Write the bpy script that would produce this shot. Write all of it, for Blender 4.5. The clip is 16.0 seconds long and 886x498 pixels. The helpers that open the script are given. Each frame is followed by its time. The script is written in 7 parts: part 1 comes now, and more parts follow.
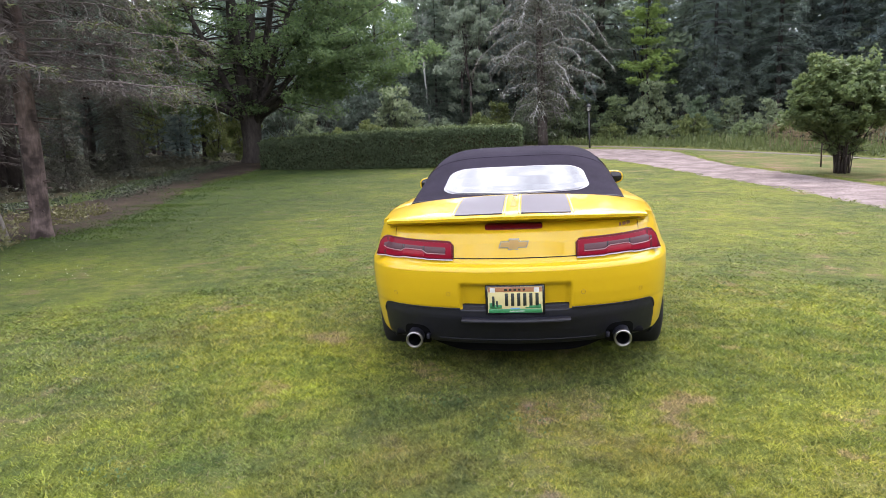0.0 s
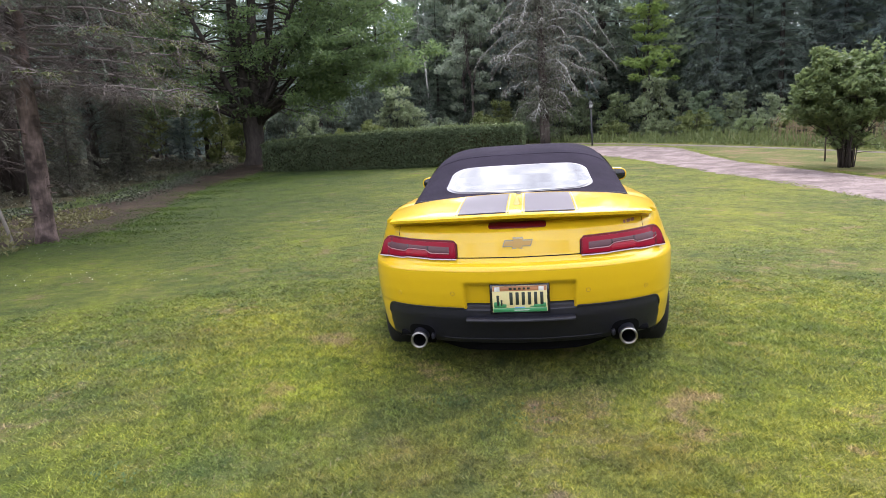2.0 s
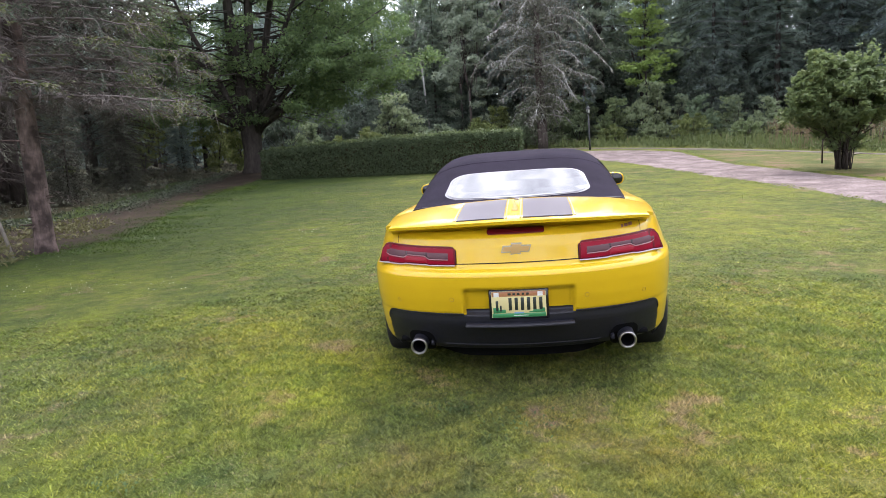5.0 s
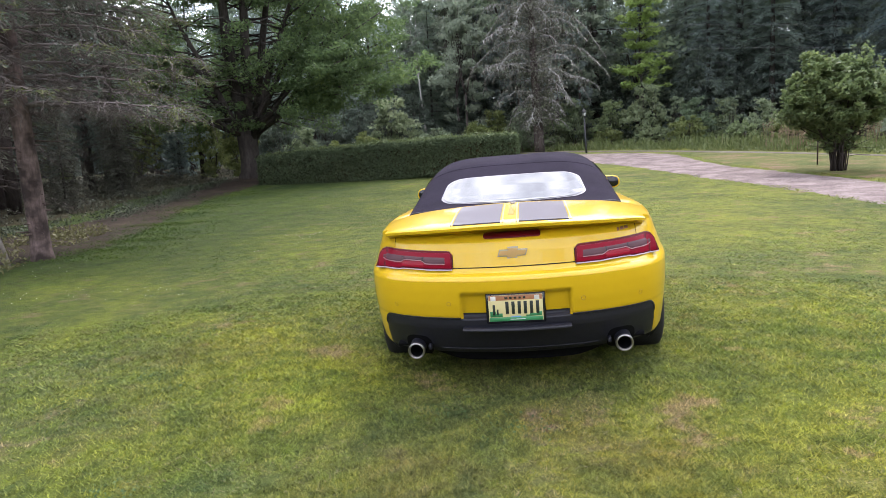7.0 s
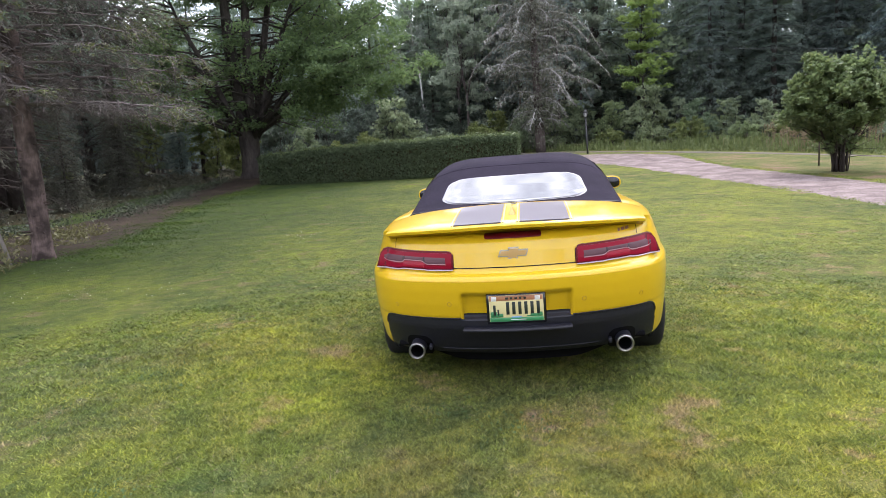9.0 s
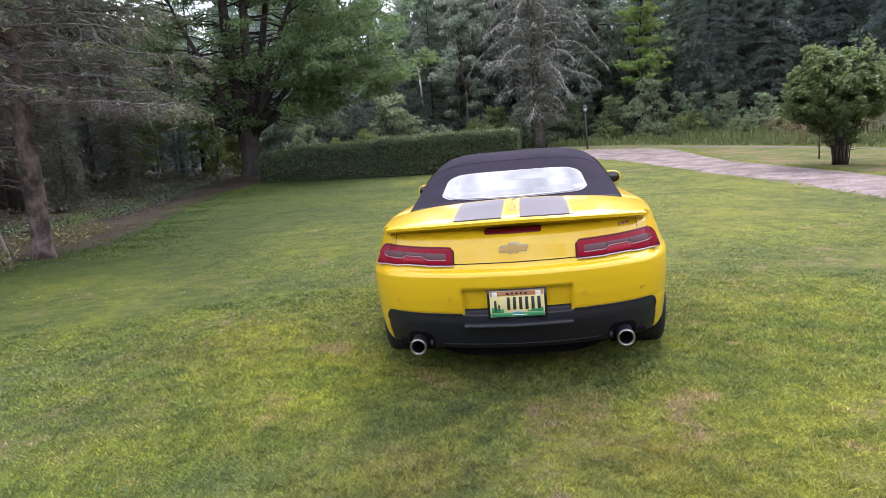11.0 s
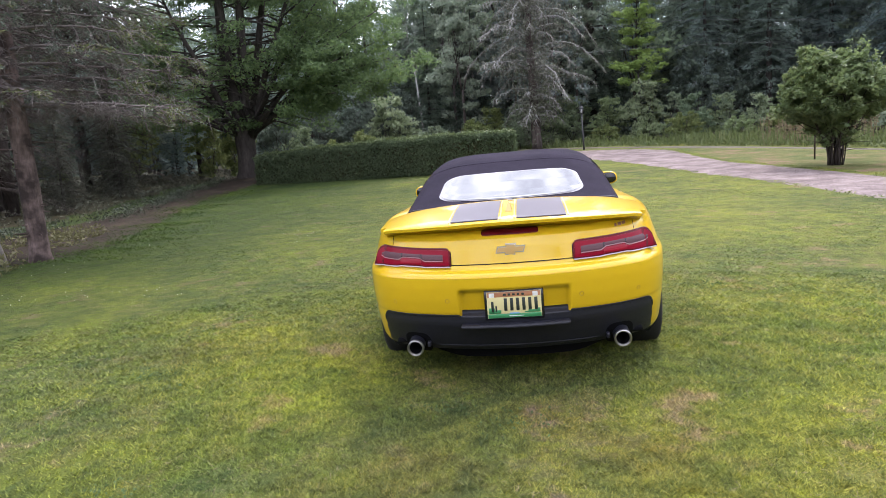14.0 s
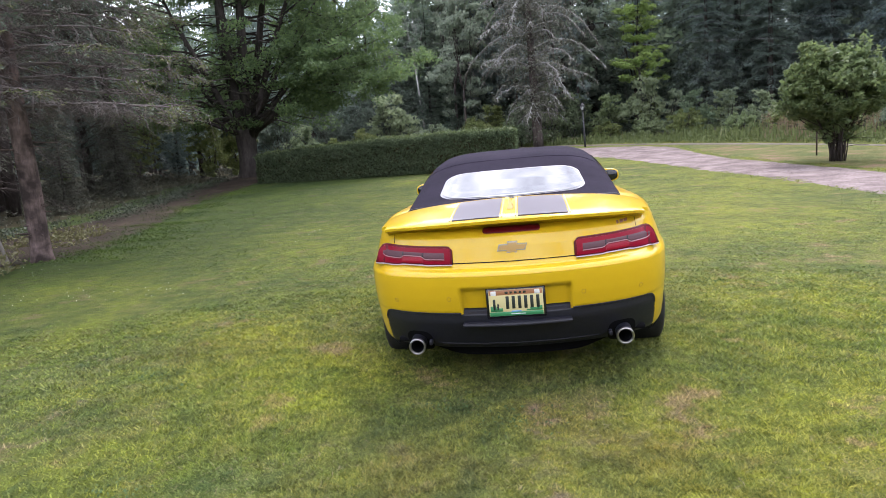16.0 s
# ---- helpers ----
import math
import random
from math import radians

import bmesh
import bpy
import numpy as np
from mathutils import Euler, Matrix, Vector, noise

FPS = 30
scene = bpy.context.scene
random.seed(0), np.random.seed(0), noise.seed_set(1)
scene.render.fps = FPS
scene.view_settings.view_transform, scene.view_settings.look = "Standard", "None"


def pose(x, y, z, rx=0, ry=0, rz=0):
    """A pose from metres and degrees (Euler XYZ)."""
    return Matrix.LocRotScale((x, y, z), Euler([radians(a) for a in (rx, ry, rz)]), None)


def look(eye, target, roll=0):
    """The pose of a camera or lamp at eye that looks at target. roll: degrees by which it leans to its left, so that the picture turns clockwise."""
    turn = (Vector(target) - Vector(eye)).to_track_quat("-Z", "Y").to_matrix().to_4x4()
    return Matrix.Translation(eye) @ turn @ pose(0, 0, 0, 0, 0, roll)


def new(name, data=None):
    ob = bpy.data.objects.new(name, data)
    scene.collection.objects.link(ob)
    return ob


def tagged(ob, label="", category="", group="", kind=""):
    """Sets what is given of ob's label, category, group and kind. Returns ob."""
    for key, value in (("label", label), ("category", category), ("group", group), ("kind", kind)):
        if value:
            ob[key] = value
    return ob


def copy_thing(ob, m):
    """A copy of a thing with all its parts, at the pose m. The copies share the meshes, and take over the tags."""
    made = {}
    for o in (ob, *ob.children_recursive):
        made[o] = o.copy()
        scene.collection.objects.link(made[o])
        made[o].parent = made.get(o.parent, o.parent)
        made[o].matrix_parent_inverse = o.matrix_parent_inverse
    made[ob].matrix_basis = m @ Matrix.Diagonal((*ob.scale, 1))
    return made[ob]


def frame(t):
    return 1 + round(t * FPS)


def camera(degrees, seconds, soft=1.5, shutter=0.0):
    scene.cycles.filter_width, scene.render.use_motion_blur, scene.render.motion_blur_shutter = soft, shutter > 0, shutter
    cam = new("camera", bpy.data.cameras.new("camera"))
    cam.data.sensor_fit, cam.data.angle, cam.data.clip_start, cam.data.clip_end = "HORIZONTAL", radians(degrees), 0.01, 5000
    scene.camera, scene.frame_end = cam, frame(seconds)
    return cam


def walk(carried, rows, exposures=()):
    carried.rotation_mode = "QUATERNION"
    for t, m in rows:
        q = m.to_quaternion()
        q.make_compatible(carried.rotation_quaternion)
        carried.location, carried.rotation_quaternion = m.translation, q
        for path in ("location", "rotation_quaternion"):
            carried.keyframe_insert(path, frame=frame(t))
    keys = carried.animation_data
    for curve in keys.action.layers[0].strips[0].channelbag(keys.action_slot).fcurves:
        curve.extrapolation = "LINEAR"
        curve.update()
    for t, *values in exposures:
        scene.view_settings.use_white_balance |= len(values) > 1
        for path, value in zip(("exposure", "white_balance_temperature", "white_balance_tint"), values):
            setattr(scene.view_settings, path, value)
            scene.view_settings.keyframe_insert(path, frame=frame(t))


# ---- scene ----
cam = camera(66.0, 16.0, 0.75)
PATH = [
    (0, (-0.012, -3.642, 1.47), (-0.217, -1.68, 1.145), -1.9),
    (0.5, (-0.014, -3.641, 1.47), (-0.238, -1.681, 1.144), -2.8),
    (1, (-0.018, -3.641, 1.47), (-0.238, -1.68, 1.142), -2.7),
    (1.5, (-0.013, -3.635, 1.468), (-0.234, -1.674, 1.144), -2.8),
    (2, (-0.013, -3.63, 1.469), (-0.229, -1.669, 1.143), -2.7),
    (2.5, (-0.01, -3.632, 1.47), (-0.222, -1.669, 1.151), -2.7),
    (3, (-0.013, -3.64, 1.474), (-0.231, -1.677, 1.161), -2.6),
    (3.5, (-0.011, -3.642, 1.473), (-0.227, -1.678, 1.162), -2.6),
    (4, (-0.01, -3.642, 1.472), (-0.227, -1.678, 1.161), -3.2),
    (6.5, (-0.006, -3.649, 1.475), (-0.215, -1.682, 1.174), -3.4),
    (7, (-0.004, -3.65, 1.476), (-0.209, -1.682, 1.178), -3.7),
    (7.5, (-0.003, -3.649, 1.479), (-0.211, -1.683, 1.182), -3.8),
    (8, (-0.003, -3.645, 1.476), (-0.208, -1.678, 1.181), -3.6),
    (8.5, (-0.002, -3.647, 1.477), (-0.21, -1.68, 1.183), -3.5),
    (9, (-0.002, -3.65, 1.476), (-0.21, -1.683, 1.179), -3.6),
    (11.5, (-0.001, -3.65, 1.472), (-0.214, -1.686, 1.165), -4.2),
    (12, (-0.004, -3.654, 1.473), (-0.222, -1.689, 1.169), -4.3),
    (12.5, (-0.005, -3.656, 1.475), (-0.226, -1.691, 1.175), -4.4),
    (13, (-0.005, -3.662, 1.474), (-0.221, -1.696, 1.181), -4.5),
    (13.5, (-0.005, -3.664, 1.474), (-0.219, -1.698, 1.179), -4.5),
    (14, (-0.001, -3.656, 1.473), (-0.202, -1.69, 1.169), -4.2),
    (14.5, (-0.003, -3.649, 1.472), (-0.209, -1.684, 1.162), -4.3),
    (15, (0.001, -3.645, 1.474), (-0.203, -1.68, 1.164), -4.2),
    (15.5, (0.002, -3.646, 1.473), (-0.203, -1.68, 1.165), -4.6),
    (16, (-0.001, -3.644, 1.471), (-0.207, -1.679, 1.162), -4.5),
]
walk(cam, [(t, look(eye, target, roll)) for t, eye, target, roll in PATH],
     [(0.0, 0.96, 6420, 20), (2.0, 0.91, 6420, 20), (4.0, 0.87, 6400, 20), (7.0, 0.83, 6370, 19), (9.0, 0.84, 6330, 20), (12.5, 0.85, 6260, 21), (16.0, 0.86, 6260, 21)])

# ---- world, sun and exposure ----
SUN_EL, SUN_AZ = radians(55), radians(26)      # azimuth from +y towards +x
world = bpy.data.worlds.new("sky")
scene.world = world
world.use_nodes = True
wt = world.node_tree
wt.nodes.clear()
w_out = wt.nodes.new("ShaderNodeOutputWorld")
w_mix = wt.nodes.new("ShaderNodeMixShader")
w_sky = wt.nodes.new("ShaderNodeBackground")
w_cloud = wt.nodes.new("ShaderNodeBackground")
sky = wt.nodes.new("ShaderNodeTexSky")
sky.sky_type, sky.sun_disc = "NISHITA", False
sky.sun_elevation, sky.sun_rotation = SUN_EL, SUN_AZ
w_sky.inputs["Strength"].default_value = 0.12
w_cloud.inputs["Color"].default_value = (0.90, 0.95, 1.0, 1)
w_cloud.inputs["Strength"].default_value = 1.9
w_co = wt.nodes.new("ShaderNodeTexCoord")
w_map = wt.nodes.new("ShaderNodeMapping")
w_map.inputs["Scale"].default_value = (1.0, 1.0, 2.2)
w_noise = wt.nodes.new("ShaderNodeTexNoise")
w_noise.inputs["Scale"].default_value, w_noise.inputs["Detail"].default_value = 5.0, 8
w_ramp = wt.nodes.new("ShaderNodeValToRGB")
w_ramp.color_ramp.elements[0].position, w_ramp.color_ramp.elements[1].position = 0.40, 0.56
w_ramp.color_ramp.elements[0].color = (0.15, 0.15, 0.15, 1)
# thin cloud is brighter round the veiled sun
w_dot = wt.nodes.new("ShaderNodeVectorMath")
w_dot.operation = "DOT_PRODUCT"
w_dot.inputs[1].default_value = (math.sin(SUN_AZ) * math.cos(SUN_EL), math.cos(SUN_AZ) * math.cos(SUN_EL), math.sin(SUN_EL))
w_glow = wt.nodes.new("ShaderNodeMapRange")
w_glow.interpolation_type = "SMOOTHSTEP"
w_glow.inputs["From Min"].default_value, w_glow.inputs["From Max"].default_value = 0.55, 1.0
w_glow.inputs["To Min"].default_value, w_glow.inputs["To Max"].default_value = 2.15, 3.7
wt.links.new(w_co.outputs["Generated"], w_dot.inputs[0])
wt.links.new(w_dot.outputs["Value"], w_glow.inputs["Value"])
wt.links.new(w_glow.outputs["Result"], w_cloud.inputs["Strength"])
wt.links.new(w_co.outputs["Generated"], w_map.inputs["Vector"])
wt.links.new(w_map.outputs["Vector"], w_noise.inputs["Vector"])
wt.links.new(w_noise.outputs["Fac"], w_ramp.inputs["Fac"])
wt.links.new(w_ramp.outputs["Color"], w_mix.inputs["Fac"])
wt.links.new(sky.outputs["Color"], w_sky.inputs["Color"])
wt.links.new(w_sky.outputs["Background"], w_mix.inputs[1])
wt.links.new(w_cloud.outputs["Background"], w_mix.inputs[2])
wt.links.new(w_mix.outputs["Shader"], w_out.inputs["Surface"])

sun = new("sun", bpy.data.lights.new("sun", "SUN"))
sun.data.energy, sun.data.angle, sun.data.color = 1.95, radians(18), (1.0, 0.95, 0.86)
sun.matrix_world = look((0, 0, 40), (-math.sin(SUN_AZ) * math.cos(SUN_EL), -math.cos(SUN_AZ) * math.cos(SUN_EL), 40 - math.sin(SUN_EL)))


# ---- materials ----
def node_material(name, rough=0.6, metal=0.0, spec=0.5):
    m = bpy.data.materials.new(name)
    m.use_nodes = True
    b = m.node_tree.nodes["Principled BSDF"]
    b.inputs["Roughness"].default_value = rough
    b.inputs["Metallic"].default_value = metal
    b.inputs["Specular IOR Level"].default_value = spec
    return m, m.node_tree, b


def ramp_node(nt, stops):
    r = nt.nodes.new("ShaderNodeValToRGB")
    e = r.color_ramp.elements
    while len(e) < len(stops):
        e.new(0.5)
    for el, (p, c) in zip(e, stops):
        el.position, el.color = p, (*c, 1)
    return r


def noise_node(nt, scale, detail=4.0, rough=0.55, vec=None):
    n = nt.nodes.new("ShaderNodeTexNoise")
    n.inputs["Scale"].default_value, n.inputs["Detail"].default_value, n.inputs["Roughness"].default_value = scale, detail, rough
    if vec is not None:
        nt.links.new(vec, n.inputs["Vector"])
    return n


def position(nt):
    return nt.nodes.new("ShaderNodeNewGeometry").outputs["Position"]


def mix_rgb(nt, fac, a, b, mode="MIX"):
    n = nt.nodes.new("ShaderNodeMix")
    n.data_type, n.blend_type = "RGBA", mode
    for sock, v in ((n.inputs[0], fac), (n.inputs[6], a), (n.inputs[7], b)):
        if isinstance(v, (int, float)):
            sock.default_value = v
        elif isinstance(v, tuple):
            sock.default_value = (*v, 1)
        else:
            nt.links.new(v, sock)
    return n.outputs[2]


def bump(nt, b, height, strength, distance):
    n = nt.nodes.new("ShaderNodeBump")
    n.inputs["Strength"].default_value, n.inputs["Distance"].default_value = strength, distance
    nt.links.new(height, n.inputs["Height"])
    nt.links.new(n.outputs["Normal"], b.inputs["Normal"])


def plain(name, color, rough=0.5, metal=0.0, spec=0.5, coat=0.0, speck=0.0, scale=60):
    m, nt, b = node_material(name, rough, metal, spec)
    b.inputs["Base Color"].default_value = (*color, 1)
    b.inputs["Coat Weight"].default_value, b.inputs["Coat Roughness"].default_value = coat, 0.03
    if speck:
        co = nt.nodes.new("ShaderNodeTexCoord").outputs["Object"]
        n = noise_node(nt, scale, 5, 0.6, co)
        r = ramp_node(nt, [(0.3, tuple(c * (1 - speck) for c in color)), (0.7, tuple(min(1, c * (1 + speck)) for c in color))])
        nt.links.new(n.outputs["Fac"], r.inputs["Fac"])
        nt.links.new(r.outputs["Color"], b.inputs["Base Color"])
        n2 = noise_node(nt, scale * 4, 3, 0.6, co)
        bump(nt, b, n2.outputs["Fac"], 0.25, 0.003)
    return m


def leaf_material(name, dark, light, tint=None, through_light=0.35, rough=0.55, patch=0.25, vary=0.0):
    """Foliage: every leaf or spray its own shade, larger patches of tone over it, each tree a little apart, some light passing through."""
    m, nt, b = node_material(name, rough, 0, 0.3)
    g = nt.nodes.new("ShaderNodeNewGeometry")
    stops = [(0.0, dark), (0.85, light)] + ([(1.0, tint)] if tint else [])
    r = ramp_node(nt, stops)
    n = noise_node(nt, patch, 3, 0.6, g.outputs["Position"])
    a = nt.nodes.new("ShaderNodeMath")
    a.operation = "MULTIPLY_ADD"
    a.inputs[1].default_value, a.inputs[2].default_value = 0.6, 0.0
    nt.links.new(g.outputs["Random Per Island"], a.inputs[0])
    c = nt.nodes.new("ShaderNodeMath")
    c.operation = "MULTIPLY_ADD"
    c.inputs[1].default_value = 0.55
    nt.links.new(n.outputs["Fac"], c.inputs[0])
    nt.links.new(a.outputs[0], c.inputs[2])
    nt.links.new(c.outputs[0], r.inputs["Fac"])
    own = ramp_node(nt, [(0.0, (0.78, 0.86, 0.96)), (0.35, (1.0, 1.0, 1.0)), (0.7, (1.02, 1.06, 0.98)), (1.0, (1.14, 1.14, 0.92))])
    nt.links.new(nt.nodes.new("ShaderNodeObjectInfo").outputs["Random"], own.inputs["Fac"])
    col = mix_rgb(nt, vary, r.outputs["Color"], mix_rgb(nt, 1.0, r.outputs["Color"], own.outputs["Color"], "MULTIPLY"))
    nt.links.new(col, b.inputs["Base Color"])
    t = nt.nodes.new("ShaderNodeBsdfTranslucent")
    nt.links.new(col, t.inputs["Color"])
    mx = nt.nodes.new("ShaderNodeMixShader")
    mx.inputs["Fac"].default_value = through_light
    nt.links.new(b.outputs["BSDF"], mx.inputs[1])
    nt.links.new(t.outputs["BSDF"], mx.inputs[2])
    nt.links.new(mx.outputs["Shader"], nt.nodes["Material Output"].inputs["Surface"])
    return m


def bark_material(name, dark, light, scale=7.0, blotch=1.3, contrast=0.0):
    m, nt, b = node_material(name, 0.9, 0, 0.2)
    co = nt.nodes.new("ShaderNodeTexCoord").outputs["Object"]
    mp = nt.nodes.new("ShaderNodeMapping")
    mp.inputs["Scale"].default_value = (1, 1, 0.3)
    nt.links.new(co, mp.inputs["Vector"])
    n = noise_node(nt, scale, 8, 0.7, mp.outputs["Vector"])
    n2 = noise_node(nt, blotch, 3, 0.5, co)
    spots = ramp_node(nt, [(0.35 * contrast, (0, 0, 0)), (1 - 0.38 * contrast, (1, 1, 1))])
    nt.links.new(n2.outputs["Fac"], spots.inputs["Fac"])
    r = ramp_node(nt, [(0.32, dark), (0.62, light)])
    nt.links.new(n.outputs["Fac"], r.inputs["Fac"])
    c = mix_rgb(nt, spots.outputs["Color"], r.outputs["Color"], tuple(v * 0.6 for v in dark))
    nt.links.new(c, b.inputs["Base Color"])
    bump(nt, b, n.outputs["Fac"], 0.8, 0.03)
    return m


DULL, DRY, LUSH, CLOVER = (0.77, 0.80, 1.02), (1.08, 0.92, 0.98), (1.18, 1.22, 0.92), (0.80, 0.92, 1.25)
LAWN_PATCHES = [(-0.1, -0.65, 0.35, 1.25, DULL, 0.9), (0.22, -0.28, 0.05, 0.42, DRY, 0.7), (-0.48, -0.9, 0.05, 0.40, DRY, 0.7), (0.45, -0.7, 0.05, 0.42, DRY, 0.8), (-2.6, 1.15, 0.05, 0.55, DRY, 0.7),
                (-1.35, 0.25, 0.3, 1.2, LUSH, 0.9), (1.45, 0.1, 0.4, 1.5, LUSH, 0.55), (-1.9, -0.95, 0.2, 0.9, LUSH, 0.8), (2.2, 1.2, 0.3, 1.4, LUSH, 0.6),
                (-1.28, -0.9, 0.05, 0.40, CLOVER, 0.9), (-3.2, 0.4, 0.4, 1.6, CLOVER, 0.5)]


def lawn_color(nt):
    """Lawn tone by place: bright and dull green sweeps, clover-dark tufts, dry straw spots, painted tree shade."""
    p = position(nt)
    big = noise_node(nt, 0.42, 4, 0.6, p)
    mid = noise_node(nt, 2.1, 5, 0.62, p)
    dry = noise_node(nt, 1.7, 6, 0.68, p)
    tuft = noise_node(nt, 6.0, 3, 0.6, p)
    r1 = ramp_node(nt, [(0.32, (0.121, 0.136, 0.043)), (0.50, (0.172, 0.178, 0.045)), (0.68, (0.246, 0.235, 0.045))])
    nt.links.new(big.outputs["Fac"], r1.inputs["Fac"])
    r2 = ramp_node(nt, [(0.35, (0.68, 0.78, 0.86)), (0.54, (1.0, 1.0, 1.0)), (0.70, (1.15, 1.20, 0.78))])
    nt.links.new(mid.outputs["Fac"], r2.inputs["Fac"])
    c = mix_rgb(nt, 1.0, r1.outputs["Color"], r2.outputs["Color"], "MULTIPLY")
    f = ramp_node(nt, [(0.58, (0, 0, 0)), (0.66, (0.95, 0.95, 0.95))])
    nt.links.new(dry.outputs["Fac"], f.inputs["Fac"])
    # greener towards the trees, and darker: their shade is painted into the lawn colour
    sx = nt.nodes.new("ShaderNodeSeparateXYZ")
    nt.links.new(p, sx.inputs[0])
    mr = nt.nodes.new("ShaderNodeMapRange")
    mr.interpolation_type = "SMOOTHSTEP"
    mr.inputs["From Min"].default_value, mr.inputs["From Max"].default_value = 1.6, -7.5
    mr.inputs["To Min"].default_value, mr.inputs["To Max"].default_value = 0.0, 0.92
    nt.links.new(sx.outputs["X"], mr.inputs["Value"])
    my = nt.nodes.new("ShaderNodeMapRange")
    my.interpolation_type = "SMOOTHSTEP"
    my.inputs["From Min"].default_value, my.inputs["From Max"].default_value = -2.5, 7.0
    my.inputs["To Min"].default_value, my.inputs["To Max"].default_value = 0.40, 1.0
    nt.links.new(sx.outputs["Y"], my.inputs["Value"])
    tree_shade = nt.nodes.new("ShaderNodeMath")
    tree_shade.operation = "MULTIPLY"
    nt.links.new(mr.outputs["Result"], tree_shade.inputs[0])
    nt.links.new(my.outputs["Result"], tree_shade.inputs[1])
    small = noise_node(nt, 9.0, 4, 0.65, p)
    r3 = ramp_node(nt, [(0.36, (0.68, 0.74, 0.78)), (0.50, (1.0, 1.0, 1.0)), (0.64, (1.20, 1.24, 0.98))])
    nt.links.new(small.outputs["Fac"], r3.inputs["Fac"])
    c = mix_rgb(nt, 1.0, c, r3.outputs["Color"], "MULTIPLY")
    straw = noise_node(nt, 4.2, 5, 0.7, p)
    f3 = ramp_node(nt, [(0.53, (0, 0, 0)), (0.63, (0.45, 0.45, 0.45))])
    nt.links.new(straw.outputs["Fac"], f3.inputs["Fac"])
    c = mix_rgb(nt, f3.outputs["Color"], c, (0.195, 0.163, 0.088))
    c = mix_rgb(nt, f.outputs["Color"], c, (0.255, 0.187, 0.116))
    c = mix_rgb(nt, tree_shade.outputs[0], c, mix_rgb(nt, 1.0, c, (0.25, 0.385, 0.335), "MULTIPLY"))
    wob = nt.nodes.new("ShaderNodeVectorMath")
    wob.operation = "MULTIPLY_ADD"
    rag = noise_node(nt, 2.6, 5, 0.65, p)
    wob.inputs[1].default_value = (1.1, 1.1, 0.0)
    nt.links.new(rag.outputs["Color"], wob.inputs[0])
    nt.links.new(p, wob.inputs[2])
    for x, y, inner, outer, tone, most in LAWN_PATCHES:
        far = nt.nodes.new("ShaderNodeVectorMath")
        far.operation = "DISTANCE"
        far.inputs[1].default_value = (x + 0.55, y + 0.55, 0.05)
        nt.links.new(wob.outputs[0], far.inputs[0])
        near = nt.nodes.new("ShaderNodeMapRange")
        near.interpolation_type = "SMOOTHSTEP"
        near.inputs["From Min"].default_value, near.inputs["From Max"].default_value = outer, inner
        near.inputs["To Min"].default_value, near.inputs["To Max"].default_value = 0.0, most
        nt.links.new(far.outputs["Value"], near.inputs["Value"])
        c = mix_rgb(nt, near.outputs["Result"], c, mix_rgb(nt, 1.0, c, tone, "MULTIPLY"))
    f2 = ramp_node(nt, [(0.62, (0, 0, 0)), (0.76, (0.32, 0.32, 0.32))])
    nt.links.new(tuft.outputs["Fac"], f2.inputs["Fac"])
    return mix_rgb(nt, f2.outputs["Color"], c, (0.075, 0.125, 0.055))


def lawn_material():
    m, nt, b = node_material("lawn", 0.9, 0, 0.15)
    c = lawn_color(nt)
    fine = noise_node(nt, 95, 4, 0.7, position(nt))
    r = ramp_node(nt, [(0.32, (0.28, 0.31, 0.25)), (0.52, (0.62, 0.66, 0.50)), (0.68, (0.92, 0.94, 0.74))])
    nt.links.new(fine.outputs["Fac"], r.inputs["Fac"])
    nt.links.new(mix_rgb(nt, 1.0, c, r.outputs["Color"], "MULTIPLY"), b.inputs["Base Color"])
    bump(nt, b, fine.outputs["Fac"], 0.9, 0.02)
    return m


def blade_material(name, stops):
    m, nt, b = node_material(name, 0.6, 0, 0.25)
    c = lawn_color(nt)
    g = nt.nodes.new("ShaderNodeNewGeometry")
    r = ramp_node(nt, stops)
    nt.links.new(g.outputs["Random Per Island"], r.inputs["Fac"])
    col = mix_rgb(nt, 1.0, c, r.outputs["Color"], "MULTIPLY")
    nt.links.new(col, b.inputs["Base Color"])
    t = nt.nodes.new("ShaderNodeBsdfTranslucent")
    nt.links.new(col, t.inputs["Color"])
    mx = nt.nodes.new("ShaderNodeMixShader")
    mx.inputs["Fac"].default_value = 0.35
    nt.links.new(b.outputs["BSDF"], mx.inputs[1])
    nt.links.new(t.outputs["BSDF"], mx.inputs[2])
    nt.links.new(mx.outputs["Shader"], nt.nodes["Material Output"].inputs["Surface"])
    return m


def soil_like(name, stops, scale_big, scale_fine, rel=0.5, spread=0.3):
    m, nt, b = node_material(name, 0.95, 0, 0.15)
    p = position(nt)
    n, f = noise_node(nt, scale_big, 6, 0.65, p), noise_node(nt, scale_fine, 5, 0.7, p)
    r = ramp_node(nt, stops)
    nt.links.new(n.outputs["Fac"], r.inputs["Fac"])
    r2 = ramp_node(nt, [(0.3, (0.9 - spread,) * 3), (0.7, (0.9 + spread,) * 3)])
    nt.links.new(f.outputs["Fac"], r2.inputs["Fac"])
    nt.links.new(mix_rgb(nt, 1.0, r.outputs["Color"], r2.outputs["Color"], "MULTIPLY"), b.inputs["Base Color"])
    bump(nt, b, f.outputs["Fac"], rel, 0.02)
    return m


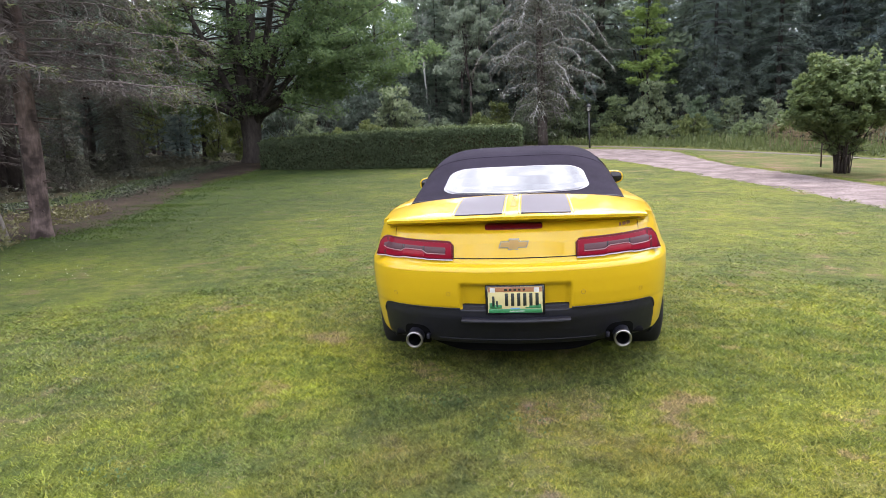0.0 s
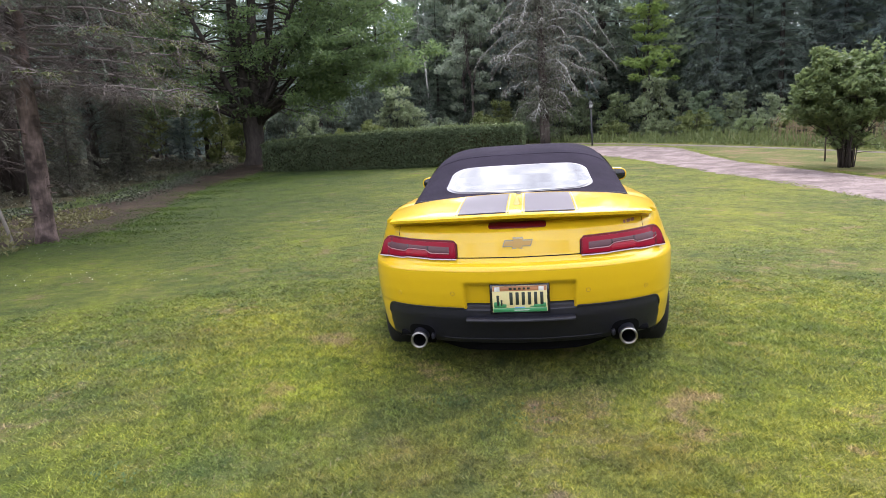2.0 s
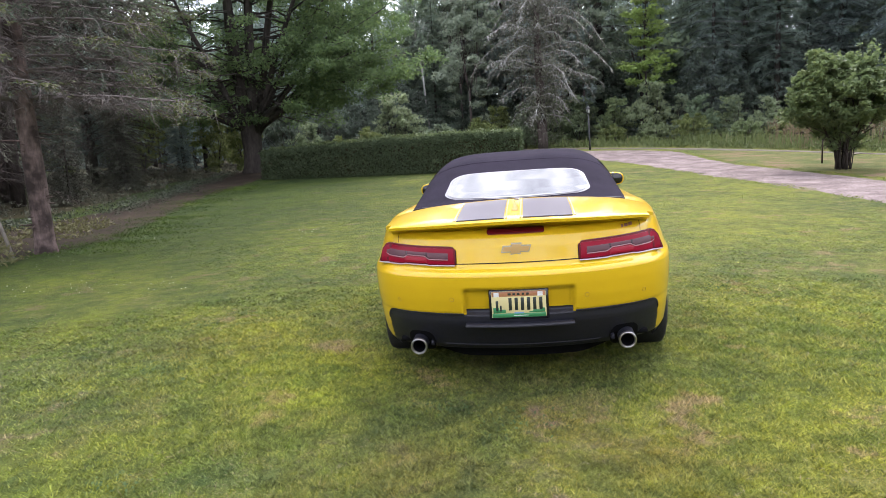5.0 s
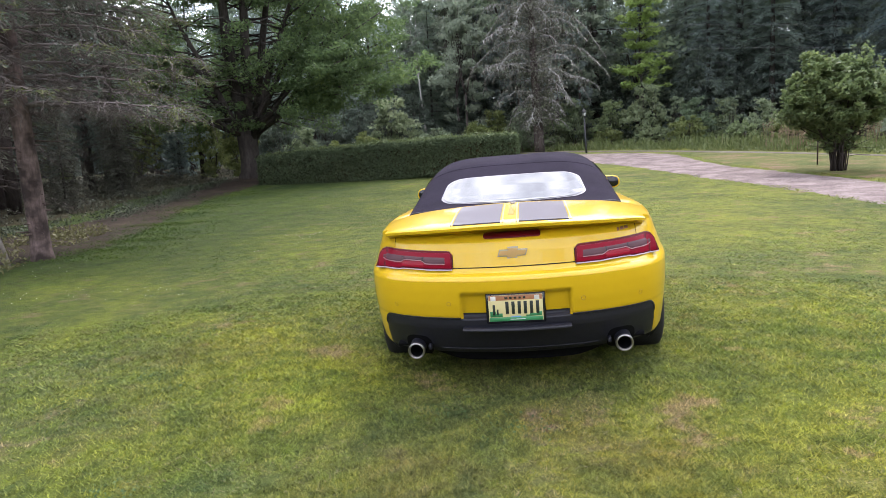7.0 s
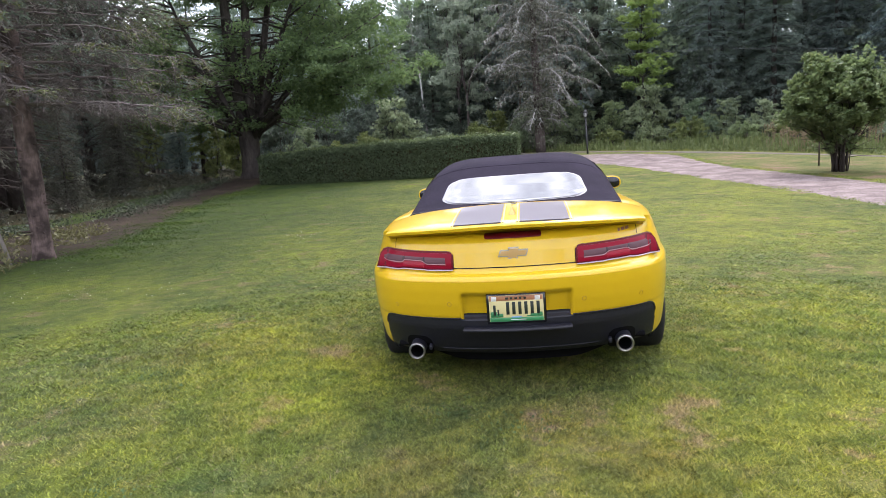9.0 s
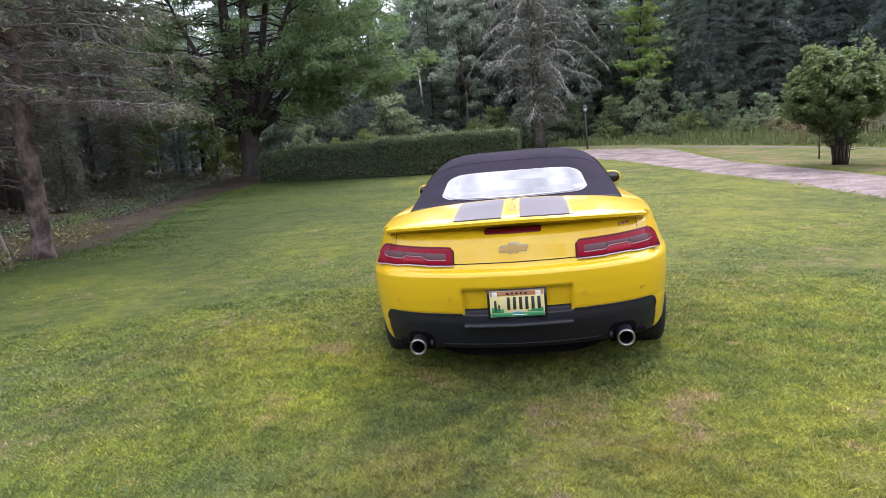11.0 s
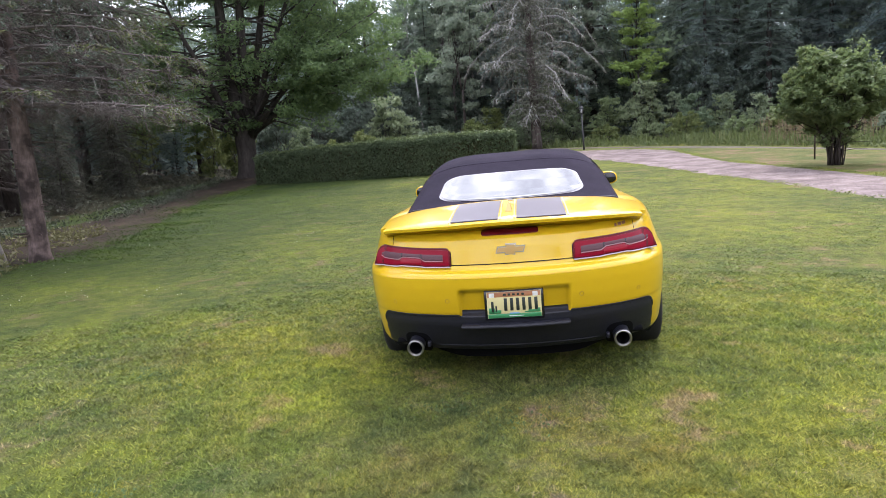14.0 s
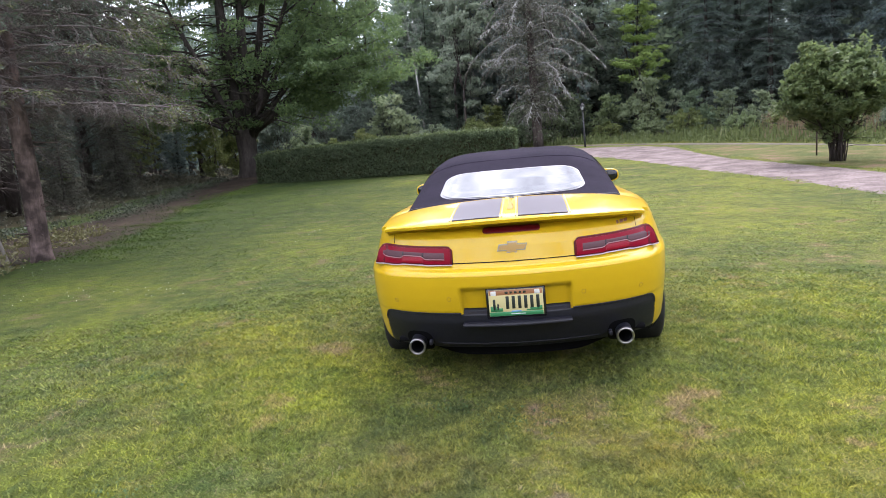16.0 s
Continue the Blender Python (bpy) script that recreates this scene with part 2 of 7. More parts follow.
def fabric_material():
    m, nt, b = node_material("top_fabric", 0.9, 0, 0.08)
    co = nt.nodes.new("ShaderNodeTexCoord").outputs["Object"]
    n, w = noise_node(nt, 3.5, 4, 0.6, co), noise_node(nt, 420, 2, 0.6, co)
    r = ramp_node(nt, [(0.3, (0.012, 0.0096, 0.018)), (0.7, (0.020, 0.016, 0.028))])
    nt.links.new(n.outputs["Fac"], r.inputs["Fac"])
    nt.links.new(r.outputs["Color"], b.inputs["Base Color"])
    bump(nt, b, w.outputs["Fac"], 0.4, 0.002)
    return m


def paint_material():
    m, nt, b = node_material("yellow_paint", 0.40, 0, 0.12)
    co = nt.nodes.new("ShaderNodeTexCoord").outputs["Object"]
    n, d = noise_node(nt, 900, 2, 0.5, co), noise_node(nt, 4, 5, 0.7, co)
    r = ramp_node(nt, [(0.3, (0.56, 0.355, 0.006)), (0.7, (0.61, 0.392, 0.009))])
    nt.links.new(n.outputs["Fac"], r.inputs["Fac"])
    nt.links.new(r.outputs["Color"], b.inputs["Base Color"])
    b.inputs["Coat Weight"].default_value = 0.85
    rr = ramp_node(nt, [(0.35, (0.08, 0.08, 0.08)), (0.75, (0.15, 0.15, 0.15))])
    nt.links.new(d.outputs["Fac"], rr.inputs["Fac"])
    nt.links.new(rr.outputs["Color"], b.inputs["Coat Roughness"])
    return m


M_LAWN = lawn_material()
M_BLADE = blade_material("grass_blade", [(0.0, (0.46, 0.53, 0.52)), (0.35, (1.00, 1.04, 0.98)), (0.75, (1.48, 1.48, 1.20)), (1.0, (1.90, 1.78, 1.66))])
M_BLADE_SOFT = blade_material("soft_grass_blade", [(0.0, (0.80, 0.98, 0.68)), (0.5, (0.96, 1.10, 0.78)), (1.0, (1.16, 1.27, 0.90))])
M_PAINT, M_FABRIC = paint_material(), fabric_material()
M_BLACK = plain("black_plastic", (0.0115, 0.0115, 0.018), 0.5, 0, 0.35, 0, 0.25, 40)
M_TRIM = plain("gloss_black", (0.010, 0.010, 0.012), 0.15, 0, 0.5)
M_SEAL = plain("matt_seal", (0.012, 0.008, 0.010), 0.6, 0, 0.2)
M_DARK = plain("dark_cavity", (0.004, 0.004, 0.005), 0.9, 0, 0.1)
M_GLASS = plain("tinted_glass", (0.012, 0.014, 0.017), 0.03, 0, 0.54, 0.15)
M_RIM = plain("window_surround", (0.17, 0.165, 0.19), 0.35, 0, 0.5)
M_STRIP = plain("lamp_strip", (0.42, 0.36, 0.38), 0.3, 0, 0.5)
M_STEEL = plain("brushed_steel", (0.36, 0.35, 0.345), 0.3, 1.0)
M_STRIPE = plain("stripe_vinyl", (0.072, 0.061, 0.079), 0.45, 0.0, 0.35, 0.12)
M_EDGE = plain("stripe_edge", (0.50, 0.42, 0.16), 0.35, 0, 0.5, 0.6)
M_RED = plain("red_lens", (0.205, 0.003, 0.016), 0.3, 0, 0.14, 0.0)
M_RED_HOT = plain("bright_red_lens", (0.235, 0.003, 0.015), 0.3, 0, 0.25, 0.0)
M_RED_DARK = plain("dark_red_lens", (0.10, 0.004, 0.008), 0.3, 0, 0.16, 0.0)
M_SMOKE = plain("smoked_lens", (0.098, 0.047, 0.056), 0.35, 0.0, 0.2, 0.0)
M_BAR_EDGE = plain("lamp_bar_edge", (0.30, 0.15, 0.17), 0.35)
M_GOLD = plain("gold_badge", (0.60, 0.38, 0.16), 0.32, 0.35, 0.5, 0.4)
M_BADGE_EDGE = plain("badge_edge", (0.60, 0.57, 0.52), 0.22, 0.4, 0.6, 0.8)
M_PINK = plain("badge_pink", (0.22, 0.09, 0.07), 0.4, 0.0)
M_RING = plain("sensor_ring_paint", (0.30, 0.17, 0.01), 0.5)
M_RUBBER = plain("tyre_rubber", (0.018, 0.018, 0.018), 0.85, 0, 0.3, 0, 0.3, 80)
M_ALLOY = plain("dark_alloy", (0.10, 0.10, 0.11), 0.3, 1.0)
M_PLATE = plain("plate_cream", (0.62, 0.54, 0.27), 0.4)
M_PLATE_RED = plain("plate_orange", (0.46, 0.20, 0.10), 0.4)
M_PLATE_GREEN = plain("plate_green", (0.03, 0.20, 0.075), 0.4)
M_PLATE_BLUE = plain("plate_blue", (0.12, 0.30, 0.55), 0.4)
M_INK = plain("plate_ink", (0.012, 0.020, 0.016), 0.5)
M_WHITE = plain("sticker_white", (0.75, 0.75, 0.75), 0.4)
M_GRAVEL = soil_like("gravel", [(0.32, (0.118, 0.090, 0.086)), (0.5, (0.184, 0.146, 0.141)), (0.66, (0.268, 0.219, 0.208))], 1.5, 24, 0.8, 0.42)
M_ASPHALT = soil_like("worn_asphalt", [(0.3, (0.120, 0.104, 0.090)), (0.7, (0.170, 0.148, 0.128))], 0.6, 60, 0.5)
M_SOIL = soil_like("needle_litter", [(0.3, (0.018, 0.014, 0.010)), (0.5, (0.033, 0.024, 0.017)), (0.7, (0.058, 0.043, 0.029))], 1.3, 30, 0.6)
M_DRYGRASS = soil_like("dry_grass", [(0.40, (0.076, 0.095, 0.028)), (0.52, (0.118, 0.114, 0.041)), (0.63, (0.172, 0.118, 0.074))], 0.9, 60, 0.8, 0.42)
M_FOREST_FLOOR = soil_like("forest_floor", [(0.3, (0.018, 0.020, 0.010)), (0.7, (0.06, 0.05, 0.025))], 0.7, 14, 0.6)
M_BARK = bark_material("spruce_bark", (0.050, 0.039, 0.037), (0.200, 0.162, 0.152), 8.0)
M_OLD_BARK = bark_material("old_spruce_bark", (0.060, 0.044, 0.040), (0.205, 0.150, 0.138), 11.0, 4.5, 1.0)
M_MAPLE_BARK = bark_material("maple_bark", (0.034, 0.029, 0.026), (0.115, 0.098, 0.088))
M_LILAC_BARK = bark_material("lilac_bark", (0.026, 0.021, 0.019), (0.095, 0.076, 0.066), 16)
M_DEAD = bark_material("dead_bough_bark", (0.034, 0.027, 0.024), (0.105, 0.086, 0.078), 10)
M_BIRCH = bark_material("birch_bark", (0.26, 0.25, 0.24), (0.56, 0.54, 0.51), 3)
M_GREY_TWIG = bark_material("lichen_twig", (0.24, 0.23, 0.22), (0.54, 0.53, 0.51), 12)
M_BROWN_TWIG = bark_material("bare_twig", (0.135, 0.115, 0.113), (0.30, 0.26, 0.253), 12)
M_SPRUCE = leaf_material("spruce_needles", (0.070, 0.094, 0.080), (0.145, 0.180, 0.130), None, 0.4)
# haze is put into the needle colour: paler and bluer than needles are
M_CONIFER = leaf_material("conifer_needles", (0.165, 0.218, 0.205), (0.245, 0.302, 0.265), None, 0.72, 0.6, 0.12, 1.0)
M_SPRUCE_TIP = leaf_material("spruce_tips", (0.070, 0.085, 0.036), (0.15, 0.165, 0.065), None, 0.25)
M_DEADNEEDLE = leaf_material("sparse_needles", (0.075, 0.080, 0.060), (0.19, 0.19, 0.15), None, 0.2)
M_MAPLE = leaf_material("maple_leaves", (0.056, 0.096, 0.054), (0.142, 0.210, 0.080), (0.255, 0.335, 0.095), 0.6, 0.55, 0.45)
M_YOUNG = leaf_material("young_maple_leaves", (0.160, 0.235, 0.075), (0.320, 0.430, 0.135), None, 0.6)
M_FOREST = leaf_material("forest_leaves", (0.145, 0.188, 0.145), (0.240, 0.292, 0.195), None, 0.68, 0.55, 0.25, 1.0)
M_SHRUB = leaf_material("shrub_leaves", (0.140, 0.182, 0.112), (0.265, 0.318, 0.172), None, 0.62, 0.55, 0.25, 1.0)
M_SHRUB_GREY = leaf_material("willow_leaves", (0.142, 0.182, 0.138), (0.275, 0.320, 0.222), None, 0.62, 0.55, 0.25, 1.0)
M_SHRUB_YELLOW = leaf_material("young_shrub_leaves", (0.085, 0.115, 0.042), (0.20, 0.235, 0.085), None, 0.45)
# grey-green leaves, paled and blued further to carry the haze
M_ASPEN = leaf_material("hazy_aspen_leaves", (0.200, 0.242, 0.225), (0.320, 0.362, 0.315), None, 0.7, 0.55, 0.25, 0.8)
# conifer needles again, with the shade under the trees put into the colour
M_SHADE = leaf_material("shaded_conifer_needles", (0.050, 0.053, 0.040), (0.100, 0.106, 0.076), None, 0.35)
# distance haze painted into pale bluish leaves
M_FAR = leaf_material("hazy_far_leaves", (0.180, 0.222, 0.218), (0.275, 0.315, 0.292), None, 0.7, 0.6, 0.08)
M_LILAC = leaf_material("lilac_leaves", (0.074, 0.114, 0.058), (0.178, 0.232, 0.092), (0.26, 0.30, 0.10), 0.5, 0.5, 0.8)
# bush leaves with the shade inside the woods put into their colour
M_SHADE_BUSH = leaf_material("shade_darkened_leaves", (0.062, 0.086, 0.074), (0.125, 0.158, 0.118), None, 0.45)
M_HEDGE = leaf_material("hedge_leaves", (0.046, 0.068, 0.040), (0.094, 0.126, 0.062), None, 0.3, 0.85, 1.4)
M_HEDGE_TOP = leaf_material("hedge_new_growth", (0.070, 0.102, 0.042), (0.135, 0.172, 0.072), None, 0.3)
M_WEED = leaf_material("weed_leaves", (0.064, 0.088, 0.034), (0.148, 0.180, 0.066), (0.215, 0.175, 0.10), 0.3)
M_WEED_DULL = leaf_material("rough_weed_leaves", (0.060, 0.066, 0.030), (0.15, 0.145, 0.065), (0.20, 0.16, 0.10), 0.3)
M_COVER = leaf_material("ground_cover_leaves", (0.026, 0.036, 0.022), (0.060, 0.075, 0.048), (0.145, 0.160, 0.118), 0.2)
M_PLUME = leaf_material("seed_plumes", (0.115, 0.086, 0.054), (0.235, 0.185, 0.118), None, 0.3, 0.8)
M_LAWN_WEED = leaf_material("clover_leaves", (0.042, 0.080, 0.028), (0.095, 0.138, 0.050), None, 0.3, 0.9, 1.5)
M_STRAW = leaf_material("dry_blades", (0.150, 0.116, 0.068), (0.265, 0.212, 0.132), None, 0.2, 0.8, 1.5)
M_CLOVER = plain("clover_white", (0.42, 0.44, 0.36), 0.8)
M_POST = plain("lamp_post_black", (0.020, 0.020, 0.022), 0.55, 0.2, 0.5, 0, 0.3, 30)
M_FROST = plain("lamp_glass", (0.55, 0.56, 0.55), 0.3, 0, 0.5)
M_WIRE = plain("wire", (0.13, 0.135, 0.14), 0.85, 0, 0.2)
M_WOOD = bark_material("weathered_stake", (0.16, 0.14, 0.12), (0.34, 0.31, 0.28), 10)
M_RUST = plain("rusty_stake", (0.05, 0.035, 0.028), 0.85, 0, 0.3, 0, 0.3, 40)


# ---- building tools ----
def mesh_of(name, verts, faces, mats, smooth=True, index=None):
    me = bpy.data.meshes.new(name)
    me.from_pydata([tuple(v) for v in verts], [], [tuple(f) for f in faces])
    for m in mats if isinstance(mats, (list, tuple)) else [mats]:
        me.materials.append(m)
    if smooth:
        me.polygons.foreach_set("use_smooth", [True] * len(me.polygons))
    if index is not None:
        me.polygons.foreach_set("material_index", index)
    me.update()
    return me


def quads_mesh(name, v, mat, smooth=False):
    """v: (n, k, 3) corners of n faces of k corners each."""
    n, k = v.shape[:2]
    me = bpy.data.meshes.new(name)
    me.vertices.add(n * k)
    me.vertices.foreach_set("co", np.ascontiguousarray(v, dtype=np.float32).ravel())
    me.loops.add(n * k)
    me.loops.foreach_set("vertex_index", np.arange(n * k, dtype=np.int32))
    me.polygons.add(n)
    me.polygons.foreach_set("loop_start", np.arange(0, n * k, k, dtype=np.int32))
    me.update(calc_edges=True)
    me.materials.append(mat)
    return me


def part_of(name, me, parent, label="", at=None):
    ob = new(name, me)
    if parent is not None:
        ob.parent = parent
    if at is not None:
        ob.matrix_basis = at
    if label:
        ob["label"] = label
    return ob


def part(name, bm, material, parent, label=""):
    me = bpy.data.meshes.new(name)
    bm.to_mesh(me)
    bm.free()
    me.materials.append(material)
    me.polygons.foreach_set("use_smooth", [True] * len(me.polygons))
    return part_of(name, me, parent, label)


def thing(name, at, label, category, group=""):
    ob = new(name)
    ob.empty_display_size = 0.2
    ob.matrix_basis = at
    return tagged(ob, label, category, group)


class Tubes:
    """Collects tapered tubes into one mesh."""

    def __init__(self):
        self.v, self.f = [], []

    def add(self, pts, radii, sides=6):
        pts = [Vector(p) for p in pts]
        base, up = len(self.v), Vector((0.13, 0.31, 0.94))
        for i, p in enumerate(pts):
            d = (pts[min(i + 1, len(pts) - 1)] - pts[max(i - 1, 0)])
            d = d.normalized() if d.length > 1e-9 else Vector((0, 0, 1))
            a = d.cross(up)
            a = a.normalized() if a.length > 1e-4 else Vector((1, 0, 0))
            b = d.cross(a)
            for k in range(sides):
                t = 2 * math.pi * k / sides
                self.v.append(p + float(radii[i]) * (math.cos(t) * a + math.sin(t) * b))
        for i in range(len(pts) - 1):
            for k in range(sides):
                q = base + i * sides
                self.f.append((q + k, q + (k + 1) % sides, q + sides + (k + 1) % sides, q + sides + k))
        self.f.append(tuple(base + k for k in reversed(range(sides))))
        self.f.append(tuple(base + (len(pts) - 1) * sides + k for k in range(sides)))
        return self

    def mesh(self, name, mat):
        return mesh_of(name, self.v, self.f, mat)


def rounded_box(bm, size, at=(0, 0, 0), bevel=0.01, segments=2):
    r = bmesh.ops.create_cube(bm, size=1.0)
    bmesh.ops.scale(bm, vec=size, verts=r["verts"])
    bmesh.ops.translate(bm, vec=at, verts=r["verts"])
    if bevel:
        es = list({e for v in r["verts"] for e in v.link_edges})
        bmesh.ops.bevel(bm, geom=es, offset=bevel, segments=segments, affect="EDGES", profile=0.5)
    return bm


def leaves(rng, centres, size, flat=0.0, aspect=1.0, kink=0.25, corners=4):
    """One folded four-cornered leaf or spray for each centre; flat: 0 any way round, 1 lying level."""
    n = len(centres)
    nrm = rng.normal(size=(n, 3))
    nrm[:, 2] = nrm[:, 2] * (1 - flat) + flat * 2.2
    nrm /= np.linalg.norm(nrm, axis=1, keepdims=True)
    t = rng.normal(size=(n, 3))
    a = np.cross(nrm, t)
    a /= np.linalg.norm(a, axis=1, keepdims=True) + 1e-9
    b = np.cross(nrm, a)
    s = (size * rng.uniform(0.6, 1.35, n))[:, None]
    bent = nrm * s * kink
    if corners == 3:
        return np.stack([centres - a * s * aspect - b * s * 0.5, centres - a * s * aspect * 0.4 + b * s * 0.75, centres + a * s * aspect * 1.1], 1)
    q = np.stack([centres - a * s * aspect, centres - b * s * 0.55 + bent, centres + a * s * aspect, centres + b * s * 0.55 + bent], 1)
    return q


def blob(rng, centre, radii, n, shell=0.55):
    """Points in an ellipsoid, most of them near its skin."""
    d = rng.normal(size=(n, 3))
    d /= np.linalg.norm(d, axis=1, keepdims=True)
    r = shell + (1 - shell) * rng.random(n) ** 0.6
    return np.asarray(centre) + d * r[:, None] * np.asarray(radii)


def smooth01(a, b, x):
    t = np.clip((x - a) / (b - a), 0, 1)
    return t * t * (3 - 2 * t)


def ground_z(x, y):
    """The lie of the land: level at the car, rising a little towards the street."""
    x, y = np.asarray(x, float), np.asarray(y, float)
    z = 0.75 * smooth01(8, 40, y)
    z = z + 0.05 * (1 - smooth01(4, 14, y))
    return z + 0.22 * np.exp(-((x + 11.3) ** 2 + (y - 25.3) ** 2) / 5.0)


def gz(x, y):
    return float(ground_z(x, y))


# ---- ground, drive and street ----
def build_ground():
    xs = np.unique(np.concatenate([[-2500, -800, -300, -150], np.linspace(-80, -20, 25), np.linspace(-20, 20, 81), np.linspace(20, 80, 25), [150, 300, 800, 2500]]))
    ys = np.unique(np.concatenate([[-2500, -800, -300, -100], np.linspace(-60, -8, 14), np.linspace(-8, 45, 107), np.linspace(45, 120, 26), [200, 400, 900, 3000]]))
    X, Y = np.meshgrid(xs, ys)
    Z = ground_z(X, Y)
    near = (abs(X) < 80) & (Y > -60) & (Y < 110)
    wob = np.array([[noise.noise((x * 0.35, y * 0.35, 3.0)) * 0.010 + noise.noise((x * 1.4, y * 1.4, 8.0)) * 0.004 for x in xs] for y in ys])
    Z = Z + np.where(near, wob, 0) * smooth01(1.6, 5.0, np.hypot(X, Y + 1))
    nx = len(xs)
    v = np.stack([X.ravel(), Y.ravel(), Z.ravel()], 1)
    f = [(j * nx + i, j * nx + i + 1, (j + 1) * nx + i + 1, (j + 1) * nx + i) for j in range(len(ys) - 1) for i in range(nx - 1)]
    ob = new("ground", mesh_of("ground", v, f, M_LAWN))
    tagged(ob, "mown lawn of patchy green grass with dry spots", "lawn", kind="structure")


def strip(name, left, right, mat, label, category, lift, n=70, ragged=0.0, seed=1):
    """A sheet between two edge lines that follows the land, its edges wandering a little."""
    rng = np.random.default_rng(seed)

    def along(line):
        p = np.array(line, float)
        s = np.r_[0, np.cumsum(np.linalg.norm(np.diff(p, axis=0), axis=1))]
        t = np.linspace(0, s[-1], n)
        q = np.stack([np.interp(t, s, p[:, 0]), np.interp(t, s, p[:, 1])], 1)
        for _ in range(6):
            q[1:-1] = 0.25 * q[:-2] + 0.5 * q[1:-1] + 0.25 * q[2:]
        return q
    a, b = along(left), along(right)
    a = a + rng.normal(size=a.shape) * ragged
    b = b + rng.normal(size=b.shape) * ragged
    k = 14
    v, f = [], []
    for i in range(n):
        for j in range(k + 1):
            x, y = a[i] + (b[i] - a[i]) * j / k
            edge = min(j, k - j)
            v.append((x, y, gz(x, y) + (lift * min(1, edge * 0.6) if edge else -0.025) + 0.012 * noise.noise((x * 2, y * 2, 1.5))))
    for i in range(n - 1):
        for j in range(k):
            q = i * (k + 1) + j
            f.append((q, q + 1, q + k + 2, q + k + 1))
    ob = new(name, mesh_of(name, v, f, mat))
    return tagged(ob, label, category, kind="structure")


def stones(name, x0, x1, along_y, n, seed, label):
    """Loose gravel lying on the drive."""
    rng = np.random.default_rng(seed)
    y = rng.uniform(*along_y, n)
    c = np.interp(y, [2, 9, 12, 15.4, 20, 24.3, 27], [7.5, 7.4, 7.2, 6.8, 6.1, 5.4, 5.2])
    x = c + rng.uniform(x0, x1, n)
    s = rng.uniform(0.006, 0.016, n)
    z = ground_z(x, y) + 0.045
    base = np.stack([x, y, z], 1)
    o = np.array([[1, 0, 0], [0, 1, 0], [-1, 0, 0], [0, -1, 0], [0, 0, 0.9]])
    v = (base[:, None] + o[None] * s[:, None, None] * rng.uniform(0.6, 1.3, (n, 5, 1))).reshape(-1, 3)
    f = [(5 * i + a, 5 * i + b, 5 * i + 4) for i in range(n) for a, b in ((0, 1), (1, 2), (2, 3), (3, 0))]
    tagged(new(name, mesh_of(name, v, f, M_GRAVEL, smooth=False)), label, "gravel", kind="stuff")


build_ground()
strip("drive", [(6.3, -6), (6.25, 6), (6.18, 8.5), (6.15, 10.7), (6.05, 12.3), (5.75, 14.2), (5.35, 16.2), (5.0, 18.4), (4.62, 20.2), (4.15, 22.2), (3.55, 24.2), (1.0, 27.5), (-4.0, 30.2)],
      [(8.9, -6), (8.7, 8), (8.5, 11.5), (8.25, 14.1), (8.0, 15.6), (7.6, 17.8), (7.2, 19.5), (7.15, 22.1), (7.2, 24.5), (7.3, 27.5), (6.2, 29.8), (1.5, 33.4)],
      M_GRAVEL, "pinkish grey gravel drive curving across the lawn", "drive", 0.03, 130, 0.05, 3)
strip("street", [(17.6, 7.5), (14.6, 14.6), (12.1, 20.0), (11.5, 21.4), (10.5, 23.55), (9.2, 25.88), (8.25, 27.43), (7.18, 29.13), (5.6, 31.8), (0.7, 38.6), (-13.3, 50.7)],
      [(18.0, 7.7), (14.95, 14.8), (12.4, 20.25), (11.8, 21.75), (10.8, 24.0), (9.5, 26.4), (8.55, 28.0), (7.45, 29.8), (5.9, 32.3), (1.0, 38.9), (-13, 51)],
      M_ASPHALT, "narrow grey paved street at the edge of the woods", "street", 0.025, 60, 0.0, 4)
strip("verge", [(9.0, -6), (8.8, 8), (8.6, 11.5), (8.35, 14.1), (8.1, 15.6), (7.7, 17.8), (7.3, 19.5), (7.25, 22.1), (7.3, 24.5), (7.4, 27.2)], [(19.2, 3.5), (17.5, 7.4), (14.5, 14.5), (12.0, 19.95), (11.4, 21.3), (10.4, 23.5), (9.1, 25.8), (8.2, 27.3)],
      M_DRYGRASS, "dry yellowish mown grass strip between drive and street", "grass strip", 0.018, 60, 0.06, 5)
strip("forest_floor", [(26, 2), (18.3, 8), (12.65, 20.5), (9.75, 26.7), (6.2, 32.6), (1.4, 39.3), (-12.6, 51.4), (-40, 60)], [(140, 40), (120, 80), (90, 100), (70, 110), (40, 115), (10, 118), (-40, 118), (-90, 110)],
      M_FOREST_FLOOR, "dark leaf-littered floor of the woods", "forest floor", 0.02, 60, 0.1, 6)
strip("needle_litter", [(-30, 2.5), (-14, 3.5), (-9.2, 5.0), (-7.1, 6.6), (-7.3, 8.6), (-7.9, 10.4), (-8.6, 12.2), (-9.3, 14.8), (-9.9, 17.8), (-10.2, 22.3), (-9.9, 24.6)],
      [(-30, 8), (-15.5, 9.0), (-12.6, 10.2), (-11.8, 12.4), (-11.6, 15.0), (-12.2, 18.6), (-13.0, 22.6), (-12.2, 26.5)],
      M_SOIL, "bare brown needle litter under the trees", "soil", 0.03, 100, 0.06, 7)
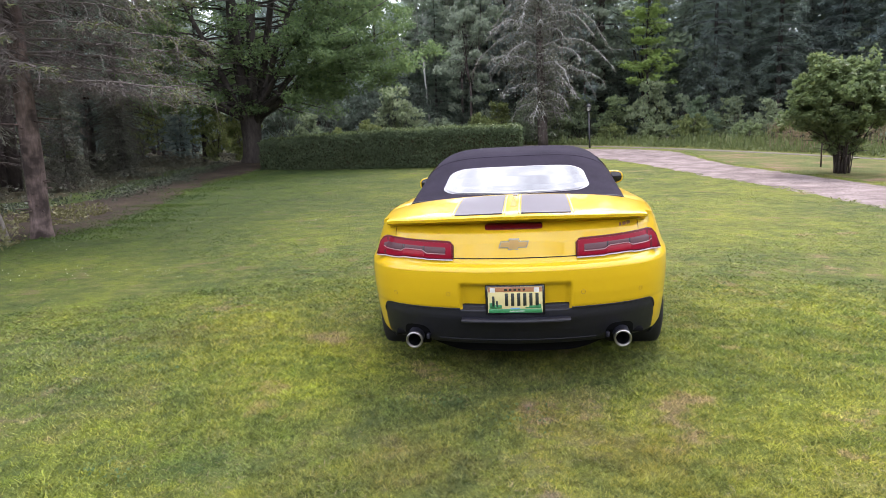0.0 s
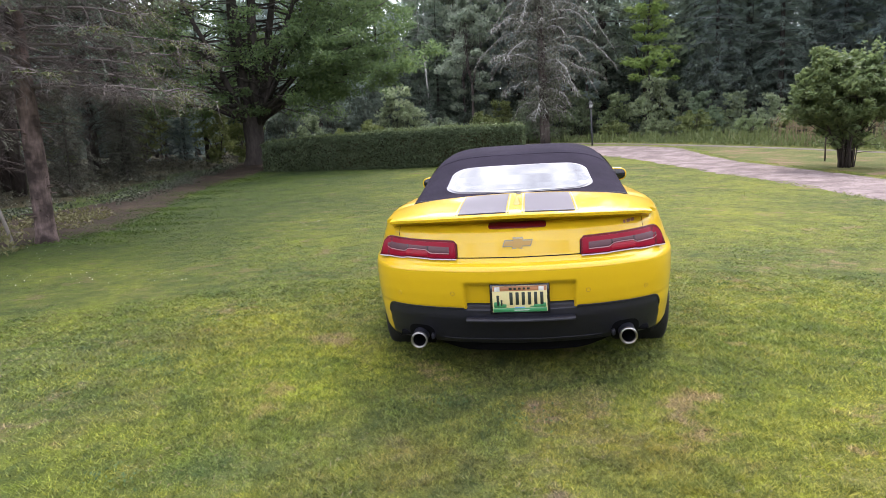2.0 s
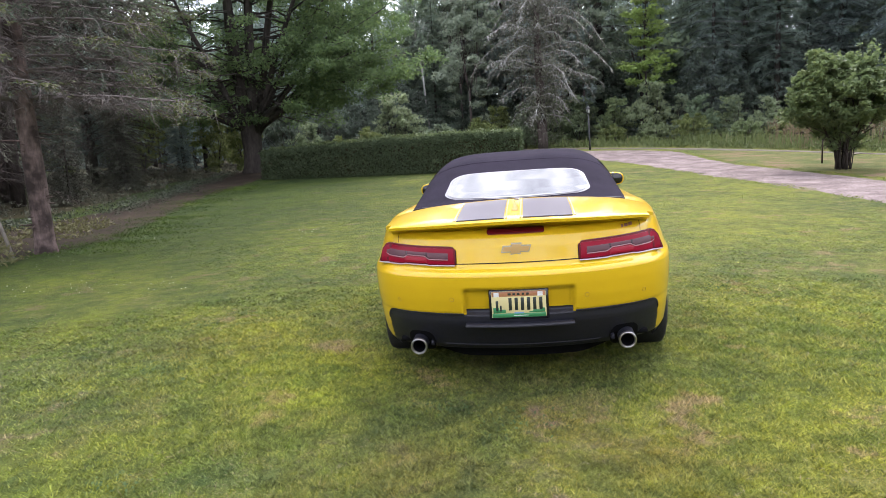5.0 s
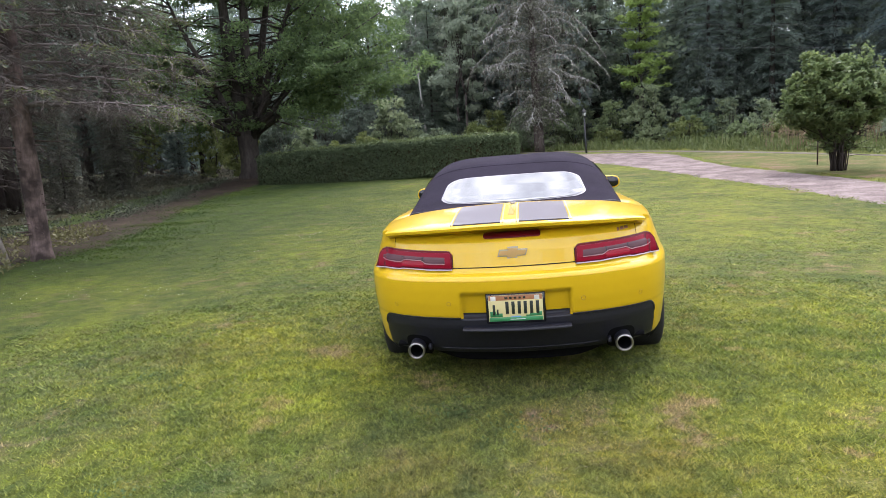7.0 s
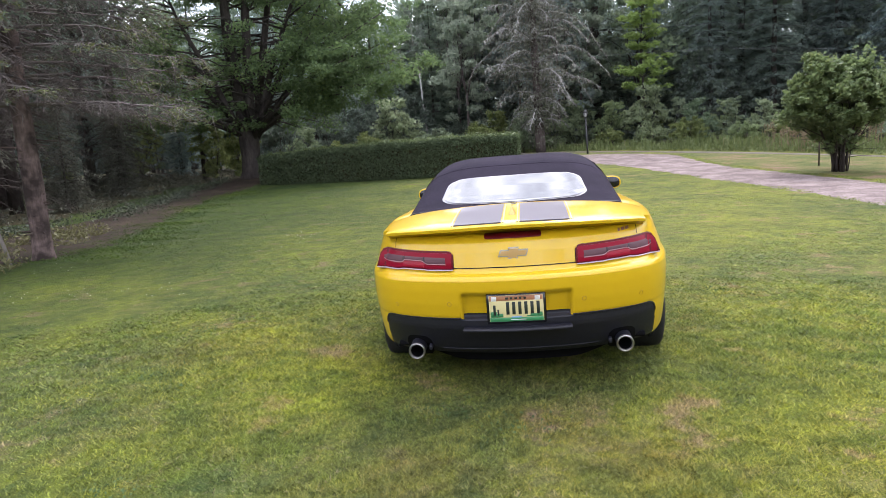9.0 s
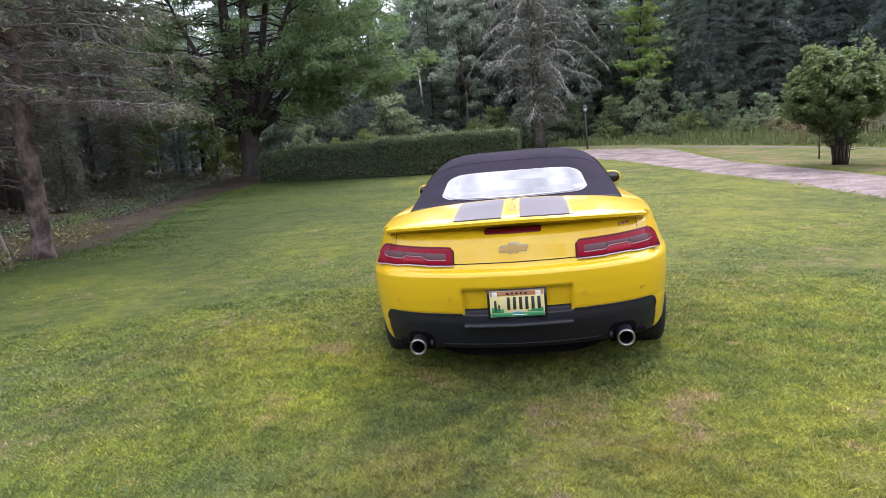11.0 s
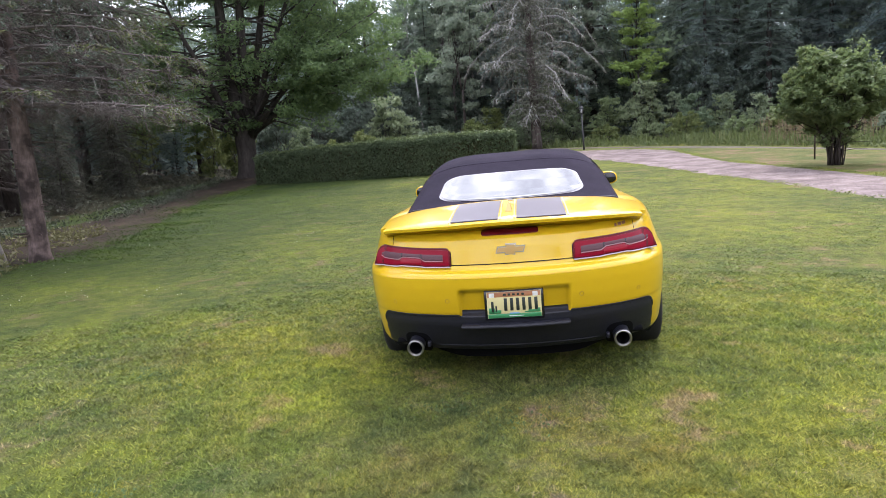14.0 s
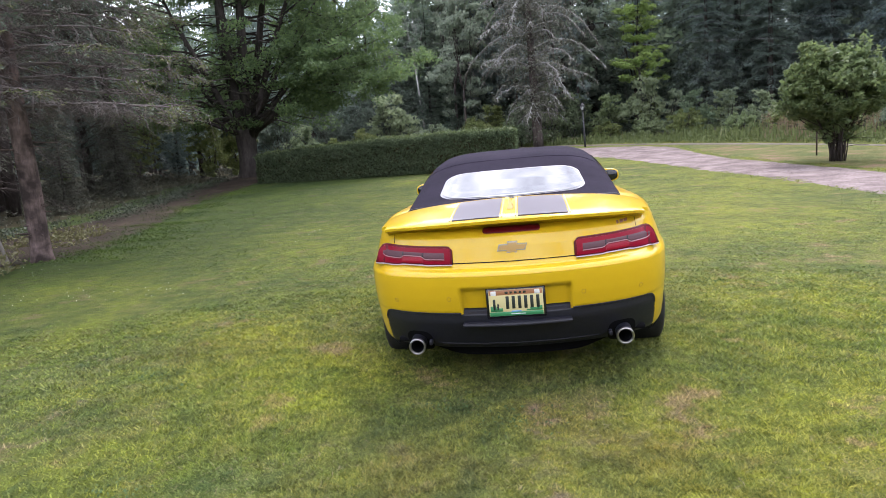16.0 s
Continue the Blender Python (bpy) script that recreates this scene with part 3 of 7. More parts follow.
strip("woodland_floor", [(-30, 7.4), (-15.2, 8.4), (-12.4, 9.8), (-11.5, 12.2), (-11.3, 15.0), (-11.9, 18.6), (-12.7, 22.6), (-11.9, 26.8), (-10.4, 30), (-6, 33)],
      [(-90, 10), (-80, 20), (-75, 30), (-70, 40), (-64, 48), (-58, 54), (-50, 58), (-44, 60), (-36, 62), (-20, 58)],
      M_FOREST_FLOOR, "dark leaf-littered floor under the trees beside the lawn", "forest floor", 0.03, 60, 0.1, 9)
stones("loose_gravel", -1.1, 1.1, (6.0, 26.0), 500, 8, "loose pinkish gravel stones on the drive")


# ---- plants ----
def hedge():
    rng = np.random.default_rng(11)
    x0, x1, h, depth = -10.0, 0.30, 1.42, 1.25
    root = thing("hedge", pose(x0, 23.1, 0, 0, 0, math.degrees(math.atan2(-0.95, x1 - x0))), "long clipped dark green hedge with a flat top", "hedge")
    n, length = 66, 10.3
    sect = [(0.10, 0.0), (0.0, 0.25), (-0.02, 0.8), (0.02, 1.25), (0.12, 1.40), (0.6, 1.44), (1.1, 1.40), (1.22, 1.25), (1.26, 0.8), (1.24, 0.25), (1.15, 0.0)]
    v, f, k = [], [], len(sect)
    for i in range(n):
        t = i / (n - 1)
        x = t * length
        g = 0.33 + 0.02 * math.sin(x)
        for y, z in sect:
            w = noise.noise((x * 1.1, y * 2, z * 1.6)) * 0.09 + noise.noise((x * 4, y * 4, z * 4)) * 0.03
            v.append((x, y + w - (0.08 if y < 0.5 else -0.08), g - 0.12 + z * (h / 1.44) * (0.85 + 0.15 * float(smooth01(0.0, 0.55, t))) + (0.09 if z > 1 else 0.0) + w * 0.5))
    for i in range(n - 1):
        for j in range(k - 1):
            q = i * k + j
            f.append((q, q + 1, q + k + 1, q + k))
    f.append(tuple(range(k)))
    f.append(tuple((n - 1) * k + j for j in reversed(range(k))))
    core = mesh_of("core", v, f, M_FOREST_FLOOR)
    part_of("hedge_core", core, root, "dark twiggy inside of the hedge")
    v = np.array(v)

    def on_face(m, low, high, zr):
        i = rng.uniform(0, n - 1.001, m)
        j = rng.uniform(low, high, m)
        a, b = i.astype(int), j.astype(int)
        fi, fj = (i - a)[:, None], (j - b)[:, None]
        g = lambda p, q: v[p * k + q]  # noqa: E731
        p = g(a, b) * (1 - fi) * (1 - fj) + g(a + 1, b) * fi * (1 - fj) + g(a, b + 1) * (1 - fi) * fj + g(a + 1, b + 1) * fi * fj
        return p + rng.normal(size=p.shape) * zr
    side = np.concatenate([on_face(52000, 0.05, 4.4, 0.035), on_face(9000, 5.5, 9.9, 0.04)])
    end = np.stack([np.full(1500, length) + rng.normal(size=1500) * 0.04, rng.uniform(0, 1.2, 1500), rng.uniform(0.3, 1.7, 1500)], 1)
    part_of("foliage", quads_mesh("foliage", leaves(rng, np.concatenate([side, end]), 0.043, 0.1, 1.2, 0.3, 3), M_HEDGE), root)
    top = on_face(9000, 3.9, 6.2, 0.04)
    top[:, 2] += rng.random(len(top)) ** 3 * 0.14
    part_of("new_growth", quads_mesh("new_growth", leaves(rng, top, 0.040, 0.0, 1.2, 0.3, 3), M_HEDGE_TOP), root, "lighter green new shoots along the top")


def conifer_mesh(seed, height, spread, bare=0.12, droop=0.35, dens=1.0, fine=1.0, limb=1.2):
    """A forest spruce or fir: trunk, and a crown of drooping sprays in whorls."""
    rng = np.random.default_rng(seed)
    tb = Tubes()
    lean = rng.normal(size=2) * 0.15
    at = lambda z: Vector((lean[0] * z / height, lean[1] * z / height, z))  # noqa: E731
    r0 = height * 0.011
    tb.add([at(z) for z in np.linspace(-0.3, height, 9)], [r0 * (1 - 0.95 * t) + 0.01 for t in np.linspace(0, 1, 9)], 7)
    cs, dirs, sz = [], [], []
    z = height * bare
    while z < height * 0.99:
        t = (z - height * bare) / (height * (1 - bare))
        reach = spread * (1 - t) ** 0.75 * rng.uniform(0.8, 1.15) * (0.65 + 0.35 * min(1, t * 5)) + 0.15
        m = rng.integers(5, 8)
        off = rng.uniform(0, 6.28)
        for k in range(m):
            a = off + 6.283 * k / m + rng.normal() * 0.2
            L = reach * rng.uniform(0.65, 1.15)
            d = np.array([math.cos(a), math.sin(a), 0])
            s = np.linspace(0.12, 1, max(3, int(L * 5.5 * dens)))
            s = np.clip(s + rng.normal(size=len(s)) * 0.03, 0.08, 1.02)
            up = 0.25 * (1 - t)
            line = np.array(at(z)) + np.outer(s * L, d) + np.outer(L * (up * s - (up + droop * (1 - 0.6 * t)) * s ** 2), [0, 0, 1])
            if L > limb:
                tb.add([line[0] * 0.4 + np.array(at(z)) * 0.6, line[len(line) // 2], line[-1]], [0.03, 0.018, 0.006], 3)
            side = np.array([-d[1], d[0], 0])
            for q, ss in zip(line, s):
                w = 0.42 * L * max(0.0, 1 - ss) ** 0.6 * 0.8 + 0.12
                for sg in (-1, 1, 0) if fine > 0.7 else (-1.3, -0.9, -0.5, 0, 0.5, 0.9, 1.3):
                    cs.append(q + sg * side * w * rng.uniform(0.25, 0.75) + rng.normal(size=3) * 0.09)
                    dd = d * 0.8 + sg * side * 0.8 + np.array([0, 0, -0.35]) + rng.normal(size=3) * 0.2
                    dirs.append(dd / np.linalg.norm(dd))
                    sz.append((0.16 + 0.34 * w if fine > 0.7 else 0.20 + 0.10 * w) * fine * rng.uniform(0.7, 1.2))
        z += height * 0.032 * rng.uniform(0.8, 1.25)
    c, d, s = np.array(cs), np.array(dirs), np.array(sz)[:, None]
    u = rng.normal(size=c.shape) * 0.5 + [0, 0, 1]
    b = np.cross(d, u)
    b /= np.linalg.norm(b, axis=1, keepdims=True)
    if fine > 0.7:
        return tb, np.stack([c - b * s * 0.34 - d * s * 0.5, c + b * s * 0.34 - d * s * 0.5, c + d * s * 1.3 - [0, 0, 0.08]], 1)
    q = []
    for turn in (-0.42, 0.38):
        e = d + b * turn + rng.normal(size=d.shape) * 0.12
        w = np.cross(e, u)
        w /= np.linalg.norm(w, axis=1, keepdims=True)
        k = c + b * s * turn * 0.9 + rng.normal(size=c.shape) * 0.03
        q.append(np.stack([k - w * s * 0.20 - e * s * 0.45, k + w * s * 0.20 - e * s * 0.45, k + e * s * 1.0 - [0, 0, 0.05]], 1))
    return tb, np.concatenate(q)


def broadleaf_mesh(seed, height, spread, trunk_r, forks=4, first=0.28, n_clumps=70, per=70, leaf=0.16, flat=0.35, low=0.25, clump=0.55, lean=(0, 0), corners=3):
    """Trunk with forking limbs and a crown of leaf clumps at the limb ends, with gaps between them."""
    rng = np.random.default_rng(seed)
    tb = Tubes()
    split = height * first
    fork = Vector((lean[0] * first, lean[1] * first, split))
    tb.add([(0, 0, -0.3), (0, 0, 0.0), (0.02, 0, 0.25), fork * 0.6, fork], [trunk_r * 1.6, trunk_r * 1.35, trunk_r * 1.05, trunk_r * 0.95, trunk_r * 0.9], 10)
    tips = []
    for i in range(forks):
        a = 6.283 * i / forks + rng.normal() * 0.25
        out = spread * rng.uniform(0.25, 0.6)
        top = Vector((lean[0] + math.cos(a) * out, lean[1] + math.sin(a) * out, height * rng.uniform(0.78, 0.97)))
        mid = fork.lerp(top, 0.45) + Vector((math.cos(a), math.sin(a), 0)) * out * 0.25
        pts = [fork * 0.92, fork.lerp(mid, 0.5) + Vector(rng.normal(size=3) * 0.1), mid, mid.lerp(top, 0.5) + Vector(rng.normal(size=3) * 0.25), top]
        rr = trunk_r * rng.uniform(0.42, 0.62)
        tb.add(pts, [rr, rr * 0.85, rr * 0.62, rr * 0.36, rr * 0.08], 7)
        for k in range(max(3, n_clumps // forks)):
            s = rng.uniform(0.08, 1.0)
            p0 = pts[1].lerp(mid, s * 2) if s < 0.5 else mid.lerp(top, (s - 0.5) * 2)
            b = a + rng.normal() * 0.95
            zr = height * (low + (1 - low) * rng.random() ** 0.85)
            prof = math.sin(math.pi * min(1, max(0.08, (zr / height - low * 0.6) / (1.06 - low * 0.6))) ** 0.75) ** 0.6
            reach = spread * prof * rng.uniform(0.35, 1.0)
            tip = Vector((lean[0] * zr / height + math.cos(b) * reach, lean[1] * zr / height + math.sin(b) * reach, zr))
            bend = p0.lerp(tip, 0.55) + Vector((0, 0, 0.10 * reach))
            tb.add([p0, bend, tip], [rr * 0.26 * (1.05 - s), rr * 0.13 * (1.1 - s) + 0.006, 0.006], 4)
            tips.append((bend.lerp(tip, 0.35), 0.7))
            tips.append((tip, 1.0))
    cs = []
    for p, w in tips:
        r = spread * 0.20 * clump / 0.55 * rng.uniform(0.6, 1.3) * w
        cs.append(blob(rng, p, (r, r, r * 0.55), int(per * w * rng.uniform(0.6, 1.3)), 0.25))
    c = np.concatenate(cs)
    c = c[c[:, 2] > 0.15]
    return tb, leaves(rng, c, leaf, flat, 1.0, 0.3, corners)


def tree(name, tb, q, at, bark, leaf_mat, label, category="tree", group="", crown_label=""):
    root = thing(name, at, label, category, group)
    part_of("trunk", tb.mesh("trunk", bark), root)
    part_of("crown", quads_mesh("crown", q, leaf_mat), root, crown_label)
    return root


def on_ground(x, y, turn=0.0, lean_x=0.0, lean_y=0.0):
    return pose(x, y, gz(x, y), lean_x, lean_y, turn)


def old_spruce():
    """The large spruce beside the lawn: bare grey inner boughs, green only towards the tips."""
    rng = np.random.default_rng(21)
    root = thing("spruce_tree", on_ground(-7.72, 6.75), "old spruce with bare grey lower boughs and thin green tips", "tree")
    tb, boughs = Tubes(), []
    H = 13.0
    zs = np.r_[-0.3, 0.0, 0.15, 0.5, np.linspace(1.2, H, 10)]
    rad = [0.25, 0.190, 0.160, 0.148] + [0.142 * (1 - (z / H) ** 1.2) + 0.02 for z in zs[4:]]
    tb.add([(0.02 * math.sin(z), 0.02 * math.cos(z * 1.3), z) for z in zs], rad, 14)
    for _ in range(26):     # stubs and knots of lost boughs
        a, w = rng.uniform(0, 6.283), rng.uniform(0.45, 2.6)
        d = np.array([math.cos(a), math.sin(a), rng.uniform(-0.25, 0.25)])
        k = rng.uniform(0.03, 0.16) if w < 1.7 else rng.uniform(0.08, 0.45)
        tb.add([np.array([0, 0, w]) + d * 0.10, np.array([0, 0, w]) + d * 0.152, np.array([0, 0, w]) + d * (0.152 + k)], [0.030, 0.017, 0.006], 5)
    cs, ds, ss, tip = [], [], [], []
    z = 2.5
    while z < 12.6:
        t = z / H
        # boughs above 4.8 m are unseen and spread wider, to shade the lawn
        reach = (3.0 if z < 4.8 else 4.3 if z < 9 else 4.3 * (H - z) / 4.0) * rng.uniform(0.75, 1.05)
        m = rng.integers(5, 8)
        off = rng.uniform(0, 6.28)
        for k in range(m):
            a = off + 6.283 * k / m + rng.normal() * 0.22
            L = max(0.5, reach * rng.uniform(0.6, 1.1))
            d = np.array([math.cos(a), math.sin(a), 0.0])
            side = np.array([-d[1], d[0], 0.0])
            s = np.linspace(0, 1, 9)
            line = np.array([0, 0, z]) + np.outer(s * L, d) + np.outer(L * (0.06 * s - 0.26 * s ** 2 + 0.10 * s ** 3), [0, 0, 1]) + rng.normal(size=(9, 3)) * 0.03 * s[:, None]
            tw = Tubes()
            boughs.append(tw)
            tw.add(list(line), list(np.linspace(0.027, 0.006, 9)), 5)
            for j in range(int(L * (16 if z < 5.8 else 5))):
                q = rng.uniform(0.15, 1.0)
                p = np.array([np.interp(q, s, line[:, i]) for i in range(3)])
                sg = rng.choice((-1, 1))
                tl = rng.uniform(0.25, 0.75) * (1.15 - q * 0.55)
                e = p + tl * (d * 0.55 + side * sg * 0.75 + np.array([0, 0, rng.uniform(-0.55, -0.02)]))
                mid = (p + e) / 2 + np.array([0, 0, 0.05])
                tw.add([p, mid, e], [0.010, 0.007, 0.003], 3)
                for _ in range(3):
                    f0 = rng.uniform(0.2, 0.95)
                    p2 = p + (e - p) * f0
                    tw.add([p2, p2 + rng.normal(size=3) * 0.13 + np.array([0, 0, -0.10]) + d * 0.08], [0.0045, 0.002], 3)
                green = q > (0.72 if z < 3.2 else 0.42) + rng.normal() * 0.18
                if green:
                    nn = rng.integers(16, 28) if z < 5.8 else 16
                    for w in rng.random(nn):
                        cs.append(p + (e - p) * (0.2 + 0.95 * w) + rng.normal(size=3) * 0.025)
                        dd = (e - p) / (np.linalg.norm(e - p) + 1e-6) + rng.normal(size=3) * 0.55
                        ds.append(dd / np.linalg.norm(dd))
                        ss.append(rng.uniform(0.025, 0.050))
                        tip.append(q > 0.72 and rng.random() < 0.75)
        z += rng.uniform(0.20, 0.33) if z < 5.8 else rng.uniform(0.3, 0.5)
    c, d, s, tip = np.array(cs), np.array(ds), np.array(ss)[:, None], np.array(tip)
    b = np.cross(d, rng.normal(size=d.shape))
    b /= np.linalg.norm(b, axis=1, keepdims=True)
    q = np.stack([c - d * s, c - b * s * 0.22, c + d * s, c + b * s * 0.22], 1)
    part_of("trunk", tb.mesh("trunk", M_OLD_BARK), root, "blotchy pinkish grey bark with dark knots")
    for tw in boughs:
        part_of("bough", tw.mesh("bough", M_BROWN_TWIG), root, "bare grey bough with fine twigs")
    part_of("needles", quads_mesh("needles", q[~tip], M_SPRUCE), root, "dark green needles")
    part_of("tip_needles", quads_mesh("tip_needles", q[tip], M_SPRUCE_TIP), root, "yellowish green needles at the bough tips")


def dying_spruce():
    """The thin spruce by the street, its boughs grey and arched."""
    rng, fuzz = np.random.default_rng(33), np.random.default_rng(34)
    root = thing("dying_spruce", on_ground(1.85, 38.1), "dying spruce with drooping lichen-grey boughs and few needles", "tree")
    tb, boughs = Tubes(), []
    H = 14.5
    tb.add([(-0.022 * z, 0, z) for z in np.linspace(-0.3, H, 12)], [0.30 * (1 - t) ** 0.8 + 0.02 for t in np.linspace(0, 1, 12)], 9)
    cs = []
    z = 1.9
    while z < H - 0.3:
        L0 = np.interp(z, [1.8, 2.6, 4.0, 6.5, 9, 14.5], [1.6, 3.0, 4.3, 4.6, 3.6, 0.4])
        m = rng.integers(3, 6)
        off = rng.uniform(0, 6.28)
        for k in range(m):
            a = off + 6.283 * k / m + rng.normal() * 0.3
            L = L0 * rng.uniform(0.42, 1.08)
            d = np.array([math.cos(a), math.sin(a), 0.0])
            side = np.array([-d[1], d[0], 0.0])
            s = np.linspace(0, 1, 8)
            line = np.array([-0.022 * z, 0, z]) + np.outer(s * L, d) + np.outer(L * (rng.uniform(0.12, 0.45) * s - rng.uniform(0.28, 0.85) * s ** 2.8), [0, 0, 1]) + rng.normal(size=(8, 3)) * 0.07 * s[:, None]
            tw = Tubes()
            boughs.append(tw)
            tw.add(list(line), list(np.linspace(0.044, 0.018, 8)), 4)
            for j in range(int(L * 10)):
                q = rng.random() ** 0.7 * 0.85 + 0.15
                p = np.array([np.interp(q, s, line[:, i]) for i in range(3)])
                e = p + rng.uniform(0.2, 0.6) * (d * 0.35 + side * rng.choice((-1, 1)) * 0.5 + np.array([0, 0, -0.75]))
                tw.add([p, (p + e) / 2 + d * 0.04, e], [0.016, 0.012, 0.006], 3)
                for w in rng.random(3 if rng.random() < 0.75 else 0):
                    cs.append(p + (e - p) * w + rng.normal(size=3) * 0.05)
            for j in range(int(48 * L)):
                cs.append(line[rng.integers(0, 5)] + rng.normal(size=3) * [0.34, 0.34, 0.30])
            for j in range(int(24 * L)):
                cs.append(line[fuzz.integers(0, 7)] + fuzz.normal(size=3) * [0.30, 0.30, 0.24])
        z += rng.uniform(0.42, 0.80)
    low = [np.array([-0.022 * w, 0, w]) + rng.normal(size=3) * [0.55, 0.55, 0.2] for w in rng.uniform(0.2, 3.0, 480)]
    part_of("trunk", tb.mesh("trunk", M_BARK), root)
    for tw in boughs:
        part_of("bough", tw.mesh("bough", M_GREY_TWIG), root, "arched pale grey bough with hanging twigs")
    part_of("needles", quads_mesh("needles", leaves(rng, np.array(cs + low), 0.055, 0, 1.5), M_DEADNEEDLE), root, "thin grey-green needles")


def young_maple():
    """A slim tree with level fans of leaves, widest in its lowest tier."""
    rng = np.random.default_rng(91)
    tb, cs = Tubes(), []
    tb.add([(0, 0, -0.3), (0.05, 0, 3.0), (-0.10, 0, 6.0), (0.05, 0, 9.0), (0.1, 0, 11.0)], [0.10, 0.08, 0.055, 0.03, 0.01], 8)
    for z, reach, n in ((3.9, 1.5, 5), (4.6, 1.95, 8), (5.0, 1.6, 6), (5.7, 0.7, 3), (6.3, 0.95, 5), (6.9, 1.15, 6), (7.5, 1.25, 6), (8.1, 1.3, 6), (8.8, 1.1, 6), (9.5, 1.0, 5), (10.2, 0.8, 4), (10.9, 0.5, 3)):
        for k in range(n):
            a = 6.283 * (k + rng.uniform(-0.3, 0.3)) / n
            e = Vector((math.cos(a) * reach, math.sin(a) * reach, 0)) * rng.uniform(0.55, 1.0) + Vector((0, 0, z + rng.normal() * 0.2))
            p = Vector((0, 0, z - 0.35))
            tb.add([p, p.lerp(e, 0.5) + Vector((0, 0, 0.10)), e], [0.025, 0.016, 0.005], 4)
            for f in (0.6, 1.0):
                r = rng.uniform(0.28, 0.5)
                cs.append(blob(rng, p.lerp(e, f), (r, r, r * 0.42), 46, 0.15))
    q = leaves(rng, np.concatenate(cs), 0.105, 0.6, 1.0, 0.3, 3)
    tree("young_maple", tb, q, on_ground(8.55, 41.5), M_MAPLE_BARK, M_YOUNG, "slim young maple with bright yellow-green leaves in tiers", "tree")


def tall_conifer(x, y):
    """A tall spruce in the shade: living crown high up, dead brown boughs with hanging twigs below."""
    rng = np.random.default_rng(67)
    # the crown is unseen, added high up to shade the lawn
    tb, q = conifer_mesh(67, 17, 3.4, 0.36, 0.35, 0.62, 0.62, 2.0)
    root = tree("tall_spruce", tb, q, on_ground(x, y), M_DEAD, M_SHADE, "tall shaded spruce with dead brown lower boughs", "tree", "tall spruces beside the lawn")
    dead = Tubes()
    z = 0.9
    while z < 6.2:
        for _ in range(5):
            a, L = rng.uniform(0, 6.283), rng.uniform(0.9, 2.7)
            d = np.array([math.cos(a), math.sin(a), 0.0])
            side = np.array([-d[1], d[0], 0.0])
            s = np.linspace(0, 1, 6)
            line = np.array([0, 0, z]) + np.outer(s * L, d) + np.outer(L * (0.05 * s - 0.42 * s ** 2), [0, 0, 1]) + rng.normal(size=(6, 3)) * 0.04 * s[:, None]
            dead.add(list(line), list(np.linspace(0.020, 0.005, 6)), 3)
            for _ in range(int(L * 6)):
                u = rng.uniform(0.25, 1.0)
                p = np.array([np.interp(u, s, line[:, i]) for i in range(3)])
                e = p + rng.uniform(0.2, 0.6) * (d * 0.5 + side * rng.choice((-1, 1)) * 0.6 + np.array([0, 0, rng.uniform(-0.9, -0.2)]))
                dead.add([p, (p + e) / 2 + np.array([0, 0, 0.03]), e], [0.007, 0.005, 0.002], 3)
        z += rng.uniform(0.2, 0.32)
    part_of("dead_wood", dead.mesh("dead_wood", M_DEAD), root, "dead brown boughs with fine hanging twigs")
    return root


def far_woods():
    """The back of the woods, foliage too far off to count, lower where the sky shows through."""
    rng = np.random.default_rng(47)
    n = 90000
    az = rng.uniform(-62, 50, n)
    r = rng.uniform(88, 101, n)
    top = np.array([17.5 + 4.0 * noise.noise((a * 0.9, 0.0, 5.0)) + 2.2 * noise.noise((a * 3.7, 1.0, 2.0)) for a in az])
    for mid, half, height in ((-10.6, 1.2, 12.5), (10.3, 1.0, 13.0), (-2.4, 0.6, 14.5), (-27.6, 1.3, 13.0), (-23.6, 0.7, 13.5)):
        top = np.where(abs(az - mid) < half, np.minimum(top, height + 3.0 * (abs(az - mid) / half) ** 2), top)
    m = 24000       # unseen foliage added round the clearing, to even out reflections on the car
    az, r, top = np.r_[az, rng.uniform(48, 300, m)], np.r_[r, rng.uniform(54, 62, m)], np.r_[top, rng.uniform(9, 14, m)]
    z = top * rng.random(n + m) ** 0.85
    low = np.arange(n + m) % 3 == 0      # thicker undergrowth at the foot
    z = np.where(low, 11.0 * rng.random(n + m) ** 1.5, z)
    a = np.radians(az)
    c = np.c_[r * np.sin(a), -3.6 + r * np.cos(a), 0.9 + z]
    tagged(new("far_woods", quads_mesh("far_woods", leaves(rng, c, np.where(np.arange(n + m) < n, 0.42, 0.75) * np.where(low, 1.6, 1.0), 0.3, 1.0, 0.3, 3), M_FAR)), "hazy green trees at the back of the woods, some added unseen behind the lawn", "woods", kind="stuff")


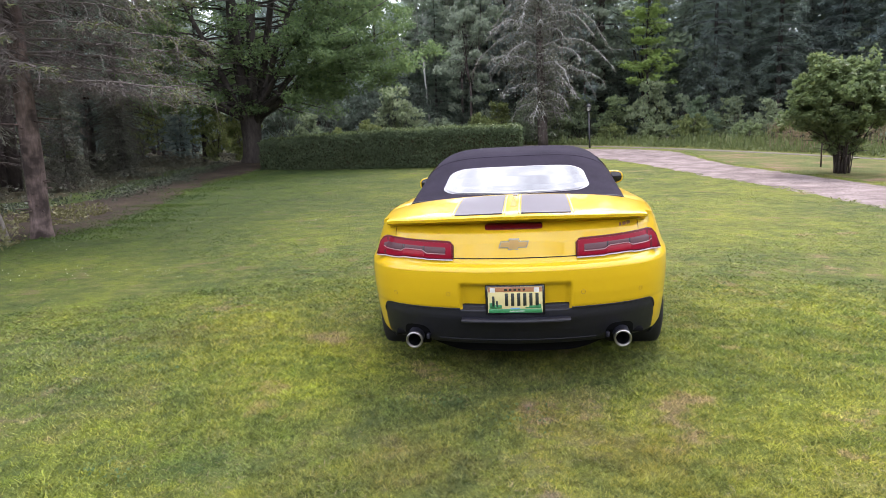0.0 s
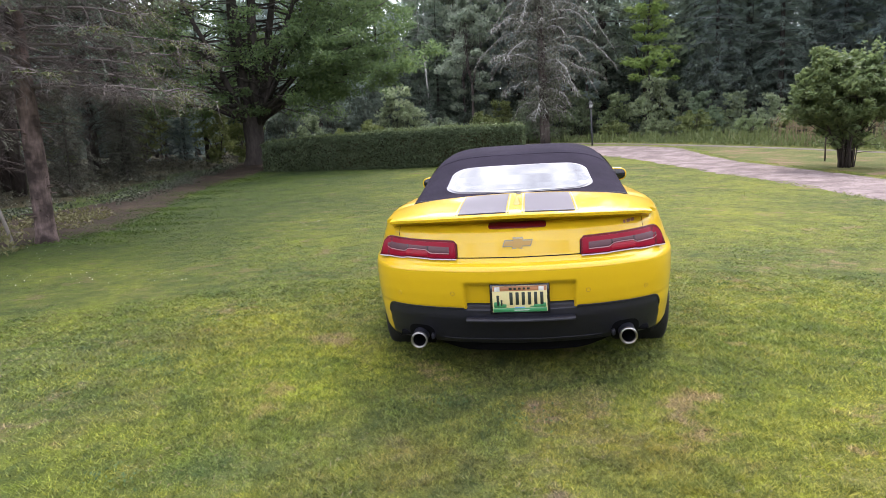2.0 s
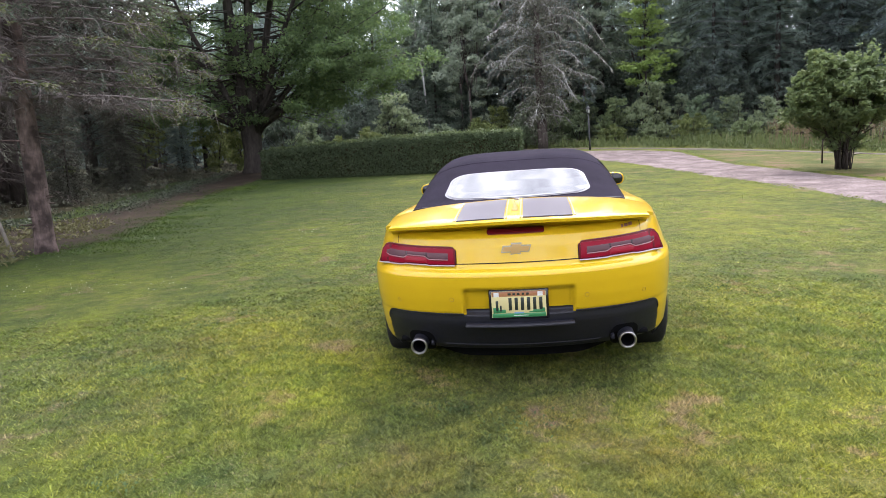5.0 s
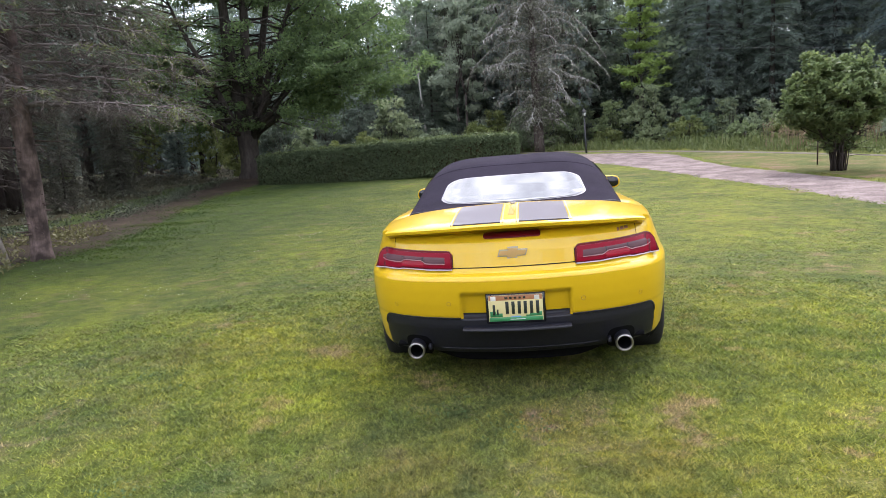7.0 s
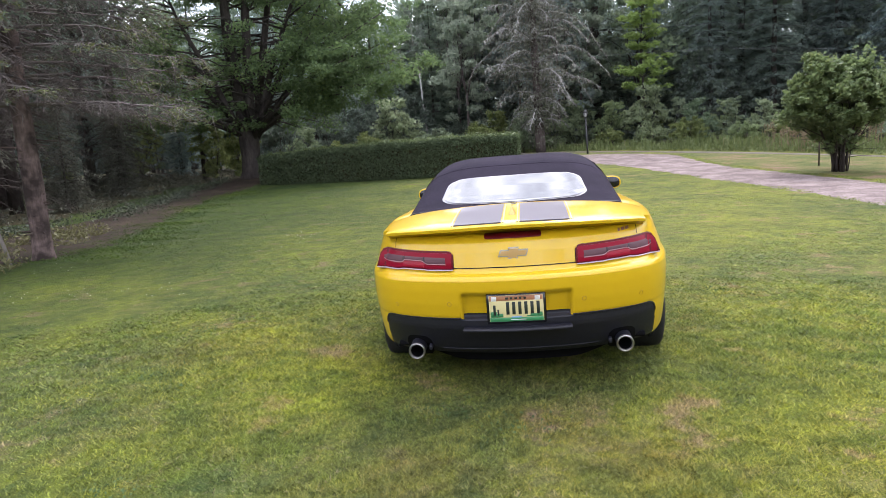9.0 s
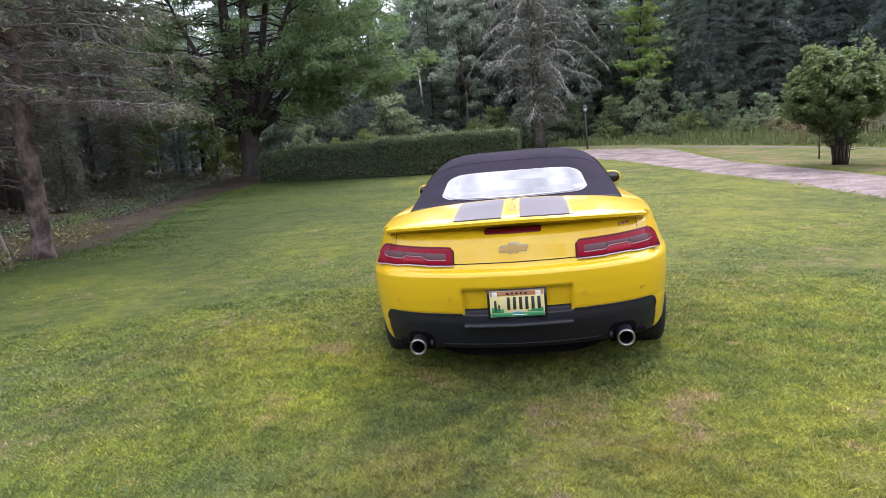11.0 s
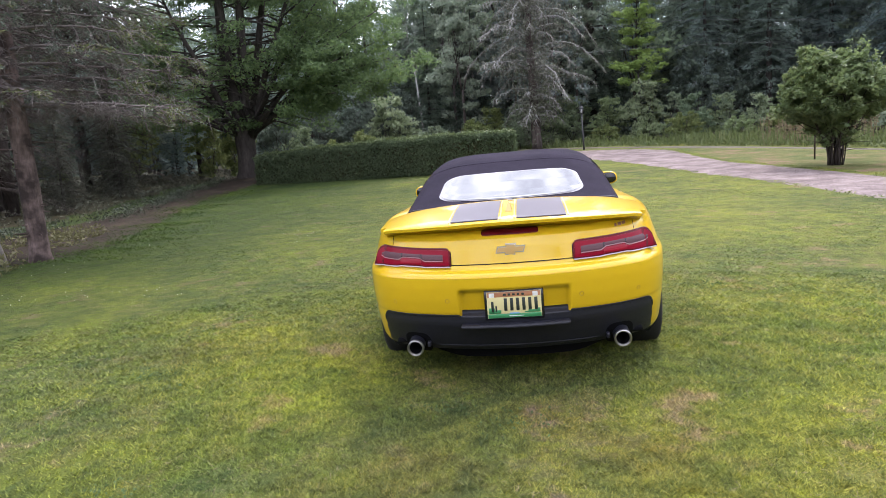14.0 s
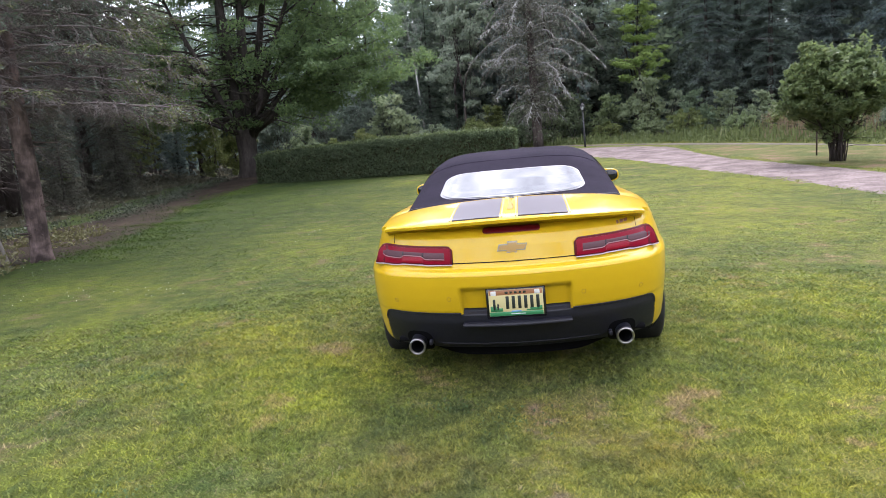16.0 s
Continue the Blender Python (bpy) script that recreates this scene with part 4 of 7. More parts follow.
def woods():
    """The dark wood behind street and hedge: conifers and broadleaf trees, then shrubs at its edge."""
    rng = np.random.default_rng(44)
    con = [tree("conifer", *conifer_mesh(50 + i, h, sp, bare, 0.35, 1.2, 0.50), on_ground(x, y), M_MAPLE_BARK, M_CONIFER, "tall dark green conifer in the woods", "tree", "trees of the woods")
           for i, (h, sp, bare, x, y) in enumerate(((17, 3.0, 0.10, 10.5, 50), (20, 3.4, 0.14, 17, 46), (14.5, 2.7, 0.06, 13.5, 52)))]
    dec = [tree("broadleaf_tree", *broadleaf_mesh(70 + i, h, sp, 0.16, 4, 0.35, 56, 50, 0.15, 0.35, 0.25), on_ground(x, y), M_MAPLE_BARK, M_FOREST, "tall leafy tree in the woods", "tree", "trees of the woods")
           for i, (h, sp, x, y) in enumerate(((15, 3.6, -3.6, 55), (18, 4.0, -16.0, 60)))]
    street_side = [("c", 7, 53, 1.0), ("c", 20.5, 42, 1.0), ("fc", 24, 45, 1.1), ("c", 22, 36, 0.95), ("bc", 27, 38, 1.05), ("bc", 30, 32, 1.0), ("bc", 26, 29.5, 0.9),
                   ("bc", 33, 27, 1.05), ("bc", 31, 22, 0.95), ("c", 14.5, 45, 0.95), ("c", 18.5, 51, 1.1), ("fc", 25, 52, 1.1), ("bc", 34, 42, 1.1), ("bc", 38, 33, 1.1),
                   ("bc", 37, 20, 1.0), ("c", 12, 60, 1.15), ("c", 5, 63, 1.1), ("c", 0.5, 60, 0.95), ("c", -4.5, 66, 1.05), ("c", -12, 58, 0.5), ("c", -16, 50, 0.9),
                   ("c", -9.5, 48, 0.62), ("c", -13.5, 44, 0.75), ("c", -5.5, 47.5, 0.55), ("c", -1.8, 50, 0.6)]
    behind_hedge = [("c", 4.4, 49, 0.75), ("d", 6.5, 58, 1.0), ("d", 1.8, 68, 1.0), ("d", -12.5, 66, 0.5), ("d", -18, 60, 1.05), ("d", 15.5, 56, 1.1), ("d", 28, 46, 1.05),
                    ("d", 23.5, 40, 0.9), ("d", 32, 36, 1.0), ("d", 9, 45.5, 0.72), ("d", -20, 52, 0.9), ("d", -6, 56, 0.85), ("d", 36, 27, 0.95), ("tc", -15.6, 11.2, 1.00),
                    ("tc", -16.0, 17.0, 1.05), ("tc", -16.4, 24.0, 0.95), ("c", -17.4, 31.4, 0.52), ("c", -20.5, 38, 0.62), ("tc", -16.2, 6.0, 1.05), ("c", -15.5, 30, 0.5)]
    beside_lawn = [("c", -19, 26, 0.85), ("tc", -18, 19, 1.05), ("tc", -16.5, 14.5, 0.95), ("c", -21, 14, 0.9), ("c", -22, 21, 0.9), ("c", -24, 29, 1.0), ("tc", -15, 9.5, 0.85),
                   ("c", -19, 7, 0.8), ("c", -18, 34, 0.42), ("c", -27, 18, 1.0), ("c", -23, 9, 0.9), ("c", -14, 36.5, 0.7), ("d", -21, 33, 0.45), ("d", -26, 24, 0.85),
                   ("d", -24, 39, 0.45), ("d", -17.5, 42, 0.8), ("d", -22.5, 41, 0.55), ("d", -26.5, 46, 0.6),
                   ("nc", -13.8, 7.2, 0.34), ("nc", -15.2, 13.0, 0.36), ("nc", -14.2, 17.0, 0.30), ("nc", -17.8, 4.2, 0.45), ("nc", -20.5, 9.8, 0.5), ("nc", -15.0, 21.6, 0.34), ("nc", -17.5, 25.5, 0.4)]
    wood_edge = [("c", 13.0, 50.0, 0.9), ("c", 12.6, 46.8, 0.9), ("c", 12.8, 42.0, 0.85), ("c", 15.8, 45.3, 1.0), ("c", 16.4, 41.4, 0.85), ("c", 19.5, 44.7, 0.95), ("c", 19.7, 40.7, 0.8), ("c", 23.2, 44.1, 0.9), ("c", 21.9, 38.9, 0.8)]
    spots = wood_edge + street_side + behind_hedge + beside_lawn
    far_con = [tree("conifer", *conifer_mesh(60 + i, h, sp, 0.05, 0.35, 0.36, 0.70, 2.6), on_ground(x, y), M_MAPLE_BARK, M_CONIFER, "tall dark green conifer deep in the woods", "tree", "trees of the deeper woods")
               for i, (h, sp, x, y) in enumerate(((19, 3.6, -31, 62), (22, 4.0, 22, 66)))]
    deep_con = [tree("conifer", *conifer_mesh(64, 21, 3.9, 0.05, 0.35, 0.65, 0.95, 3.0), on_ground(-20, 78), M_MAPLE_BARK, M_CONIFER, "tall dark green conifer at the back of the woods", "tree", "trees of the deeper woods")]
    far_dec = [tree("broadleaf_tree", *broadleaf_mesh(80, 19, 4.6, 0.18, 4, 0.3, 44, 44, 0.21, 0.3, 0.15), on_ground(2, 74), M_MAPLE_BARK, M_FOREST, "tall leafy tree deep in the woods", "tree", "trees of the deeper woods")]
    # unseen trees added in a loose ring far behind the lawn, for reflections
    for k in range(18):
        a = radians(62 + 226 * (k + rng.uniform(-0.3, 0.3)) / 17)
        r = 62 + rng.uniform(-8, 14)
        spots.append(("fd" if k % 2 else "bc", r * math.sin(a), -3.6 + r * math.cos(a), rng.uniform(0.8, 1.1)))
    # the deeper wood, rank behind rank
    for k in range(44):
        a = radians(-46 + 80 * (k % 22 + rng.uniform(-0.4, 0.4)) / 21)
        r = (54, 66)[k // 22] + rng.uniform(-4, 4)
        x, y = r * math.sin(a), -3.6 + r * math.cos(a)
        if a < -0.52:
            x, y = x * 0.72, y * 0.72
        low = 0.47 if -29.5 < math.degrees(a) < -23.5 else 0.60 if -12.8 < math.degrees(a) < -8.6 or 8.8 < math.degrees(a) < 11.4 else 1.0
        spots.append(("fd" if rng.random() < 0.42 else "fc", x, y, rng.uniform(0.95, 1.3) * (0.8 if a < -0.52 else low)))
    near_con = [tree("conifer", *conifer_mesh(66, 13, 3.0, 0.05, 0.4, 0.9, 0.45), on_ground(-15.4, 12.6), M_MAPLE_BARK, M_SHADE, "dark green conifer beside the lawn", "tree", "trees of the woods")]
    tall_con = [tall_conifer(-13.2, 11.8)]
    for kind, x, y, s in spots:
        if kind == "c" and math.hypot(x, y + 3.6) > 52:
            kind = "fc"
        if kind == "c" and x < -13 and math.hypot(x, y + 3.6) < 27:
            kind = "nc"
        if kind == "fc" and math.hypot(x, y + 3.6) > 74:
            kind = "bc"
        src = {"bc": deep_con, "c": con, "d": dec, "fc": far_con, "fd": far_dec, "nc": near_con, "tc": tall_con}[kind]
        src = src[rng.integers(len(src))]
        ob = copy_thing(src, on_ground(x, y, rng.uniform(0, 360)))
        ob.scale = (s * 1.12, s * 1.12, s * rng.uniform(1.0, 1.15))
    for k, (x, y, h) in enumerate(((-7.2, 53.5, 13.5), (-3.2, 57.0, 14.5), (-5.4, 50.0, 10.5), (0.2, 53.0, 12.5), (2.9, 56.0, 14.0), (-9.0, 52.0, 10.6), (-10.4, 55.0, 10.8), (3.8, 50.5, 12.0), (-2.0, 51.0, 11.5), (-3.6, 48.0, 12.2), (0.9, 47.5, 11.6), (2.4, 49.0, 13.0), (-2.7, 43.6, 10.5), (3.4, 43.4, 12.5), (5.0, 44.6, 13.0), (6.4, 47.0, 13.5))):
        tb, q = broadleaf_mesh(140 + k, h, 2.6, 0.09, 3, 0.4, 48, 75, 0.12, 0.3, 0.18)
        tree("aspen_tree", tb, q, on_ground(x, y), M_BARK, M_ASPEN, "pale grey-green, haze-tinted aspen behind the hedge", "tree", "aspens")
    # a pale birch stem between them
    tb, q = broadleaf_mesh(90, 11, 1.9, 0.065, 3, 0.55, 30, 45, 0.13, 0.2, 0.5)
    tree("birch_tree", tb, q, pose(-5.75, 46, gz(-5, 46), 0, -4, 20), M_BIRCH, M_FOREST, "slender birch with a pale bare stem", "tree")
    young_maple()
    far_woods()


def shrubs():
    """Brush of many kinds at the wood's edge: round, upright and ragged, in several greens."""
    rng = np.random.default_rng(55)
    mats = (M_SHRUB, M_SHRUB_GREY, M_SHRUB_YELLOW, M_SHADE_BUSH)
    kinds = []
    for i, (h, sp, low, n, per, leaf) in enumerate(((4.2, 1.7, 0.05, 56, 46, 0.085), (3.0, 1.5, 0.05, 46, 44, 0.08), (2.2, 1.2, 0.05, 36, 42, 0.075), (3.8, 0.9, 0.08, 38, 40, 0.08), (1.3, 0.9, 0.05, 30, 48, 0.062), (4.2, 1.8, 0.05, 40, 52, 0.085))):
        kinds.append(broadleaf_mesh(100 + i, h, sp, 0.035, 5, 0.08, n, per, leaf, 0.15, low, 0.62))
    words = ("dense leafy green shrub", "grey-green willowy shrub", "yellowish green young shrub", "dense leafy bush darkened for woodland shade")
    made = {}

    def grow(kind, tone, x, y, s):
        at = on_ground(x, y, rng.uniform(0, 360))
        if (kind, tone) not in made:
            tb, q = kinds[kind]
            made[kind, tone] = tree("shrub", tb, q, at, M_MAPLE_BARK, mats[tone], words[tone] + " at the edge of the woods", "shrub", "shrubs along the woods")
            ob = made[kind, tone]
        else:
            ob = copy_thing(made[kind, tone], at)
        ob.scale = (s * rng.uniform(0.9, 1.1), s, s * rng.uniform(0.88, 1.12))
    roadside = [(1, 0, 6.6, 41.2, 1.0), (1, 1, 8.4, 39.4, 1.1), (3, 1, 10.0, 38.6, 0.85), (1, 0, 10.6, 36.6, 0.8), (1, 0, 12.2, 37.0, 0.85), (3, 1, 12.0, 34.8, 0.68), (1, 1, 13.0, 33.4, 0.72),
                (3, 0, 14.0, 33.0, 0.62), (2, 1, 14.4, 31.0, 0.8), (2, 0, 15.6, 30.2, 0.9), (3, 1, 16.0, 28.6, 0.5), (2, 0, 16.6, 27.4, 1.0), (2, 1, 17.6, 26.0, 0.95), (1, 0, 18.4, 24.8, 0.8)]
    roadside_low = [(2, 1, 19.0, 22.6, 1.0), (2, 0, 20.4, 21.6, 1.1), (1, 1, 21.0, 19.4, 0.85), (2, 0, 22.0, 17.6, 1.1), (1, 0, 23.4, 15.4, 1.0), (1, 0, 17.8, 29.4, 1.1), (1, 1, 20.4, 25.4, 1.0),
                    (0, 0, 23.0, 21.4, 0.6), (1, 0, 15.4, 33.6, 0.75), (1, 1, 18.6, 31.4, 0.75), (4, 2, 6.0, 38.2, 1.0), (4, 0, 8.2, 36.6, 1.0), (4, 2, 9.6, 34.6, 1.1), (4, 0, 11.6, 32.2, 0.9)]
    street_end = [(4, 2, 13.0, 30.2, 1.0), (4, 0, 14.4, 28.0, 1.0), (4, 1, 15.8, 25.8, 1.0), (4, 0, 17.2, 23.6, 1.0), (4, 1, 18.6, 21.0, 1.0), (1, 0, 4.4, 42.6, 1.0), (0, 0, 3.0, 44.6, 0.85),
                  (2, 1, 0.8, 42.8, 1.1), (1, 2, -0.9, 41.4, 1.0), (4, 1, -4.3, 38.0, 1.3), (2, 2, -1.9, 38.0, 0.9), (4, 2, -6.6, 36.2, 1.1), (2, 2, -8.0, 34.6, 0.75), (4, 2, -8.9, 31.2, 1.2)]
    tree_side = [(1, 0, -11.0, 33.0, 0.8), (2, 0, 2.6, 40.8, 1.0), (1, 1, 0.9, 40.9, 0.9), (2, 0, 1.6, 42.4, 1.2), (4, 0, 0.6, 39.2, 1.0), 
                 (1, 2, -14.4, 29.0, 0.9), (2, 2, -12.4, 27.6, 0.9)]
    for k, t, x, y, s in roadside + roadside_low + street_end + tree_side:
        grow(k, t, x, y, s)
    grow(3, 2, 8.9, 40.0, 0.75)
    grow(1, 1, -6.95, 38.4, 1.3)
    grow(5, 3, -5.3, 40.1, 0.5)
    grow(1, 3, -12.8, 35.5, 1.2)
    grow(2, 3, -11.8, 31.5, 1.1)
    for x, y, s in ((-8.0, 40.0, 0.9), (-9.6, 43.0, 1.0), (-6.6, 44.5, 1.0), (-11.5, 39.0, 0.9), (7.2, 46.0, 1.0), (9.2, 47.0, 1.0), (5.0, 47.4, 1.0), (11.5, 44.0, 1.0), (2.0, 47.0, 0.9), (-0.6, 46.0, 0.9), (-3.0, 45.0, 0.9), (14.0, 41.0, 1.0),
                    (8.2, 52, 1.7), (7.0, 56, 1.8), (9.6, 56, 1.8)):
        grow(5, 3, x, y, s)
    # yellow-green shrubs added in place of a sunlit clearing behind the trees
    for x, y, s in ((-20.5, 33.0, 1.3), (-23.0, 36.0, 1.5), (-18.2, 37.5, 1.3), (-26, 33, 1.6)):
        grow(1, 2, x, y, s)
    # undergrowth that closes the wood lower down
    for i in range(46):
        a = radians(-66 + 112 * (i + rng.uniform(-0.4, 0.4)) / 45)
        r = 50 + rng.uniform(-4, 8)
        x, y = r * math.sin(a), -3.6 + r * math.cos(a)
        if a > -0.42:
            grow(5, 3, x, y, rng.uniform(1.0, 1.5))


def weeds():
    """Tall roadside weeds and grasses along the far side of the street."""
    rng = np.random.default_rng(66)
    line = np.array([(18.6, 8.0), (15.3, 15.0), (12.75, 20.5), (9.85, 26.7), (6.3, 32.6), (1.4, 39.2), (-12.5, 51.4)])
    n = 22000
    t = rng.uniform(0, len(line) - 1.001, n)
    i = t.astype(int)
    f = (t - i)[:, None]
    p = line[i] * (1 - f) + line[i + 1] * f + rng.random((n, 1)) * np.array([0.85, 0.53]) * 5.0 + rng.normal(size=(n, 2)) * 0.2
    hgt = 0.10 + 0.72 * rng.random(n) ** 1.6 * np.maximum(0.15, 0.5 + 1.3 * np.array([noise.noise((x * 0.55, y * 0.55, 0)) for x, y in p]))
    z = ground_z(p[:, 0], p[:, 1])
    base = np.c_[p, z]
    a = rng.uniform(0, 6.28, n)
    w = np.c_[np.cos(a), np.sin(a), 0 * a] * 0.035
    top = base + np.c_[rng.normal(size=(n, 2)) * 0.12, hgt]
    mid = (base + top) / 2 + rng.normal(size=(n, 3)) * 0.04
    q = np.stack([base, mid - w, top, mid + w], 1)[:9000]
    c = base + (top - base) * rng.random((n, 1)) ** 0.7 + rng.normal(size=(n, 3)) * [0.10, 0.10, 0.03]
    q = np.concatenate([q, leaves(rng, c, 0.046, 0.2, 1.1)])
    tagged(new("roadside_weeds", quads_mesh("roadside_weeds", q, M_WEED)), "tall green and straw-coloured weeds beside the street", "weeds", kind="stuff")


def plumes():
    """Brown seed heads of tall grasses standing among the weeds beyond the street."""
    rng = np.random.default_rng(68)
    line = np.array([(16.9, 11.6), (14.9, 16.3), (12.9, 20.8), (10.3, 26.2)])
    q = []
    for _ in range(620):
        t = rng.uniform(0, 2.999)
        i = int(t)
        p = line[i] * (1 - t + i) + line[i + 1] * (t - i) + np.array([0.85, 0.53]) * rng.uniform(0.2, 2.8)
        if noise.noise((p[0] * 0.5, p[1] * 0.5, 11)) < -0.10:
            continue
        b = np.array([p[0], p[1], gz(*p)])
        e = b + np.array([rng.normal() * 0.12, rng.normal() * 0.12, rng.uniform(0.75, 1.25)])
        w = np.array([0.008, -0.005, 0])
        q.append(np.stack([b - w, b + w, e + w * 0.5, e - w * 0.5])[None])
        c = b + (e - b) * rng.uniform(0.62, 1.05, (16, 1)) + rng.normal(size=(16, 3)) * [0.028, 0.028, 0.02]
        q.append(leaves(rng, c, 0.026, 0.0, 1.8))
    tagged(new("grass_plumes", quads_mesh("grass_plumes", np.concatenate(q), M_PLUME)), "brown seed plumes of tall grass among the roadside weeds", "grass", kind="stuff")


def ground_cover():
    """Low pale-edged leaves in a band along the trees."""
    rng = np.random.default_rng(77)
    line = np.array([(-14.5, 7.4), (-11.6, 9.2), (-10.9, 11.5), (-10.6, 14.2), (-11.2, 17.8), (-12.1, 21.1), (-12.0, 24.3)])
    n = 7000
    t = rng.uniform(0, len(line) - 1.001, n)
    i = t.astype(int)
    f = (t - i)[:, None]
    p = line[i] * (1 - f) + line[i + 1] * f + rng.normal(size=(n, 2)) * [0.32, 0.22]
    keep = np.array([noise.noise((x * 0.9, y * 0.9, 2)) for x, y in p]) > -0.12
    p = p[keep]
    c = np.c_[p, ground_z(p[:, 0], p[:, 1]) + 0.06 + 0.22 * rng.random(len(p))]
    tagged(new("ground_cover", quads_mesh("ground_cover", leaves(rng, c, 0.032, 0.5), M_COVER)), "low pale green ground cover plants under the trees", "plants", kind="stuff")


def edge_weeds():
    """Rough olive weeds round the foot of the old spruce."""
    rng = np.random.default_rng(79)
    n = 15000
    x, y = rng.uniform(-14.5, -7.2, n), rng.uniform(4.6, 11.0, n)
    keep = (np.array([noise.noise((a * 0.8, b * 0.8, 6)) for a, b in zip(x, y)]) > -0.05) & (x < -7.35 - 0.30 * (y - 5.5))
    x, y = x[keep], y[keep]
    c = np.c_[x, y, ground_z(x, y) + 0.03 + 0.22 * rng.random(len(x)) ** 1.7]
    tagged(new("rough_weeds", quads_mesh("rough_weeds", leaves(rng, c, 0.032, 0.1, 1.4), M_WEED_DULL)), "rough olive weeds round the foot of the spruce", "weeds", kind="stuff")


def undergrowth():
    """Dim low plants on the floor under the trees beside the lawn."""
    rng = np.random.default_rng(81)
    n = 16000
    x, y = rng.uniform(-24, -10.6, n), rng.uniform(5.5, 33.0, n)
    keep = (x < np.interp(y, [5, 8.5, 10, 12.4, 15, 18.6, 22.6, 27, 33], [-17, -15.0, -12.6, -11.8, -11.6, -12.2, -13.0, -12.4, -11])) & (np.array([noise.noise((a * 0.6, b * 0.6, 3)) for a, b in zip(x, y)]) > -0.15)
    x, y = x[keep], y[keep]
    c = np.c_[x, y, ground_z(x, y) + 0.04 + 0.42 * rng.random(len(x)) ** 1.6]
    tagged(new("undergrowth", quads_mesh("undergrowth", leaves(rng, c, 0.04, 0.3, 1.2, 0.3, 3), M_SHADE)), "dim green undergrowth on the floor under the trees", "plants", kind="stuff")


def big_maple():
    """A short thick bole that breaks into a fan of stems, with leaf sprays in level layers."""
    rng = np.random.default_rng(120)
    root = thing("maple_tree", on_ground(-11.15, 25.2), "large multi-stemmed maple with a spreading green crown", "tree")
    tb = Tubes()
    tb.add([(0, 0, -0.4), (0, 0, 0.0), (0.0, 0, 0.3), (0.02, 0, 0.9), (0.0, 0, 1.7), (0.0, 0, 2.05)], [0.74, 0.55, 0.43, 0.395, 0.43, 0.37], 14)
    stems = [(-2.6, -0.6, 8.5, 0.17), (-1.5, 0.8, 11.5, 0.21), (-0.6, -0.5, 13.0, 0.24), (0.3, 0.9, 13.5, 0.22), (1.0, -0.6, 12.5, 0.22), (2.1, 0.3, 12.0, 0.20), (3.2, -0.9, 9.5, 0.16), (-3.6, 0.9, 6.5, 0.13), (4.2, 0.6, 7.0, 0.13)]
    tips = []
    for dx, dy, h, r in stems:
        p = [Vector((dx * 0.05, dy * 0.1, 1.5)), Vector((dx * 0.22, dy * 0.25, 2.6)), Vector((dx * 0.5, dy * 0.55, 2.0 + (h - 2) * 0.38)), Vector((dx * 0.82 + rng.normal() * 0.2, dy * 0.9, 2.0 + (h - 2) * 0.7)), Vector((dx * 1.1, dy * 1.3, h))]
        tb.add(p, [r, r * 0.92, r * 0.72, r * 0.42, 0.03], 8)
        for k in range(30):
            s = rng.uniform(0.5, 4.0)
            i = int(s)
            a0 = p[min(i, 3)].lerp(p[min(i + 1, 4)], s - i)
            ang = math.atan2(dy, dx) * 0.4 + rng.uniform(-3.14, 3.14)
            zt = a0.z + rng.uniform(-0.7, 1.2)
            reach = np.interp(zt, [1.8, 3.0, 6.5, 10, 14.5], [3.2, 4.6, 4.4, 3.2, 1.2]) * rng.uniform(0.35, 1.0)
            e = a0 + Vector((math.cos(ang) * reach, math.sin(ang) * reach, rng.uniform(-0.5, 0.9)))
            if e.z < 2.0:
                e.z = rng.uniform(2.0, 2.6)
            mid = a0.lerp(e, 0.5) + Vector((0, 0, 0.25))
            tb.add([a0, mid, e], [0.05, 0.028, 0.008], 5)
            for f in (0.45, 0.7, 0.88, 1.0):
                tips.append(mid.lerp(e, (f - 0.5) * 2) if f > 0.5 else a0.lerp(mid, f * 2))
    # low limbs on both sides of the bole
    for e, r in (((-3.4, -0.8, 2.5), 0.10), ((2.8, -1.2, 2.9), 0.10), ((-2.0, -2.6, 3.0), 0.08), ((4.4, -1.0, 3.2), 0.09), ((5.4, 0.2, 4.0), 0.09), ((6.3, -0.4, 5.2), 0.08),
                 ((6.6, -0.8, 3.6), 0.07), ((6.9, 0.3, 4.6), 0.07), ((6.4, -1.2, 6.2), 0.08), ((6.0, 0.8, 7.2), 0.08), ((5.2, -1.0, 8.2), 0.08), ((4.4, 0.4, 9.0), 0.08), ((3.6, -1.6, 5.6), 0.07), ((4.8, -1.8, 4.4), 0.07)):
        e = Vector(e)
        a0 = Vector((e.x * 0.06, e.y * 0.1, 1.8))
        mid = a0.lerp(e, 0.5) + Vector((0, 0, 0.12 + 0.1 * abs(e.x)))
        tb.add([a0, a0.lerp(mid, 0.5), mid, mid.lerp(e, 0.5), e], [r, r * 0.9, r * 0.7, r * 0.45, 0.02], 6)
        for k in range(20):
            tips.append(mid.lerp(e, rng.uniform(0.1, 1.15)) + Vector(rng.normal(size=3) * [0.8, 0.8, 0.25]))
    cs = []
    for p in tips:
        if (p.z < 2.3 and rng.random() < 0.4) or (abs(p.x) < 2.2 and p.z < 7.0 and p.y < 2.0 and rng.random() < 0.80) or (abs(p.x) < 2.6 and p.z < 3.6 and rng.random() < 0.8):
            continue
        r = rng.uniform(0.38, 0.85)
        cs.append(blob(rng, p, (r, r, r * rng.uniform(0.3, 0.75)), int(120 * rng.uniform(0.6, 1.3)), 0.15) - np.array([0, 0, 0.1 * r]))
